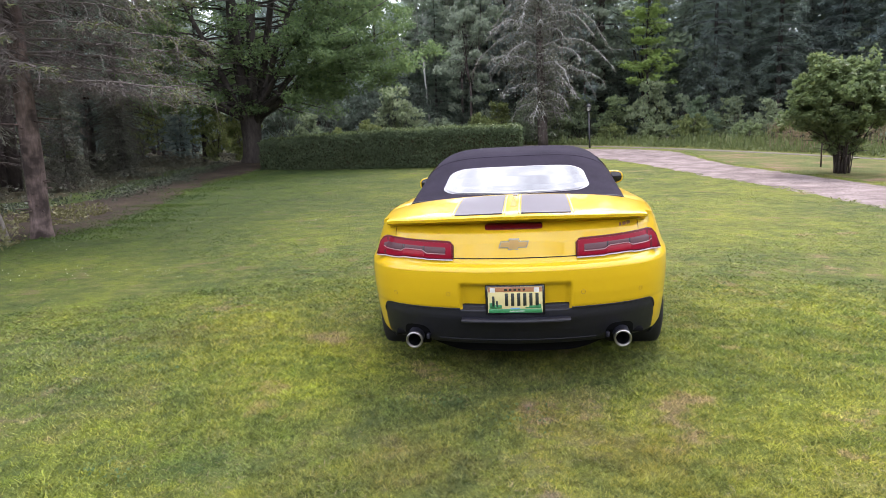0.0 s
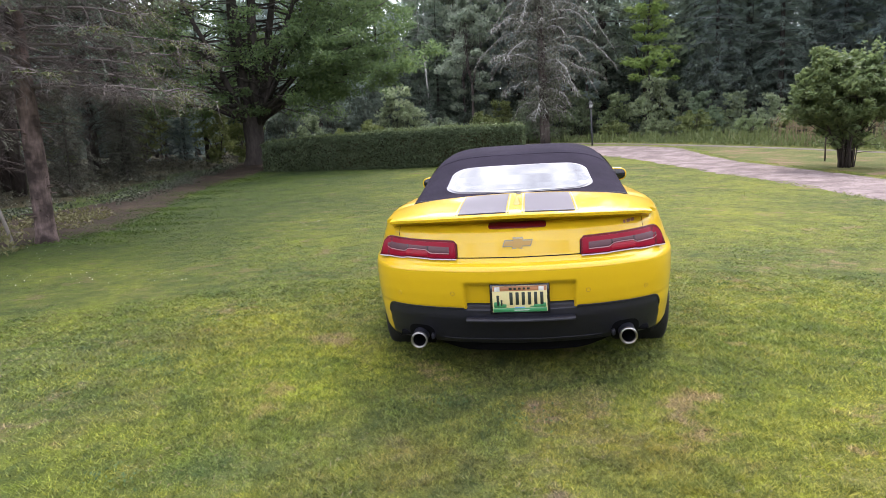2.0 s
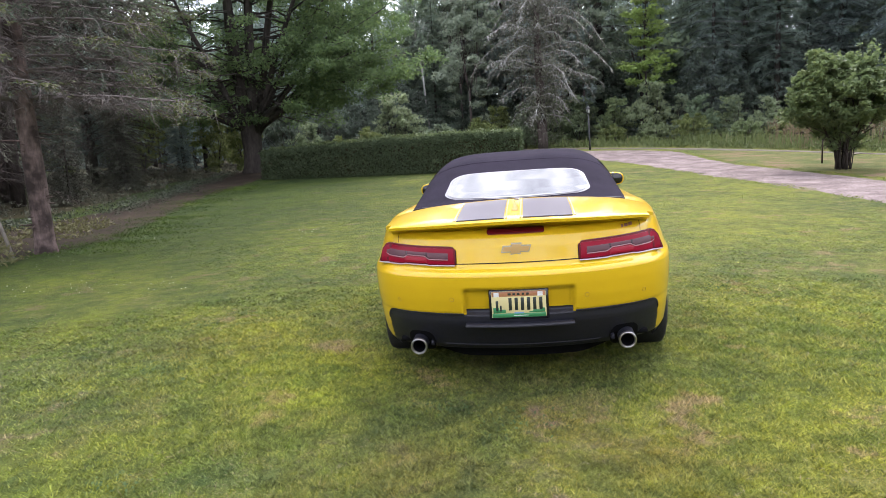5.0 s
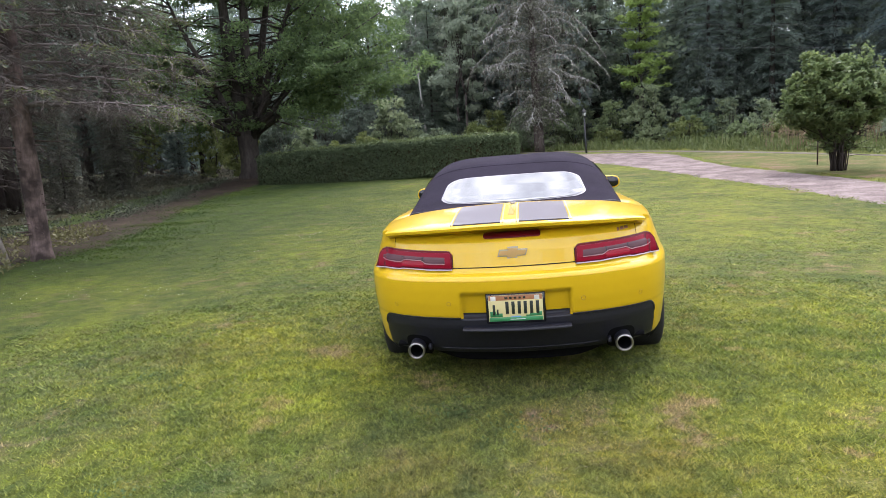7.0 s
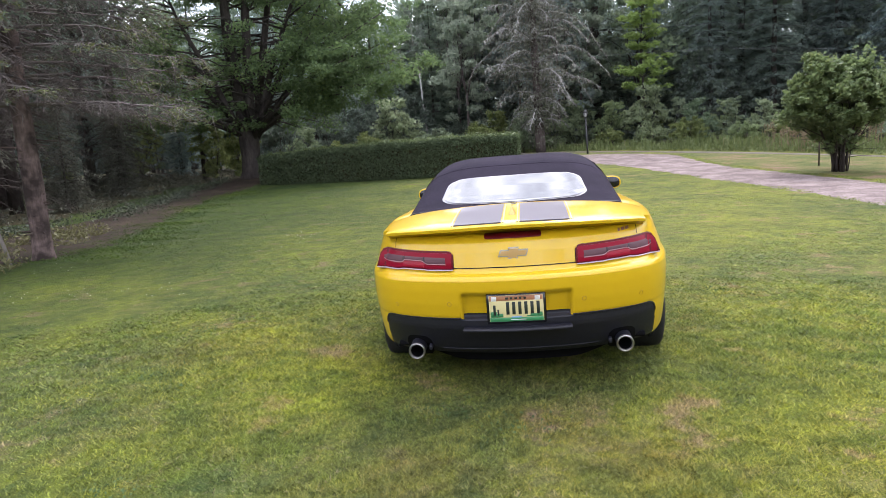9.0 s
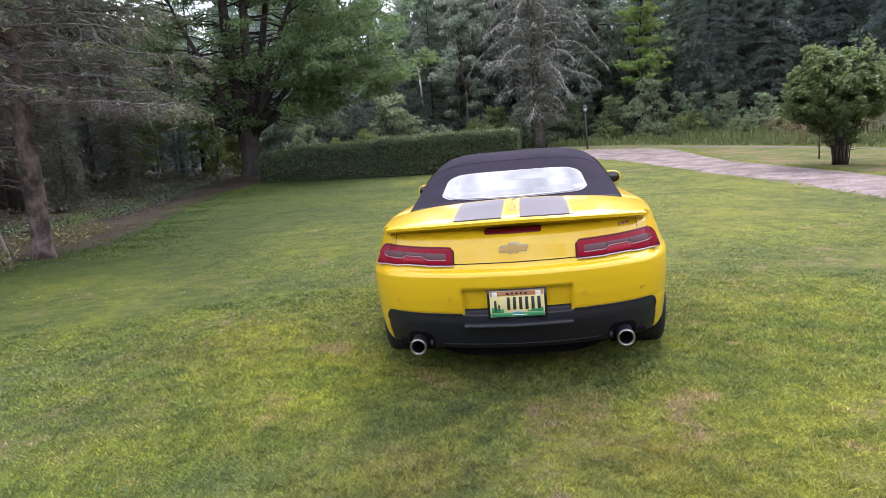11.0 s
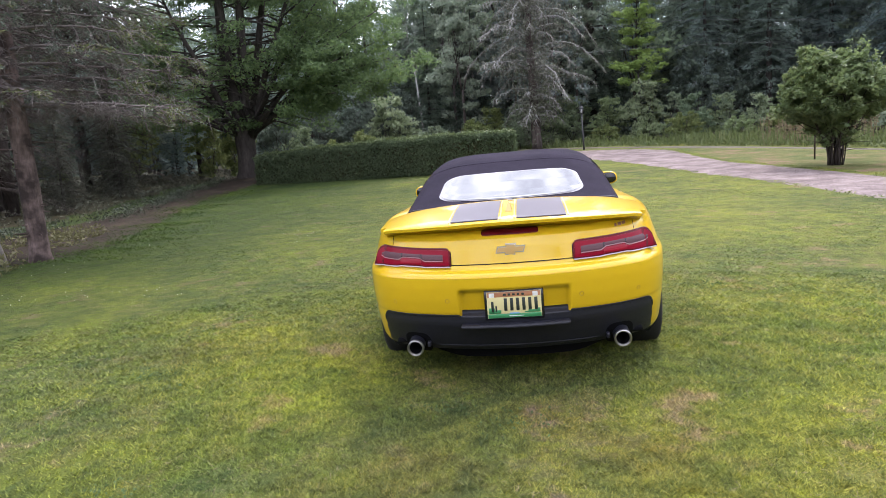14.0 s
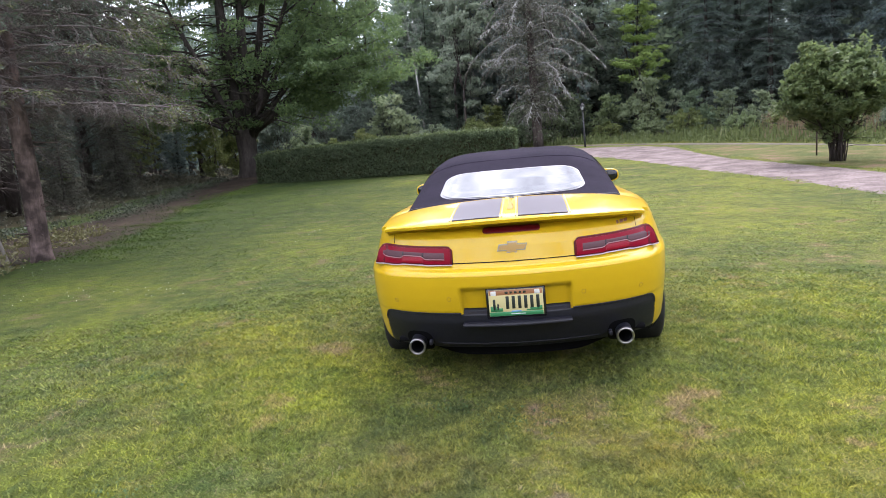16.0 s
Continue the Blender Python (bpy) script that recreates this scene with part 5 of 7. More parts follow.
    part_of("trunk", tb.mesh("trunk", M_MAPLE_BARK), root, "dark rough bole splitting into a fan of stems")
    part_of("crown", quads_mesh("crown", leaves(rng, np.concatenate(cs), 0.066, 0.45, 1.0, 0.3, 3), M_MAPLE), root)


def lilac():
    """Many thin stems fanning out of one foot, and a broad crown with two blunt tops."""
    rng = np.random.default_rng(88)
    root = thing("lilac_bush", on_ground(8.88, 16.0), "broad leafy lilac bush on many thin brown stems", "bush")
    root.scale = (0.95, 0.95, 0.95)
    cs = []
    for i in range(32):
        a = 6.283 * i / 32 + rng.normal() * 0.2
        r = rng.uniform(0.05, 0.22)
        out = rng.uniform(0.35, 1.25)
        p0 = Vector((math.cos(a) * r, math.sin(a) * r, -0.1))
        top = Vector((math.cos(a) * out, math.sin(a) * out, rng.uniform(1.5, 2.7)))
        mid = p0.lerp(top, 0.42) + Vector((-math.cos(a), -math.sin(a), 0)) * 0.27 * out + Vector(rng.normal(size=3) * 0.03)
        tb = Tubes()
        k = rng.uniform(0.5, 1.0)
        tb.add([p0, p0.lerp(mid, 0.5) + Vector(rng.normal(size=3) * 0.02), mid, mid.lerp(top, 0.6), top], [0.030 * k, 0.025 * k, 0.020 * k, 0.015 * k, 0.005], 6)
        for _ in range(5):
            q = mid.lerp(top, rng.uniform(-0.3, 0.8))
            e = q + Vector(rng.normal(size=3) * [0.35, 0.35, 0.2]) + Vector((math.cos(a), math.sin(a), 0.5)) * 0.25
            tb.add([q, q.lerp(e, 0.5) + Vector((0, 0, 0.03)), e], [0.011, 0.008, 0.003], 4)
        part_of("stem", tb.mesh("stem", M_LILAC_BARK), root, "thin bare brown stem")
    lobes = (((0, 0, 1.90), (1.45, 1.40, 1.02), 300), ((-0.72, -0.1, 2.55), (0.62, 0.62, 0.72), 70), ((0.22, 0.0, 2.52), (0.70, 0.70, 0.66), 80), ((0.92, 0.1, 2.05), (0.58, 0.60, 0.62), 55), ((-1.0, -0.2, 1.85), (0.55, 0.6, 0.60), 45))
    for at, radii, n in lobes:
        for _ in range(n):
            d = rng.normal(size=3)
            d /= np.linalg.norm(d)
            k = rng.uniform(0.60, 1.0) * (1 + 0.20 * noise.noise(tuple(d * 2.3)))
            c = np.array(at) + d * np.array(radii) * k
            c[:2] *= 0.55 + 0.45 * float(smooth01(0.75, 1.6, c[2]))
            if c[2] < 0.80 + 0.14 * rng.random():
                continue
            w = rng.uniform(0.12, 0.24)
            cs.append(blob(rng, c, (w, w, w * 0.7), 74, 0.2))
    for _ in range(34):     # low inner leaves round the stems
        a, w = rng.uniform(0, 6.283), rng.uniform(0.55, 1.15)
        k = rng.uniform(0.15, 0.35 + 0.5 * (w - 0.5))
        cs.append(blob(rng, np.array([math.cos(a) * k, math.sin(a) * k, w]), (0.10, 0.10, 0.09), 16, 0.1))
    for _ in range(46):     # shoots that break the outline
        a, u = rng.uniform(0, 6.283), rng.random()
        c = np.array([math.cos(a) * (1.45 - 0.9 * u), math.sin(a) * (1.4 - 0.9 * u), 1.7 + 1.5 * u ** 0.8])
        cs.append(np.linspace(0, 1, 14)[:, None] * np.array([math.cos(a) * 0.14, math.sin(a) * 0.14, 0.30]) + c + rng.normal(size=(14, 3)) * 0.045)
    part_of("crown", quads_mesh("crown", leaves(rng, np.concatenate(cs), 0.060, 0.5, 1.0, 0.3, 3), M_LILAC), root)


def grass_blades():
    """Standing blades of the lawn, close together round the tail of the car and thinning out with distance."""
    rng = np.random.default_rng(99)
    n = 555000
    which = rng.random(n)
    r = np.where(which < 0.66, 1.7 * (7.0 / 1.7) ** rng.random(n), np.where(which < 0.90, 4.5 * (26 / 4.5) ** rng.random(n), 5.0 * np.sqrt(rng.random(n))))
    r = np.abs(r + rng.normal(size=n) * 0.3 * (r < 2.6))
    ang = radians(-3) + rng.uniform(-0.60, 0.60, n) + rng.normal(size=n) * (0.10 + 0.5 * smooth01(3.0, 1.6, r))
    ang = np.where(which < 0.90, ang, rng.uniform(-math.pi, math.pi, n))
    x, y = r * np.sin(ang), -3.6 + r * np.cos(ang)
    keep = (x > np.interp(y, [-9, -2, 3, 5, 7, 9.8, 12.2, 14.8, 17.8, 22.3, 24], [-13, -12, -10.5, -8.8, -7.1, -7.7, -8.7, -9.4, -10.0, -10.3, -10.5]) + rng.normal(size=n) * 0.42)
    keep &= (x < np.interp(y, [-9, 8, 10.7, 12.3, 16.2, 20.2, 24.2], [6.2, 6.15, 6.1, 6.0, 5.3, 4.6, 3.5]) + rng.normal(size=n) * 0.06) & (y < 22.6)
    keep &= ~((abs(x) < 0.8) & (y > 0.9) & (y < 4.5))
    x, y, r = x[keep], y[keep], r[keep]
    n = len(x)
    z = ground_z(x, y) - 0.004
    h = 0.022 * np.clip(r / 4, 0.9, 1.1) * (1 - 0.42 * smooth01(4.5, 8.5, r)) * rng.uniform(0.5, 1.4, n) * np.array([0.85 + 0.4 * noise.noise((a * 1.7, b * 1.7, 4)) + 0.55 * min(1.0, 16 / q ** 2) * noise.noise((a * 11, b * 11, 9)) for a, b, q in zip(x, y, r)])
    h = np.where((abs(x) < 1.15) & (y > 0.2) & (y < 1.5), h * 0.85, h)
    a, b = rng.uniform(0, 6.283, n), rng.uniform(0, 6.283, n)
    lean = rng.uniform(0.5, 1.9, n) * h * (1 + 1.3 * smooth01(4.5, 8.5, r))
    base = np.stack([x, y, z], 1)
    ww = np.stack([np.cos(a), np.sin(a), 0 * a], 1) * (0.0041 * np.clip(r / 3.4, 0.8, 2.2) * rng.uniform(0.6, 1.4, n))[:, None]
    top = base + np.stack([np.cos(b) * lean, np.sin(b) * lean, h], 1)
    tri = np.stack([base - ww, base + ww, top], 1)
    near = r + rng.normal(size=n) * 0.9 < 6.2
    tagged(new("grass_blades", quads_mesh("grass_blades", tri[near], M_BLADE)), "short mown grass blades of the lawn", "grass", kind="stuff")
    tagged(new("lawn_grass", quads_mesh("lawn_grass", tri[~near], M_BLADE_SOFT)), "soft green grass blades across the lawn", "grass", kind="stuff")


def drive_edge_grass():
    """Longer ragged grass that grows over both edges of the drive and into the needle litter."""
    rng = np.random.default_rng(37)
    near_edge = np.array([(6.3, 4), (6.18, 8.5), (6.05, 12.3), (5.35, 16.2), (4.62, 20.2), (3.55, 24.2)])
    far_edge = np.array([(8.8, 4), (8.6, 10.0), (8.3, 14.0), (7.6, 17.8), (7.15, 21.5), (7.25, 26.5)])
    q = []
    litter_edge = np.array([(-7.1, 6.2), (-7.4, 8.6), (-7.9, 10.4), (-8.6, 12.2), (-9.3, 14.8), (-9.9, 17.8), (-10.2, 22.3)])
    for line, n, wide, tall in ((near_edge, 3000, 0.10, 1.0), (far_edge, 3000, 0.10, 1.0), (litter_edge, 22000, 0.62, 1.1)):
        t = rng.uniform(0, len(line) - 1.001, n)
        i = t.astype(int)
        f = (t - i)[:, None]
        p = line[i] * (1 - f) + line[i + 1] * f
        lump = np.array([noise.noise((x * 1.4, y * 1.4, 1)) for x, y in p])
        p[:, 0] += lump * 0.32 + rng.normal(size=n) * wide
        keep = rng.random(n) < 0.45 + lump
        p, n = p[keep], int(keep.sum())
        b = np.c_[p, ground_z(p[:, 0], p[:, 1]) + 0.02]
        a, h = rng.uniform(0, 6.283, n), rng.uniform(0.012, 0.035, n) * tall
        w = np.c_[np.cos(a), np.sin(a), 0 * a] * rng.uniform(0.006, 0.014, n)[:, None]
        q.append(np.stack([b - w, b + w, b + np.c_[rng.normal(size=(n, 2)) * 0.03, h]], 1))
    tagged(new("edge_grass", quads_mesh("edge_grass", np.concatenate(q), M_BLADE_SOFT)), "ragged grass growing over the edges of drive and needle litter", "grass", kind="stuff")


def clover():
    """Scattered white clover heads in the lawn towards the trees."""
    rng = np.random.default_rng(31)
    v, f = [], []
    while len(v) < 6 * 110:
        x, y = rng.uniform(-8.0, -3.5), rng.uniform(3.2, 9.0)
        if noise.noise((x * 0.5, y * 0.5, 8)) < 0.05:
            continue
        r, z = rng.uniform(0.005, 0.008), gz(x, y) + rng.uniform(0.012, 0.028)
        k = len(v)
        v += [(x + r, y, z), (x, y + r, z), (x - r, y, z), (x, y - r, z), (x, y, z + r), (x, y, z - 0.006)]
        f += [(k + a, k + (a + 1) % 4, k + 4) for a in range(4)] + [(k + (a + 1) % 4, k + a, k + 5) for a in range(4)]
    tagged(new("clover_flowers", mesh_of("clover_flowers", v, f, M_CLOVER, smooth=False)), "tiny white clover heads in the lawn", "flowers", kind="stuff")


def lawn_weeds():
    """Low clover patches and dry cut blades lying in the lawn round the tail of the car."""
    rng = np.random.default_rng(35)
    cs = []
    for _ in range(46):
        x, y = rng.uniform(-3.4, 3.6), rng.uniform(-2.4, 3.0)
        if abs(x) < 1.1 and y > -0.1:
            continue
        k, w = int(rng.uniform(40, 130)), rng.uniform(0.06, 0.19)
        p = np.array([x, y]) + rng.normal(size=(k, 2)) * w * [1.0, 0.8]
        cs.append(np.c_[p, ground_z(p[:, 0], p[:, 1]) + rng.uniform(0.012, 0.030, k)])
    tagged(new("clover_patches", quads_mesh("clover_patches", leaves(rng, np.concatenate(cs), 0.009, 0.7), M_LAWN_WEED)), "low bluish green clover patches in the lawn", "plants", kind="stuff")
    n = 22000
    x, y = rng.uniform(-4.5, 4.5, n), -3.4 + 7.5 * rng.random(n) ** 1.2
    keep = (np.array([noise.noise((a * 1.6, b * 1.6, 5)) for a, b in zip(x, y)]) + rng.normal(size=n) * 0.12 > 0.12) & ~((abs(x) < 0.9) & (y > 0.5))
    x, y = x[keep], y[keep]
    n, a = len(x), rng.uniform(0, 6.283, len(x))
    base = np.c_[x, y, ground_z(x, y) + rng.uniform(0.006, 0.020, n)]
    d = np.c_[np.cos(a), np.sin(a), rng.normal(size=n) * 0.25] * rng.uniform(0.012, 0.030, n)[:, None]
    w = np.c_[-np.sin(a), np.cos(a), 0 * a] * rng.uniform(0.0008, 0.0016, n)[:, None]
    tagged(new("dry_blades", quads_mesh("dry_blades", np.stack([base - d, base + w, base + d, base - w], 1), M_STRAW)), "dry straw-coloured cut blades lying in the lawn", "grass", kind="stuff")


def lamp_post():
    root = thing("lamp_post", pose(3.97, 32.3, gz(3.97, 32.3), 0, -1.6, 0), "black garden lamp post with a glass lantern", "lamp")
    tb = Tubes()
    tb.add([(0, 0, -0.1), (0, 0, 0.3), (0, 0, 1.85)], [0.055, 0.045, 0.040], 10)
    part_of("post", tb.mesh("post", M_POST), root)
    head = Tubes()
    head.add([(0, 0, 1.83), (0, 0, 1.88)], [0.05, 0.075], 6)
    part_of("collar", head.mesh("collar", M_POST), root)
    gl = Tubes()
    gl.add([(0, 0, 1.885), (0, 0, 2.07)], [0.070, 0.105], 6)
    lantern = part_of("lantern_glass", gl.mesh("lantern_glass", M_FROST), root, "pale frosted lantern glass")
    for k in range(6):
        a = 6.283 * k / 6
        bar = Tubes()
        bar.add([(0.073 * math.cos(a), 0.073 * math.sin(a), 1.885), (0.110 * math.cos(a), 0.110 * math.sin(a), 2.075)], [0.008, 0.008], 4)
        part_of("bar", bar.mesh("bar", M_POST), lantern)
    cap = Tubes()
    cap.add([(0, 0, 2.07), (0, 0, 2.10), (0, 0, 2.20), (0, 0, 2.24), (0, 0, 2.30)], [0.15, 0.14, 0.06, 0.02, 0.012], 12)
    part_of("cap", cap.mesh("cap", M_POST), root)


def wires():
    for line, z in (([(-14, 35.5), (-6, 33), (3.0, 31.5), (7.5, 30.8), (12.9, 33.2), (21.3, 38.2), (34, 46)], 6.5), ([(-14, 32.6), (-5.6, 29.8), (0, 28.6), (5.2, 27.8), (9.5, 28.8), (13.9, 30.8), (20.2, 35.8), (34, 47)], 5.0)):
        p = np.array(line, float)
        t = np.linspace(0, len(p) - 1, 49)
        q = np.stack([np.interp(t, range(len(p)), p[:, 0]), np.interp(t, range(len(p)), p[:, 1])], 1)
        for _ in range(14):
            q[1:-1] = 0.25 * q[:-2] + 0.5 * q[1:-1] + 0.25 * q[2:]
        tb = Tubes()
        tb.add([(a, b, z) for a, b in q], [0.0062] * len(q), 5)
        tagged(new("power_line", tb.mesh("power_line", M_WIRE)), "thin grey overhead power line", "wire", "power lines")


def stakes():
    tb = Tubes()
    tb.add([(0, 0, -0.1), (0.0, 0, 0.3), (-0.02, 0, 0.72)], [0.03, 0.028, 0.025], 7)
    tagged(new("wooden_stake", tb.mesh("wooden_stake", M_WOOD)), "weathered leaning wooden stake at the lawn's edge", "stake").matrix_basis = on_ground(-7.95, 6.3, 0, 4, -10)
    tb = Tubes()
    tb.add([(0, 0, -0.1), (0, 0, 0.5), (0.005, 0, 0.80)], [0.022, 0.022, 0.02], 6)
    tagged(new("metal_stake", tb.mesh("metal_stake", M_RUST)), "thin dark metal stake beside the lilac bush", "stake").matrix_basis = on_ground(9.3, 18.2)


hedge()
big_maple()
old_spruce()
dying_spruce()
woods()
shrubs()
lilac()
ground_cover()
edge_weeds()
undergrowth()
drive_edge_grass()
clover()
lawn_weeds()
weeds()
plumes()
lamp_post()
wires()
stakes()
grass_blades()


# ---- the car ----
LEN, HALF = 4.836, 0.959
LEVELS = [(0.17, 0.30, 0.895), (0.20, 0.26, 0.915), (0.26, 0.18, 0.932), (0.31, 0.13, 0.942), (0.38, 0.085, 0.946), (0.455, 0.045, 0.948), (0.475, 0.040, 0.950), (0.515, 0.036, 0.952), (0.53, 0.026, 0.953), (0.60, 0.010, 0.957),
          (0.68, 0.0, 0.959), (0.735, -0.002, 0.957), (0.752, 0.010, 0.953), (0.775, 0.060, 0.944), (0.80, 0.070, 0.938), (0.88, 0.088, 0.915), (0.93, 0.110, 0.900), (0.965, 0.142, 0.885), (0.985, 0.182, 0.870), (0.995, 0.21, 0.857)]
LZ, LY, LW = (np.array(c) for c in zip(*LEVELS))


def half_outline():
    """Plan outline from the middle of the tail to the middle of the nose, for the widest level."""
    p = np.array([(0, 0), (0.18, 0.010), (0.36, 0.040), (0.56, 0.105), (0.72, 0.20), (0.82, 0.31), (0.885, 0.46), (0.925, 0.66), (0.952, 0.90), (0.959, 1.15), (0.950, 1.55), (0.925, 2.2),
                  (0.93, 3.0), (0.945, 3.6), (0.935, 4.0), (0.88, 4.35), (0.74, 4.60), (0.50, 4.76), (0.22, 4.826), (0, 4.836)])
    for _ in range(3):
        q = np.empty((2 * len(p) - 2, 2))
        q[0::2] = 0.75 * p[:-1] + 0.25 * p[1:]
        q[1::2] = 0.25 * p[:-1] + 0.75 * p[1:]
        p = np.vstack([p[:1], q, p[-1:]])
    s = np.r_[0, np.cumsum(np.linalg.norm(np.diff(p, axis=0), axis=1))]
    t = np.unique(np.concatenate([np.arange(0, 0.36, 0.012), np.arange(0.36, 2.2, 0.028), np.arange(0.80, 0.96, 0.007), np.arange(2.2, s[-1], 0.06), [s[-1]]]))
    return np.stack([np.interp(t, s, p[:, 0]), np.interp(t, s, p[:, 1])], 1)


OUTLINE = half_outline()


def pocket(x, z):
    """How far the number-plate recess goes in."""
    return 0.042 * smooth01(0.306, 0.292, abs(np.asarray(x))) * smooth01(0.660, 0.650, z) * smooth01(0.505, 0.53, z)


def tail_y(x, z):
    """The tail's surface: how far forward it lies at a given height and side distance."""
    w = np.interp(z, LZ, LW)
    ax = np.minimum(abs(np.asarray(x, float)) * HALF / w, 0.93)
    k = int(np.argmax(OUTLINE[:, 0] > 0.9585)) or len(OUTLINE) // 3
    return np.interp(z, LZ, LY) + np.interp(ax, OUTLINE[:k, 0], OUTLINE[:k, 1]) + pocket(x, z)


def nose_drop(y, z):
    """The bonnet falls towards the nose."""
    f = 1 - 0.40 * smooth01(2.9, 4.95, y) - 0.06 * smooth01(2.6, 3.6, y)
    return np.where(z > 0.42, 0.42 + (z - 0.42) * f, z)


def valance_top(x):
    """Upper edge of the black lower bumper, rounded at its outer ends."""
    r, d = 0.05, max(0.0, abs(x) - 0.745)
    return 0.515 - r + math.sqrt(max(0.0, r * r - d * d))


def body_shell(car):
    zs = np.unique(np.concatenate([LZ, np.arange(0.17, 0.995, 0.016), np.arange(0.455, 0.515, 0.0052), [0.515, 0.5415]]))
    zs = zs[np.r_[True, np.diff(zs) > 0.003]]
    n = len(OUTLINE)
    ring = np.concatenate([OUTLINE, OUTLINE[-2:0:-1] * [-1, 1]])
    m = len(ring)
    rows = []
    for z in zs:
        w, yr = np.interp(z, LZ, LW), np.interp(z, LZ, LY)
        x = ring[:, 0] * w / HALF
        fr = smooth01(4.0, 4.83, ring[:, 1])
        y = ring[:, 1] + yr * (1 - smooth01(0.3, 1.6, ring[:, 1])) - fr * 0.10 * ((z - 0.5) / 0.5) ** 2
        y = y + np.where(ring[:, 1] < 0.3, pocket(x, z), 0)
        waist = 0.018 * np.exp(-((z - 0.62) / 0.08) ** 2) * smooth01(1.3, 1.8, ring[:, 1]) * smooth01(3.4, 2.9, ring[:, 1])
        x = x * (1 - waist)
        rows.append(np.stack([x, y, nose_drop(y, np.full(m, z))], 1))
    cap0 = rows[-1]
    cy = 2.4
    for s, lift in ((0.99, 0.006), (0.97, 0.012), (0.94, 0.015), (0.88, 0.022), (0.7, 0.040), (0.4, 0.052), (0.08, 0.058)):
        x = cap0[:, 0] * s
        y = cy + (cap0[:, 1] - cy) * (1 - (1 - s) * 0.92)
        z = 0.995 + lift - 0.055 * smooth01(1.3, 0.95, y) * float(smooth01(0.955, 0.90, s))
        rows.append(np.stack([x, y, nose_drop(y, np.zeros(m) + z)], 1))
    v = np.concatenate(rows)
    for wy in (1.14, 3.99):
        d = np.hypot(v[:, 1] - wy, v[:, 2] - 0.355)
        near = (abs(v[:, 0]) > 0.6) & (d > 0.392 - 0.022) & (d < 0.392 + 0.016)
        for k in np.nonzero(near)[0]:
            v[k, 1] = wy + (v[k, 1] - wy) * 0.392 / d[k]
            v[k, 2] = 0.355 + (v[k, 2] - 0.355) * 0.392 / d[k]
    faces, black = [], []
    for j in range(len(rows) - 1):
        for i in range(m):
            k = (i + 1) % m
            f = (j * m + i, j * m + k, (j + 1) * m + k, (j + 1) * m + i)
            c = v[list(f)].mean(0)
            arch = any(math.hypot(c[1] - wy, c[2] - 0.355) < 0.390 for wy in (1.14, 3.99)) and abs(c[0]) > 0.6
            if arch:
                continue
            if c[2] < 0.285 and c[1] < 0.72:
                continue
            low = (c[2] < valance_top(c[0]) or (c[2] < 0.5415 and abs(c[0]) < 0.299)) and abs(c[0]) < 0.795 and c[1] < 0.6
            sill = c[2] < 0.25 and c[1] > 0.6
            (black if low or sill else faces).append(f)
    faces.append(tuple((len(rows) - 1) * m + i for i in range(m)))

    def used(fs):
        ids = sorted({i for f in fs for i in f})
        back = {a: b for b, a in enumerate(ids)}
        return v[ids], [tuple(back[i] for i in f) for f in fs]
    part_of("body", mesh_of("body", *used(faces), M_PAINT), car, "glossy yellow painted body")
    part_of("rear_valance", mesh_of("rear_valance", *used(black), M_BLACK), car, "matt black lower bumper and sills")


def slab(name, xs, top, bottom, out, thick, mat, parent, label="", rows=5, surf=None, follow=True):
    """A piece that lies on the tail and follows its curve: columns at xs from bottom(x) to top(x)."""
    surf = surf or tail_y
    n = len(xs)
    zt, zb = np.array([top(x) for x in xs]), np.array([bottom(x) for x in xs])
    v, f = [], []
    for layer in (0, 1):
        for j in range(rows + 1):
            z = zb + (zt - zb) * j / rows
            edge = 0.0 if 0 < j < rows else 0.003
            y = np.array([float(surf(x, float(q))) for x, q in zip(xs, z)]) - out + (thick if layer else edge)
            v += [(a, b, c) for a, b, c in zip(xs, y, z)]
    at = lambda l, j, i: l * (rows + 1) * n + j * n + i  # noqa: E731
    for j in range(rows):
        for i in range(n - 1):
            f.append((at(0, j, i), at(0, j, i + 1), at(0, j + 1, i + 1), at(0, j + 1, i)))
            f.append((at(1, j, i), at(1, j + 1, i), at(1, j + 1, i + 1), at(1, j, i + 1)))
        for i in (0, n - 1):
            f.append((at(0, j, i), at(0, j + 1, i), at(1, j + 1, i), at(1, j, i)))
    for i in range(n - 1):
        for j in (0, rows):
            f.append((at(0, j, i), at(1, j, i), at(1, j, i + 1), at(0, j, i + 1)))
    bm = bmesh.new()
    bm.from_mesh(mesh_of("tmp", v, f, mat))
    bmesh.ops.recalc_face_normals(bm, faces=bm.faces)
    ob = part(name, bm, mat, parent, label)
    ob.data.set_sharp_from_angle(angle=radians(40))
    return ob


def rounded(x0, x1, z0, z1, r):
    """Top and bottom of a rectangle with rounded ends, as functions of x, and its columns."""
    def inset(x):
        d = min(abs(x - x0), abs(x1 - x))
        return 0.0 if d >= r else r - math.sqrt(max(0.0, r * r - (r - d) ** 2))
    e = np.array([0.0, 0.04, 0.12, 0.3, 0.6, 1.0]) * r
    xs = np.unique(np.concatenate([x0 + e, np.linspace(x0 + r, x1 - r, 10), x1 - e]))
    return xs, (lambda x: z1 - inset(x)), (lambda x: z0 + inset(x))


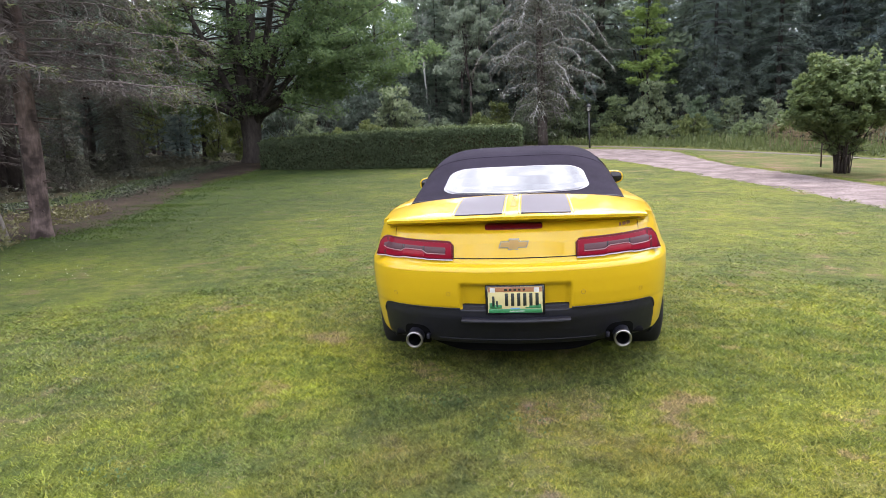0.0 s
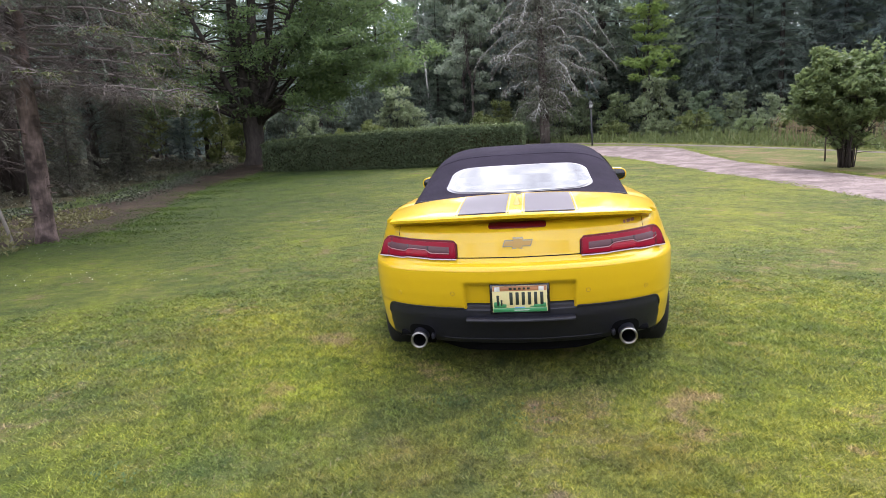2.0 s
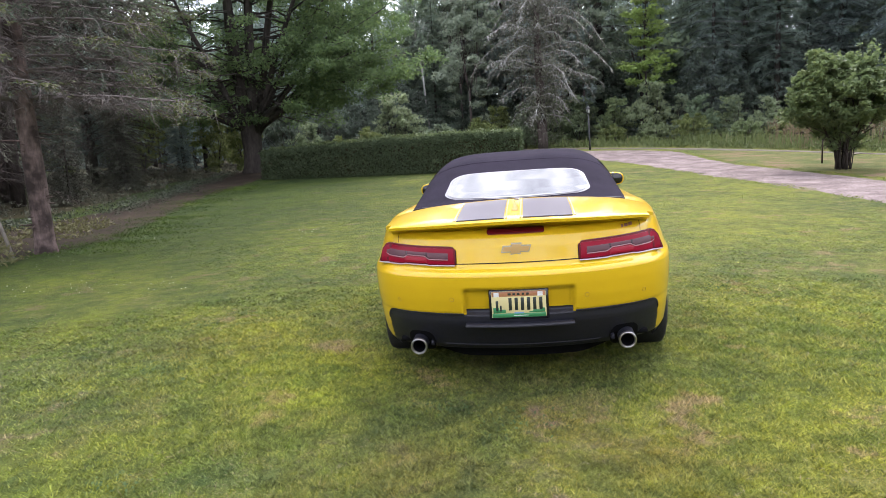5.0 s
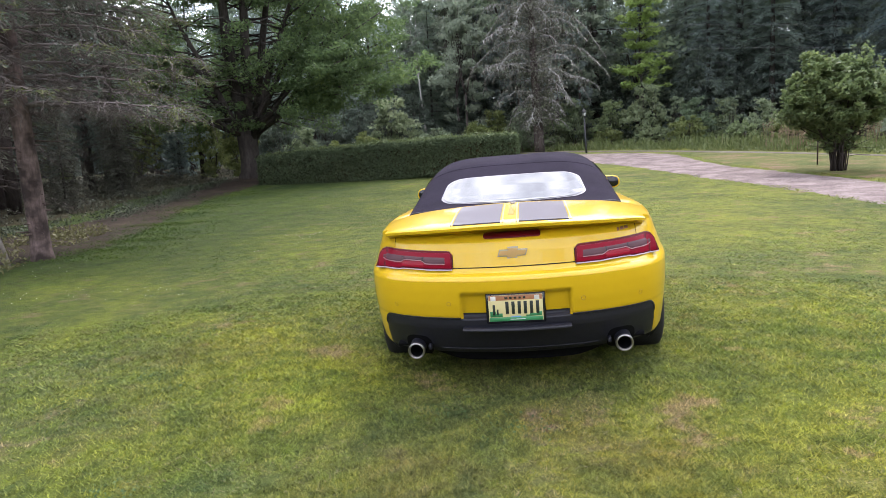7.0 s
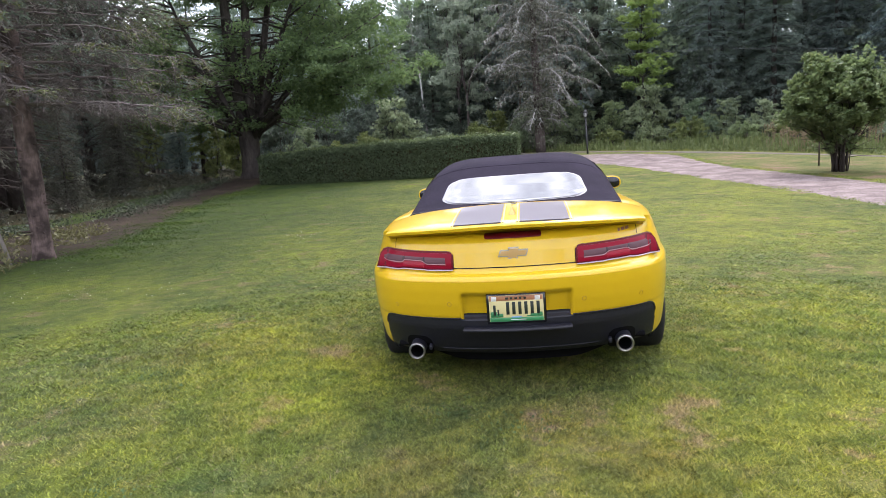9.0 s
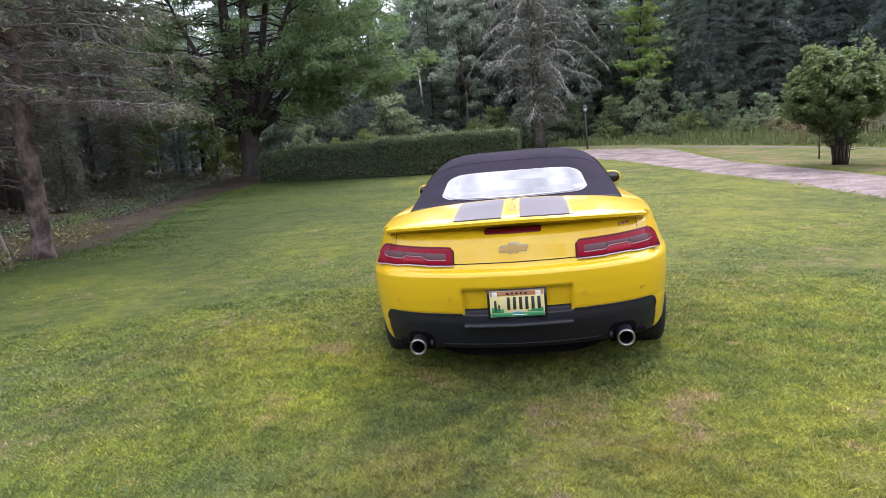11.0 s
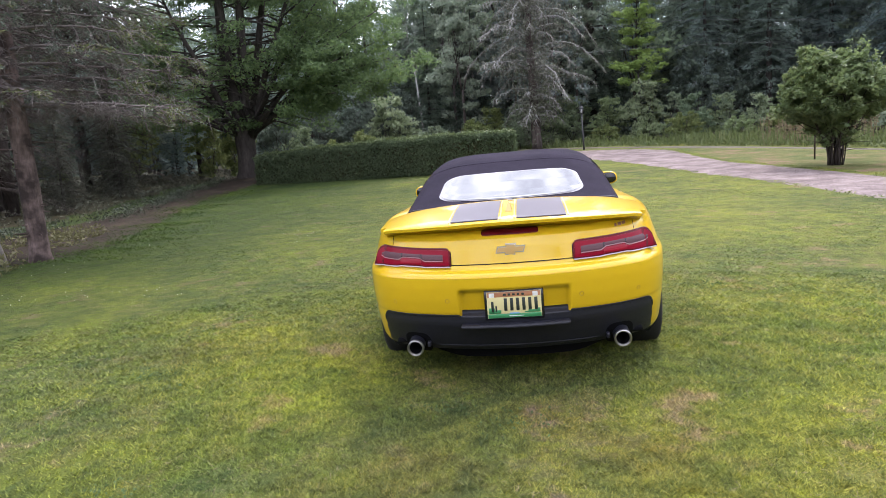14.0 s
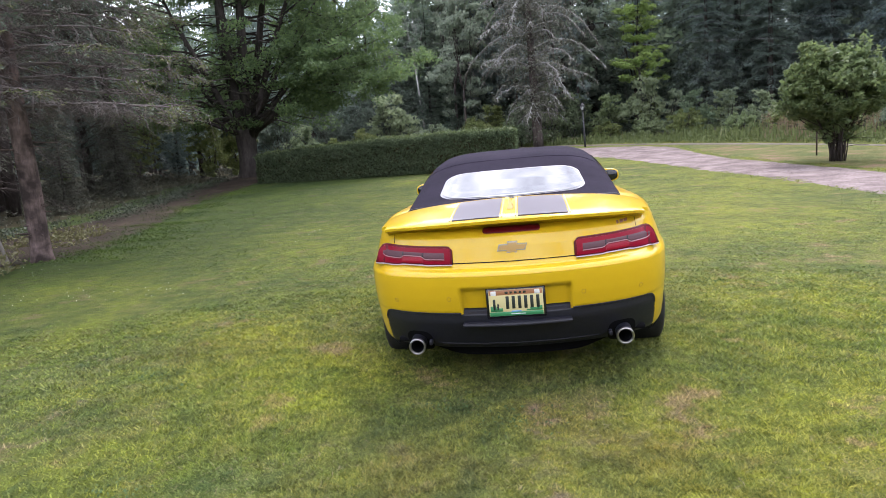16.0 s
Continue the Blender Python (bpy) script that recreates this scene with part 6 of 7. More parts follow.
def tail_lamp(car, side):
    """Red lamp with two smoked bars stepping down to a bright red middle, chrome strip below."""
    def line(pts):
        px, pz = zip(*pts)
        return lambda x: float(np.interp(abs(x), px, pz))

    def cols(a, b, n=26):
        return sorted(side * np.linspace(a, b, n))
    top = line([(0.338, 0.868), (0.348, 0.887), (0.365, 0.892), (0.55, 0.896), (0.76, 0.903), (0.79, 0.898), (0.812, 0.870), (0.832, 0.800)])
    bot = line([(0.338, 0.800), (0.345, 0.793), (0.50, 0.793), (0.51, 0.796), (0.65, 0.799), (0.67, 0.794), (0.80, 0.792), (0.832, 0.797)])
    rim = slab("lamp_seal", cols(0.3375, 0.834), lambda x: top(x) + 0.001, lambda x: bot(x) - 0.007, 0.004, 0.06, M_SEAL, car, "black seal round the lamp")
    lamp = slab("tail_lamp", cols(0.341, 0.829), top, bot, 0.012, 0.05, M_RED_DARK, car, "deep red tail lamp lens")
    slab("red_ring", cols(0.352, 0.815), lambda x: top(x) - 0.010, lambda x: bot(x) + 0.006, 0.0145, 0.02, M_RED, lamp)
    it = line([(0.385, 0.858), (0.50, 0.862), (0.765, 0.871), (0.78, 0.862)])
    ib = line([(0.385, 0.822), (0.50, 0.824), (0.525, 0.842), (0.635, 0.846), (0.66, 0.830), (0.77, 0.833), (0.785, 0.845)])
    slab("smoked_bar", cols(0.385, 0.785, 34), it, ib, 0.0175, 0.02, M_SMOKE, lamp, "smoked grey bar")
    slab("bar_edge", cols(0.385, 0.785, 34), lambda x: ib(x) + 0.0022, lambda x: ib(x) - 0.0028, 0.0195, 0.012, M_BAR_EDGE, lamp, "thin grey bright edge")
    slab("divider", cols(0.512, 0.518, 3), it, ib, 0.0185, 0.012, M_TRIM, lamp)
    slab("divider", cols(0.640, 0.646, 3), it, ib, 0.0185, 0.012, M_TRIM, lamp)
    slab("bright_lens", cols(0.515, 0.650, 12), lambda x: ib(x) - 0.006, lambda x: bot(x) + 0.007, 0.0175, 0.012, M_RED_HOT, lamp, "bright red reflector")
    slab("chrome_strip", cols(0.345, 0.832, 30), lambda x: bot(x) - 0.001, lambda x: bot(x) - 0.0065, 0.0135, 0.02, M_STRIP, lamp, "thin silver strip")
    return rim


def spoiler(car):
    """Lip across the boot lid, proud of it and hollow beneath."""
    xs = np.linspace(-0.753, 0.753, 63)
    v, f = [], []
    for x in xs:
        u = abs(x) / 0.775
        yt = 0.075 + 0.26 * u ** 2.6
        zt = 1.033 - 0.034 * u ** 2 - 0.006 * float(smooth01(0.9, 1.0, u))
        th = 0.024 * (1 - 0.10 * u)
        depth = 0.20 - 0.06 * u
        sec = [(yt + depth, float(lid_z(x, yt + depth)) + 0.001), (yt + depth * 0.5, float(lid_z(x, yt + depth * 0.5)) + 0.003), (yt + 0.035, float(lid_z(x, yt + 0.035)) + 0.001), (yt + 0.008, zt + 0.001), (yt, zt - 0.006), (yt + 0.004, zt - th), (yt + 0.03, zt - th - 0.004),
               (yt + 0.075, zt - th - 0.012), (yt + 0.10, zt - th - 0.030), (yt + depth, zt - 0.06)]
        v += [(x, a, b) for a, b in sec]
    k = 10
    for i in range(len(xs) - 1):
        for j in range(k):
            f.append((i * k + j, i * k + (j + 1) % k, (i + 1) * k + (j + 1) % k, (i + 1) * k + j))
    f += [tuple(range(k)), tuple((len(xs) - 1) * k + j for j in reversed(range(k)))]
    me = mesh_of("rear_spoiler", v, f, M_PAINT)
    me.set_sharp_from_angle(angle=radians(50))
    return part_of("rear_spoiler", me, car, "yellow lip spoiler")


def lid_top(car):
    """Upper face of the boot lid between spoiler and hood, with its two wide stripes."""
    def sheet(name, x0, x1, y0, y1, lift, mat, parent, label, nx=24, ny=16):
        v, f = [], []
        for j in range(ny + 1):
            for i in range(nx + 1):
                x = x0 + (x1 - x0) * i / nx
                yy0 = y0(x) if callable(y0) else y0
                y = yy0 + (y1 - yy0) * j / ny
                v.append((x, y, float(lid_z(x, y)) + lift))
        for j in range(ny):
            for i in range(nx):
                q = j * (nx + 1) + i
                f.append((q, q + 1, q + nx + 2, q + nx + 1))
        n = len(v)
        rim = [i for i in range(nx + 1)] + [(j + 1) * (nx + 1) - 1 for j in range(1, ny + 1)] + [ny * (nx + 1) + i for i in reversed(range(nx))] + [j * (nx + 1) for j in reversed(range(1, ny))]
        v += [(v[i][0], v[i][1], v[i][2] - 0.02) for i in rim]
        for a in range(len(rim)):
            b = (a + 1) % len(rim)
            f.append((rim[a], n + a, n + b, rim[b]))
        me = mesh_of(name, v, f, mat)
        me.set_sharp_from_angle(angle=radians(50))
        return part_of(name, me, parent, label)

    def edge(x):
        return 0.085 + 0.26 * (abs(x) / 0.775) ** 2.6
    lid = sheet("boot_lid_top", -0.80, 0.80, lambda x: edge(x) + 0.09, 0.82, 0.0, M_PAINT, car, "yellow boot lid", 90, 40)
    for x0, x1 in ((-0.325, -0.058), (0.045, 0.318)):
        sheet("stripe", x0, x1, lambda x: edge(x) + 0.012, 0.742, 0.0045, M_STRIPE, lid, "wide dark grey stripe")
        for a in (x0 - 0.016, x1 + 0.008):
            sheet("stripe_edge", a, a + 0.008, lambda x: edge(x) + 0.012, 0.742, 0.0045, M_EDGE, lid, "thin pale stripe edge", 2, 16)


def lid_z(x, y):
    u = abs(x) / 0.775
    yt = 0.075 + 0.26 * u ** 2.6
    zt = 1.033 - 0.034 * u ** 2
    t = np.clip((y - yt) / (0.80 - yt), 0, 1)
    return zt + 0.006 - 0.02 * u ** 8 + (0.046 - 0.012 * u ** 2) * (1.65 * t - 0.65 * t * t)


TOP_Y = [0.76, 0.84, 0.92, 1.05, 1.20, 1.40, 1.52, 1.60, 1.66, 1.75, 1.95, 2.2, 2.5, 2.78]
TOP_Z = [1.052, 1.072, 1.090, 1.126, 1.170, 1.232, 1.276, 1.306, 1.324, 1.341, 1.362, 1.367, 1.354, 1.318]
TOP_W = [0.700, 0.712, 0.716, 0.722, 0.728, 0.735, 0.738, 0.74, 0.74, 0.742, 0.745, 0.745, 0.74, 0.72]
TOP_N = [6.0, 5.0, 4.6, 4.2, 4.0, 3.9, 3.9, 4.0, 4.0, 4.1, 4.3, 4.7, 5.1, 5.3]


def top_point(u, y):
    zc, w, n = np.interp(y, TOP_Y, TOP_Z), np.interp(y, TOP_Y, TOP_W), np.interp(y, TOP_Y, TOP_N)
    zb = 1.0
    s = math.copysign(abs(u) ** 0.72, u) if abs(u) < 1 else u
    a = max(0.0, 1 - abs(s) ** n)
    back = 0.14 * abs(s) ** 3 * max(0.0, 1 - (y - 0.76) / 0.7)      # the rear edge wraps forward at the sides
    z = zb + (zc - zb) * a ** (1 / n)
    return Vector((s * w * (1 - 0.42 * max(0.0, z - 1.035)), y + back, z))


def soft_top(car):
    ys = np.unique(np.concatenate([np.linspace(0.76, 1.75, 40), np.linspace(1.75, 2.78, 22)]))
    us = np.sin(np.linspace(-math.pi / 2, math.pi / 2, 61))
    v = [top_point(u, y) for y in ys for u in us]
    n = len(us)
    cloth = []
    for j in range(len(ys) - 1):
        for i in range(n - 1):
            f = (j * n + i, j * n + i + 1, (j + 1) * n + i + 1, (j + 1) * n + i)
            cloth.append(f)

    def sub(fs):
        ids = sorted({i for f in fs for i in f})
        back = {a: b for b, a in enumerate(ids)}
        return [v[i] for i in ids], [tuple(back[i] for i in f) for f in fs]
    top = part_of("soft_top", mesh_of("soft_top", *sub(cloth), M_FABRIC), car, "dark grey folding fabric roof")
    for sd in (-1, 1):
        vv, ff = [], []
        for j in range(9):
            z = 1.045 + 0.215 * j / 8
            y0, y1 = 1.62 + (z - 1.04) * 0.55, 2.76 + (1.30 - z) * 1.1
            for i in range(25):
                y = min(y0 + (y1 - y0) * i / 24, 3.2)
                yc = min(y, 2.78)
                zc, w, n = (float(np.interp(yc, TOP_Y, q)) for q in (TOP_Z, TOP_W, TOP_N))
                a = min(0.999, (z - 1.0) / (zc - 1.0))
                x = w * (1 - a ** n) ** (1 / n) * (1 - 0.42 * max(0.0, z - 1.035)) + 0.008
                vv.append((sd * x, y, z))
        for j in range(8):
            for i in range(24):
                q = j * 25 + i
                ff.append((q, q + 1, q + 26, q + 25))
        part_of("side_window", mesh_of("side_window", vv, ff, M_GLASS), car, "tinted side window")
        tb = Tubes()
        tb.add([(sd * 0.585, 2.76, 1.285), (sd * 0.635, 3.05, 1.18), (sd * 0.715, 3.42, 1.03), (sd * 0.73, 3.5, 0.99)], [0.020, 0.022, 0.026, 0.028], 8)
        part_of("windscreen_pillar", tb.mesh("windscreen_pillar", M_TRIM), car, "black windscreen pillar")
    # the sewn seam over the rear bow
    tb = Tubes()
    tb.add([top_point(u, 1.60) + Vector((0, 0, 0.001)) for u in np.linspace(-0.93, 0.93, 41)], [0.0012] * 41, 6)
    part_of("seam", tb.mesh("seam", M_FABRIC), top)
    tb = Tubes()
    tb.add([top_point(u, 0.765) + Vector((0, -0.008, 0.002)) for u in np.linspace(-0.99, 0.99, 51)], [0.008] * 51, 8)
    part_of("rubber_seal", tb.mesh("rubber_seal", M_BLACK), top, "black rubber seal at the foot of the roof")

    # rear window: a rounded pane on the slope of the roof, in a pale surround
    def pane(name, grow, lift, mat, parent, label):
        m, k = 40, 30
        vv, ff = [], []
        y0, y1 = 0.890 - grow, 1.395 + grow
        for j in range(k + 1):
            t = 0.5 - 0.5 * math.cos(math.pi * j / k)
            y = y0 + (y1 - y0) * t
            half = 0.500 - 0.005 * t + grow
            r = 0.135
            d = min(y - y0, y1 - y)
            if d < r:
                half -= 0.115 * (1 - math.sqrt(max(0.0, 1 - ((r - d) / r) ** 2)))
            for i in range(m + 1):
                x = -half + 2 * half * i / m
                w = np.interp(y, TOP_Y, TOP_W)
                yy = y + 0.05 * (x / 0.49) ** 2 * (1 - t)
                w = float(np.interp(yy, TOP_Y, TOP_W))
                u = math.copysign((abs(x) / w) ** (1 / 0.72), x)
                back = 0.14 * abs(x / w) ** 3 * max(0.0, 1 - (yy - 0.76) / 0.7)
                p = top_point(u, yy)
                vv.append((p.x, p.y - lift * 0.3, p.z + lift))
        for j in range(k):
            for i in range(m):
                q = j * (m + 1) + i
                ff.append((q, q + 1, q + m + 2, q + m + 1))
        return part_of(name, mesh_of(name, vv, ff, mat), parent, label)
    pane("window_surround", 0.014, 0.0035, M_RIM, car, "pale thin surround of the rear window")
    pane("rear_window", 0.0, 0.007, M_GLASS, car, "glass rear window reflecting the bright sky")
    # windscreen
    vv, ff = [], []
    for j in range(9):
        t = j / 8
        y, z = 2.78 + 0.78 * t, 1.325 - 0.30 * t - 0.02 * math.sin(math.pi * t)
        for i in range(21):
            x = -1 + 2 * i / 20
            vv.append((x * (0.575 + 0.145 * t), y - 0.06 * x * x, z - 0.020 * x * x))
    for j in range(8):
        for i in range(20):
            q = j * 21 + i
            ff.append((q, q + 1, q + 22, q + 21))
    part_of("windscreen", mesh_of("windscreen", vv, ff, M_GLASS), car, "tinted windscreen")


def wheel(car, x, y):
    s = 1 if x > 0 else -1
    bm = bmesh.new()
    prof = [(0.235, -0.105), (0.285, -0.120), (0.312, -0.113), (0.331, -0.096), (0.342, -0.066), (0.345, 0.0), (0.342, 0.066), (0.331, 0.096), (0.312, 0.113), (0.285, 0.120), (0.235, 0.105)]
    n = 40
    rings = [[bm.verts.new((px, r * math.cos(6.28318 * k / n), r * math.sin(6.28318 * k / n))) for k in range(n)] for r, px in prof]
    for a, b in zip(rings, rings[1:]):
        for k in range(n):
            bm.faces.new((a[k], a[(k + 1) % n], b[(k + 1) % n], b[k]))
    bmesh.ops.recalc_face_normals(bm, faces=bm.faces)
    tyre = part("wheel", bm, M_RUBBER, car, "black tyre on a dark alloy wheel")
    tyre.location = (x, y, 0.335)
    bm = bmesh.new()
    for k in range(5):
        bm2 = rounded_box(bmesh.new(), (0.035, 0.052, 0.215), (s * 0.085, 0, 0.125), 0.012)
        bmesh.ops.rotate(bm2, verts=bm2.verts, cent=(0, 0, 0), matrix=Matrix.Rotation(6.28318 * k / 5, 3, "X"))
        tmp = bpy.data.meshes.new("tmp")
        bm2.to_mesh(tmp)
        bm2.free()
        bm.from_mesh(tmp)
    for r0, r1, px in ((0.0, 0.055, 0.09), (0.205, 0.24, 0.095)):
        ring = []
        for r, q in ((r0, px), (r1, px), (r1, px - 0.18), (r0, px - 0.18)):
            ring.append([bm.verts.new((s * q, max(r, 0.001) * math.cos(6.28318 * k / 30), max(r, 0.001) * math.sin(6.28318 * k / 30))) for k in range(30)])
        for a in range(4):
            b = (a + 1) % 4
            for k in range(30):
                bm.faces.new((ring[a][k], ring[a][(k + 1) % 30], ring[b][(k + 1) % 30], ring[b][k]))
    bmesh.ops.recalc_face_normals(bm, faces=bm.faces)
    part("rim", bm, M_ALLOY, tyre)


def revolve(bm, prof, n=28):
    """Profile rows of (radius, y) turned round the y axis."""
    rings = [[bm.verts.new((r * math.cos(6.28318 * k / n), y, r * math.sin(6.28318 * k / n))) for k in range(n)] for r, y in prof]
    for a, b in zip(rings, rings[1:]):
        for k in range(n):
            bm.faces.new((a[k], a[(k + 1) % n], b[(k + 1) % n], b[k]))
    bmesh.ops.recalc_face_normals(bm, faces=bm.faces)
    return bm


def number_plate(car):
    y0 = float(tail_y(0.0, 0.57))

    def box(name, w, h, cx, cz, out, mat, parent, label="", thick=0.004, bevel=0.002):
        bm = rounded_box(bmesh.new(), (w, thick, h), (cx, y0 - out + thick / 2, cz), bevel, 1)
        return part(name, bm, mat, parent, label)
    cz = 0.571
    fr = box("plate_frame", 0.328, 0.173, 0, cz, 0.022, M_TRIM, car, "black number plate frame", 0.016, 0.006)
    pl = box("number_plate", 0.300, 0.149, 0, cz, 0.0235, M_PLATE, fr, "cream number plate with green landscape along the foot")
    box("plate_band", 0.296, 0.030, 0, cz + 0.058, 0.0245, M_PLATE_RED, fr, "orange band along the top")
    for i, w in enumerate((0.024, 0.020, 0.020, 0.018, 0.020)):
        box("plate_bar", w * 0.8, 0.014, -0.050 + 0.025 * i, cz + 0.057, 0.0255, M_INK, fr)
    for cx in (-0.122, 0.118):
        box("sticker", 0.030, 0.026, cx, cz + 0.056, 0.0258, M_WHITE, fr, "small white sticker")
    for i in range(6):
        box("plate_bar", 0.0185, 0.072, -0.047 + 0.0335 * i, cz + 0.001, 0.0252, M_INK, fr)
    box("plate_foot", 0.296, 0.024, 0, cz - 0.062, 0.0245, M_PLATE_GREEN, fr, "green hills along the foot")
    for cx, w, h in ((-0.10, 0.055, 0.022), (-0.125, 0.035, 0.034), (0.10, 0.05, 0.018), (0.128, 0.03, 0.026), (0.07, 0.03, 0.01)):
        box("plate_hill", w, h, cx, cz - 0.050 + h / 2, 0.0247, M_PLATE_GREEN, fr)
    box("plate_lake", 0.055, 0.008, 0.0, cz - 0.050, 0.0254, M_PLATE_BLUE, fr)
    box("plate_bar", 0.085, 0.006, 0.01, cz - 0.064, 0.0254, M_WHITE, fr)
    box("plate_shape", 0.014, 0.058, -0.120, cz - 0.008, 0.0258, M_INK, fr, "dark upright shape")
    box("plate_shape", 0.010, 0.034, -0.100, cz - 0.022, 0.0258, M_INK, fr)


def badge(car):
    """Flat cross-shaped badge: gold field in a bright edge."""
    y0 = float(tail_y(0, 0.872)) - 0.006
    for name, grow, out, mat, label in (("badge_edge", 0.006, 0.0, M_BADGE_EDGE, "bright badge edge"), ("badge", 0.0, 0.003, M_GOLD, "gold cross-shaped badge")):
        g = grow
        outline = [(-0.083 - g, -0.014 - g), (-0.031, -0.014 - g), (-0.028 - g, -0.027 - g), (0.022 + g, -0.027 - g), (0.024, -0.014 - g), (0.070 + g, -0.014 - g),
                   (0.083 + g, 0.014 + g), (0.031, 0.014 + g), (0.028 + g, 0.027 + g), (-0.022 - g, 0.027 + g), (-0.024, 0.014 + g), (-0.070 - g, 0.014 + g)]
        bm = bmesh.new()
        outline = [(x * 0.94, z * 0.94) for x, z in outline]
        fr = [bm.verts.new((x, y0 - out, 0.872 + z)) for x, z in outline]
        bk = [bm.verts.new((x * 1.02, y0 - out + 0.014, 0.872 + z * 1.05)) for x, z in outline]
        bm.faces.new(fr)
        for i in range(len(fr)):
            k = (i + 1) % len(fr)
            bm.faces.new((fr[i], bk[i], bk[k], fr[k]))
        bmesh.ops.recalc_face_normals(bm, faces=bm.faces)
        ob = part(name, bm, mat, car, label)
        ob.data.polygons.foreach_set("use_smooth", [False] * len(ob.data.polygons))
    for i, (dx, w, mat) in enumerate(((-0.032, 0.012, M_PINK), (-0.008, 0.020, M_PINK), (0.018, 0.022, M_PINK))):
        x = 0.628 + dx
        xs = np.linspace(x - w / 2, x + w / 2, 4)
        slab("trim_badge", list(xs), lambda q: 0.954 + 0.10 * (q - 0.628), lambda q: 0.938 + 0.10 * (q - 0.628), 0.006, 0.012, mat, car, "small bright and red model badge")


def mirror(car, side):
    bm = bmesh.new()
    bmesh.ops.create_uvsphere(bm, u_segments=24, v_segments=14, radius=1.0)
    for v in bm.verts:
        y = v.co.y
        v.co.y = max(y, -0.35)
        f = 1 - 0.28 * max(0, y)
        v.co = Vector((math.copysign(abs(v.co.x) ** 0.75, v.co.x) * 0.105 * f, v.co.y * 0.11, math.copysign(abs(v.co.z) ** 0.75, v.co.z) * 0.062 * f))
    ob = part("door_mirror", bm, M_PAINT, car, "yellow door mirror housing")
    ob.location = (side * 0.868, 3.02, 1.030)
    bm = bmesh.new()
    ring = [(0.089 * math.copysign(abs(math.cos(q)) ** 0.72, math.cos(q)), 0.050 * math.copysign(abs(math.sin(q)) ** 0.72, math.sin(q))) for q in np.linspace(0, 2 * math.pi, 33)[:-1]]
    front, back = [bm.verts.new((x, -0.0450, z)) for x, z in ring], [bm.verts.new((x * 1.02, -0.036, z * 1.02)) for x, z in ring]
    bm.faces.new(front)
    for i in range(32):
        bm.faces.new((front[i], back[i], back[(i + 1) % 32], front[(i + 1) % 32]))
    bmesh.ops.recalc_face_normals(bm, faces=bm.faces)
    part("mirror_glass", bm, M_TRIM, ob, "dark mirror glass")
    bm = rounded_box(bmesh.new(), (0.12, 0.05, 0.026), (-side * 0.12, 0.01, -0.045), 0.01)
    part("mirror_arm", bm, M_BLACK, ob)


def side_x(y, z):
    """Half the body's width at a place along its side."""
    k0, k1 = int(np.argmax(OUTLINE[:, 1] > 0.9)), int(np.argmax(OUTLINE[:, 1] > 4.1))
    x = np.interp(y, OUTLINE[k0:k1, 1], OUTLINE[k0:k1, 0]) * np.interp(z, LZ, LW) / HALF
    waist = 0.018 * np.exp(-((z - 0.62) / 0.08) ** 2) * smooth01(1.3, 1.8, y) * smooth01(3.4, 2.9, y)
    return float(x * (1 - waist))


def door(car, side):
    """A door skin just proud of the body, with the dark gap round it and a handle."""
    def skin(name, grow, out, mat, parent, label):
        v, f, m, k = [], [], 30, 24
        for j in range(k + 1):
            z = 0.31 - grow + (0.675 + 2 * grow) * j / k
            y0 = 1.86 - grow - 0.10 * smooth01(0.75, 0.98, z)
            y1 = 3.20 + grow
            for i in range(m + 1):
                y = float(y0 + (y1 - y0) * i / m)
                v.append((side * (side_x(y, min(z, 0.99)) + out), y, z))
        for j in range(k):
            for i in range(m):
                q = j * (m + 1) + i
                f.append((q, q + 1, q + m + 2, q + m + 1))
        return part_of(name, mesh_of(name, v, f, mat), parent, label)
    skin("door_gap", 0.006, 0.0015, M_DARK, car, "dark gap round the door")
    d = skin("door", 0.0, 0.004, M_PAINT, car, "yellow door")
    bm = rounded_box(bmesh.new(), (0.03, 0.20, 0.035), (side * (side_x(2.02, 0.86) + 0.016), 2.02, 0.86), 0.012)
    part("door_handle", bm, M_PAINT, d)


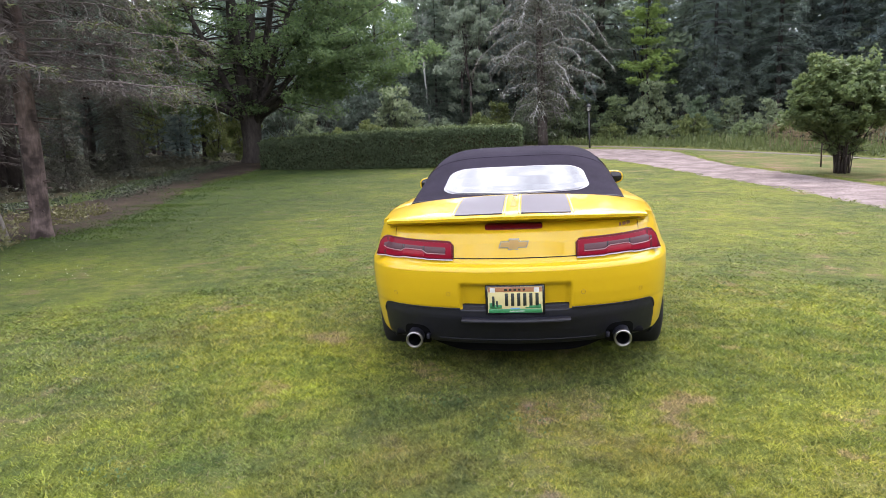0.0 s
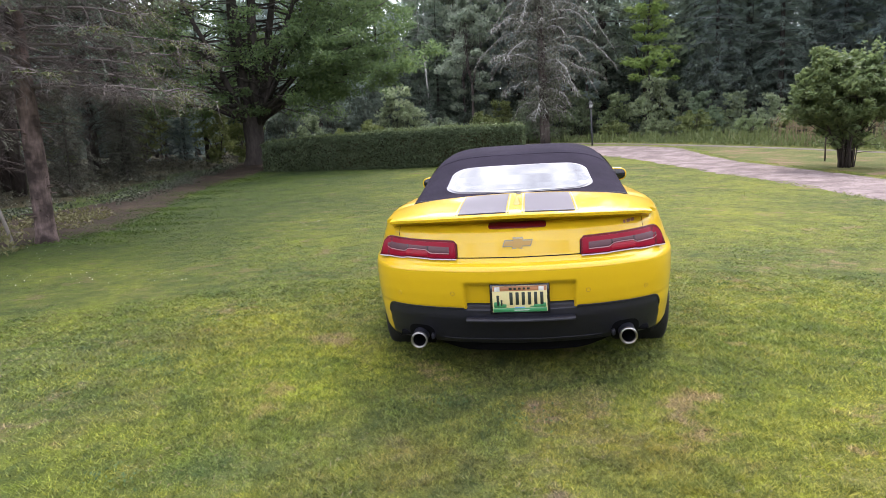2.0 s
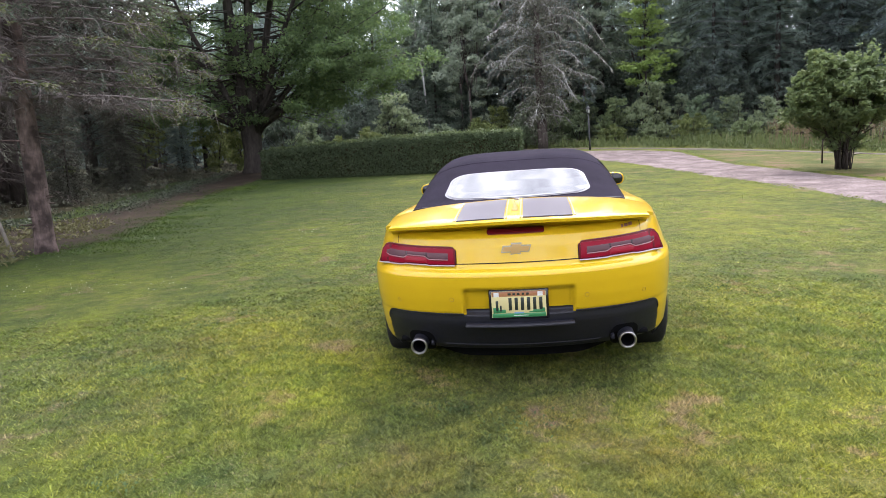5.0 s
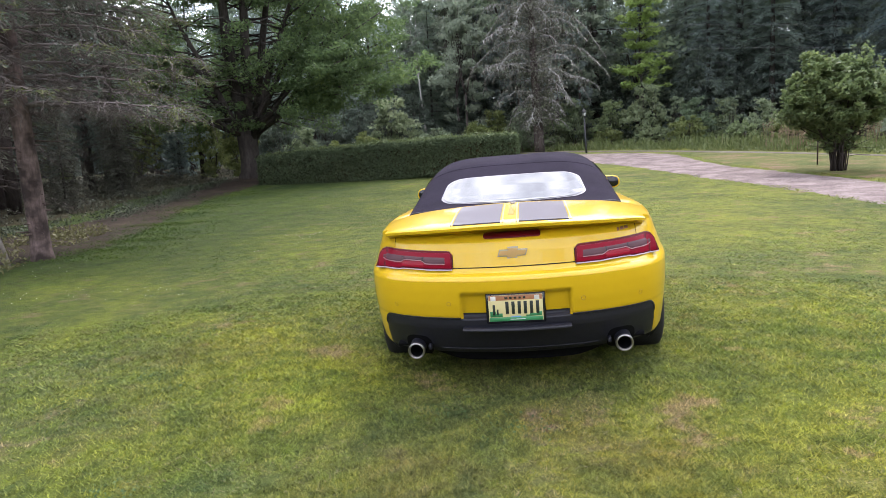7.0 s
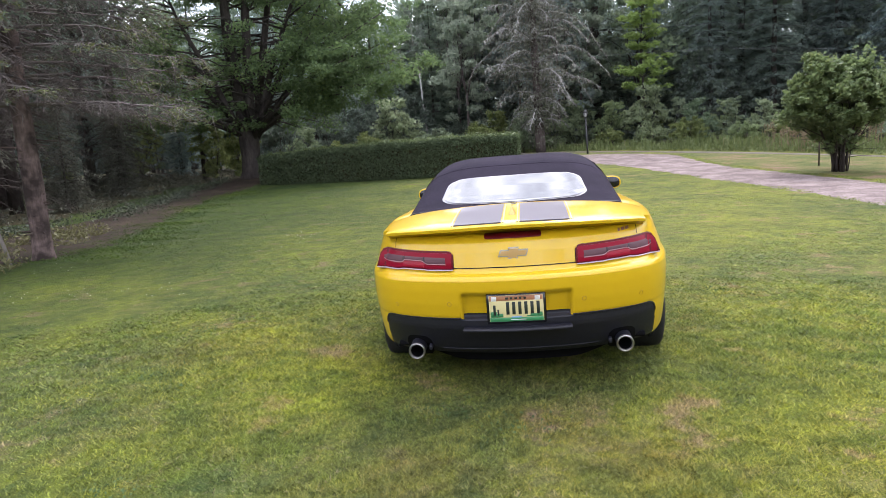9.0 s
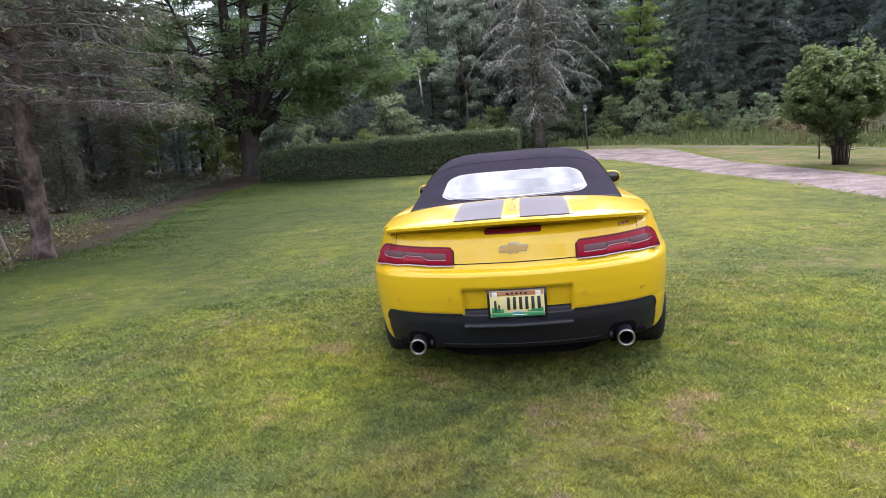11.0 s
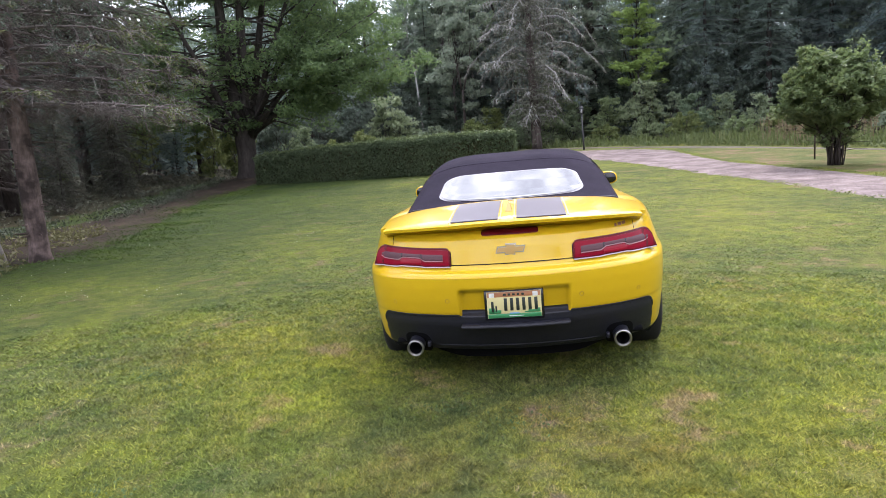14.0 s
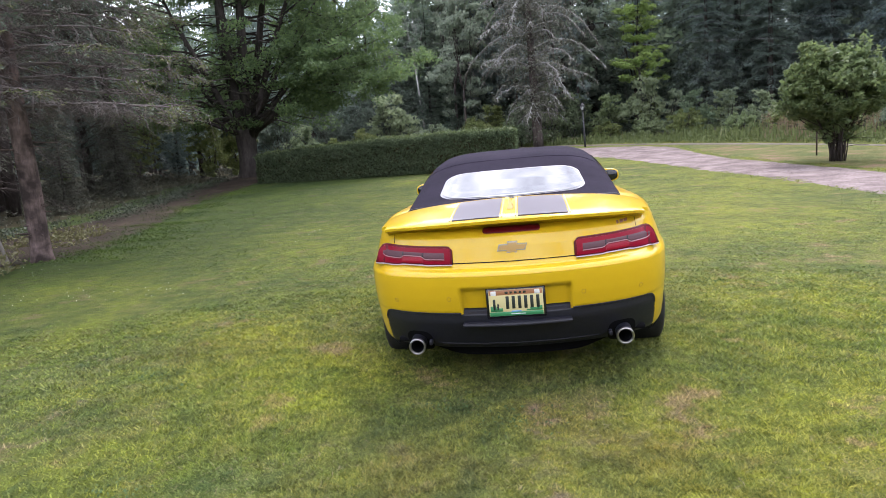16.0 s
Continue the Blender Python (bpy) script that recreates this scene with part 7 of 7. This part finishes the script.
def build_car():
    car = thing("car", pose(0, 0, 0.0, 0, -0.8, -1.4), "yellow two-door convertible with a dark fabric roof parked on the lawn", "car")
    body_shell(car)
    spoiler(car)
    lid_top(car)
    soft_top(car)
    for s in (-1, 1):
        tail_lamp(car, s)
        mirror(car, s)
        door(car, s)
        for y in (1.14, 3.99):
            wheel(car, s * 0.826, y)
            bm = revolve(bmesh.new(), [(0.0, 0.0), (0.395, 0.0), (0.395, -0.235)], 40)
            bmesh.ops.delete(bm, geom=[v for v in bm.verts if v.co.z < -0.06 and math.hypot(v.co.x, v.co.z) > 0.1], context="VERTS")
            bmesh.ops.rotate(bm, verts=bm.verts, cent=(0, 0, 0), matrix=Matrix.Rotation(math.pi / 2, 3, "Z"))
            if s < 0:
                bmesh.ops.scale(bm, vec=(1, 1, 1), verts=bm.verts)
            bmesh.ops.translate(bm, vec=(0.64, 0, 0), verts=bm.verts)
            for v in bm.verts:
                v.co.x *= s
            ob = part("wheel_arch_liner", bm, M_DARK, car, "black wheel arch liner")
            ob.location = (0, y, 0.355)
        # exhaust
        bm = revolve(bmesh.new(), [(0.037, 0.05), (0.037, 0.012), (0.0395, -0.002), (0.0455, -0.005), (0.0495, 0.002), (0.0495, 0.016), (0.046, 0.022)], 32)
        ob = part("exhaust_tip", bm, M_STEEL, car, "polished round exhaust tip")
        ob.matrix_basis = pose(s * 0.592, 0.135, 0.316, 4, 0, 0)
        # barrel behind the tip, its shadow put into a black colour
        bm = revolve(bmesh.new(), [(0.0475, 0.014), (0.0475, 0.22)], 28)
        part("exhaust_pipe", bm, M_BLACK, ob, "pipe coloured dark for the shadow it lies in")
        bm = revolve(bmesh.new(), [(0.0005, 0.10), (0.0368, 0.10), (0.0368, 0.010)], 24)
        part("exhaust_bore", bm, M_DARK, ob, "dark inside of the pipe")
        # flat dark slab in place of the shade in a recess
        xs, t, b = rounded(s * 0.588 - 0.082, s * 0.588 + 0.082, 0.245, 0.392, 0.05)
        slab("exhaust_recess", list(xs), t, b, 0.003, 0.03, M_DARK, car, "dark slab standing for a shaded recess round the exhaust")
        bm = rounded_box(bmesh.new(), (0.020, 0.05, 0.030), (s * 0.515, 0.19, 0.326), 0.006)
        part("exhaust_hanger", bm, M_BLACK, car)
        for x, z in ((0.372, 0.605), (0.698, 0.588)):
            slope = (float(tail_y(x + 0.02, z)) - float(tail_y(x - 0.02, z))) / 0.04
            tilt = (float(tail_y(x, z + 0.015)) - float(tail_y(x, z - 0.015))) / 0.03
            ring = [(0.0118 + 0.0016 * math.cos(q), 0.0016 * math.sin(q)) for q in np.linspace(0, 2 * math.pi, 9)]
            ob = part("parking_sensor", revolve(bmesh.new(), ring, 20), M_RING, car, "round flush parking sensor")
            ob.matrix_basis = pose(s * x, float(tail_y(x, z)), z, -math.degrees(math.atan(tilt)), 0, s * math.degrees(math.atan(slope)))
        # shut line between lid and wing
        slab("shut_line", [s * 0.702, s * 0.7055], lambda x: 0.99, lambda x: 0.90, 0.002, 0.01, M_DARK, car)
    xs = list(np.linspace(-0.338, 0.338, 41))
    slab("shut_line", xs, lambda x: 0.7995, lambda x: 0.7947, 0.004, 0.02, M_DARK, car, "dark gap under the boot lid", 2)
    xs, t, b = rounded(-0.160, 0.160, 0.950, 0.980, 0.012)
    slab("high_brake_lamp", list(xs), t, b, 0.010, 0.03, M_RED_DARK, car, "dark red high brake lamp")
    xs, t, b = rounded(-0.302, 0.302, 0.446, 0.466, 0.009)
    slab("bumper_ledge", list(xs), t, b, 0.050, 0.09, M_BLACK, car, "black ledge under the number plate", 6, lambda x, z: tail_y(x, 0.455) + 1.1 * max(0.0, z - 0.456))
    for s in (-1, 1):
        slab("bumper_edge", sorted(s * np.concatenate([np.linspace(0.31, 0.745, 16), 0.745 + 0.0495 * np.sin(np.linspace(0.1, 1.5, 12))])), lambda x: valance_top(x) + 0.006, lambda x: valance_top(x) - 0.006 - 0.022 * float(smooth01(0.775, 0.7945, abs(x))), 0.006, 0.02, M_BLACK, car)
    slab("valance_lip", list(np.linspace(-0.45, 0.45, 25)), lambda x: 0.318, lambda x: 0.300, 0.006, 0.03, M_BLACK, car)
    number_plate(car)
    badge(car)
    # shark-fin aerial on the lid and the nozzle at its front
    bm = bmesh.new()
    pts = [(0.019, 0.29, 0.0), (0.015, 0.405, 0.0), (0.004, 0.395, 0.036), (0.003, 0.375, 0.042)]
    vs = [bm.verts.new((sx * x, y, float(lid_z(0, y)) + 0.002 + z)) for sx in (-1, 1) for x, y, z in pts]
    a, b = vs[:4], vs[4:]
    bm.faces.new((a[0], a[1], a[2], a[3]))
    bm.faces.new((b[3], b[2], b[1], b[0]))
    for i in range(4):
        k = (i + 1) % 4
        bm.faces.new((a[i], b[i], b[k], a[k]))
    bmesh.ops.recalc_face_normals(bm, faces=bm.faces)
    ob = part("aerial", bm, M_RING, car, "dark yellow fin aerial")
    ob.data.polygons.foreach_set("use_smooth", [False] * len(ob.data.polygons))
    bm = rounded_box(bmesh.new(), (0.03, 0.02, 0.008), (0.004, 0.745, 1.086), 0.003)
    part("washer_nozzle", bm, M_RIM, car)
    # underside and lamps at the nose
    bm = rounded_box(bmesh.new(), (1.36, 3.4, 0.16), (0, 2.55, 0.225), 0.03)
    part("underbody", bm, M_DARK, car, "dark underbody")
    # unseen tray added to keep light from under the tail
    bm = rounded_box(bmesh.new(), (1.46, 0.62, 0.03), (0, 0.62, 0.315), 0.01)
    # lower bumper edge, near-black and deep so it doubles as the shadow beneath
    slab("diffuser", list(np.linspace(-0.70, 0.70, 41)), lambda x: 0.300, lambda x: 0.200 + 0.085 * float(smooth01(0.30, 0.70, abs(x))), -0.15, 0.04, M_DARK, car, "dark lower bumper edge, also standing for the shadow beneath", 4, lambda x, z: tail_y(x, 0.32))
    part("undertray", bm, M_DARK, car, "unseen dark tray added to block light under the tail")
    # silencer box, added to stop light passing beneath the car
    bm = rounded_box(bmesh.new(), (1.10, 0.36, 0.13), (0, 0.66, 0.25), 0.05)
    part("silencer", bm, M_DARK, car, "dark silencer box added to block light under the tail")
    for s in (-1, 1):
        bm = rounded_box(bmesh.new(), (0.30, 0.12, 0.085), (s * 0.50, 4.645, 0.63), 0.03)
        part("headlight", bm, M_GLASS, car, "dark headlight")
    bm = rounded_box(bmesh.new(), (0.80, 0.06, 0.10), (0, 4.80, 0.60), 0.02)
    part("grille", bm, M_TRIM, car, "black front grille")


build_car()
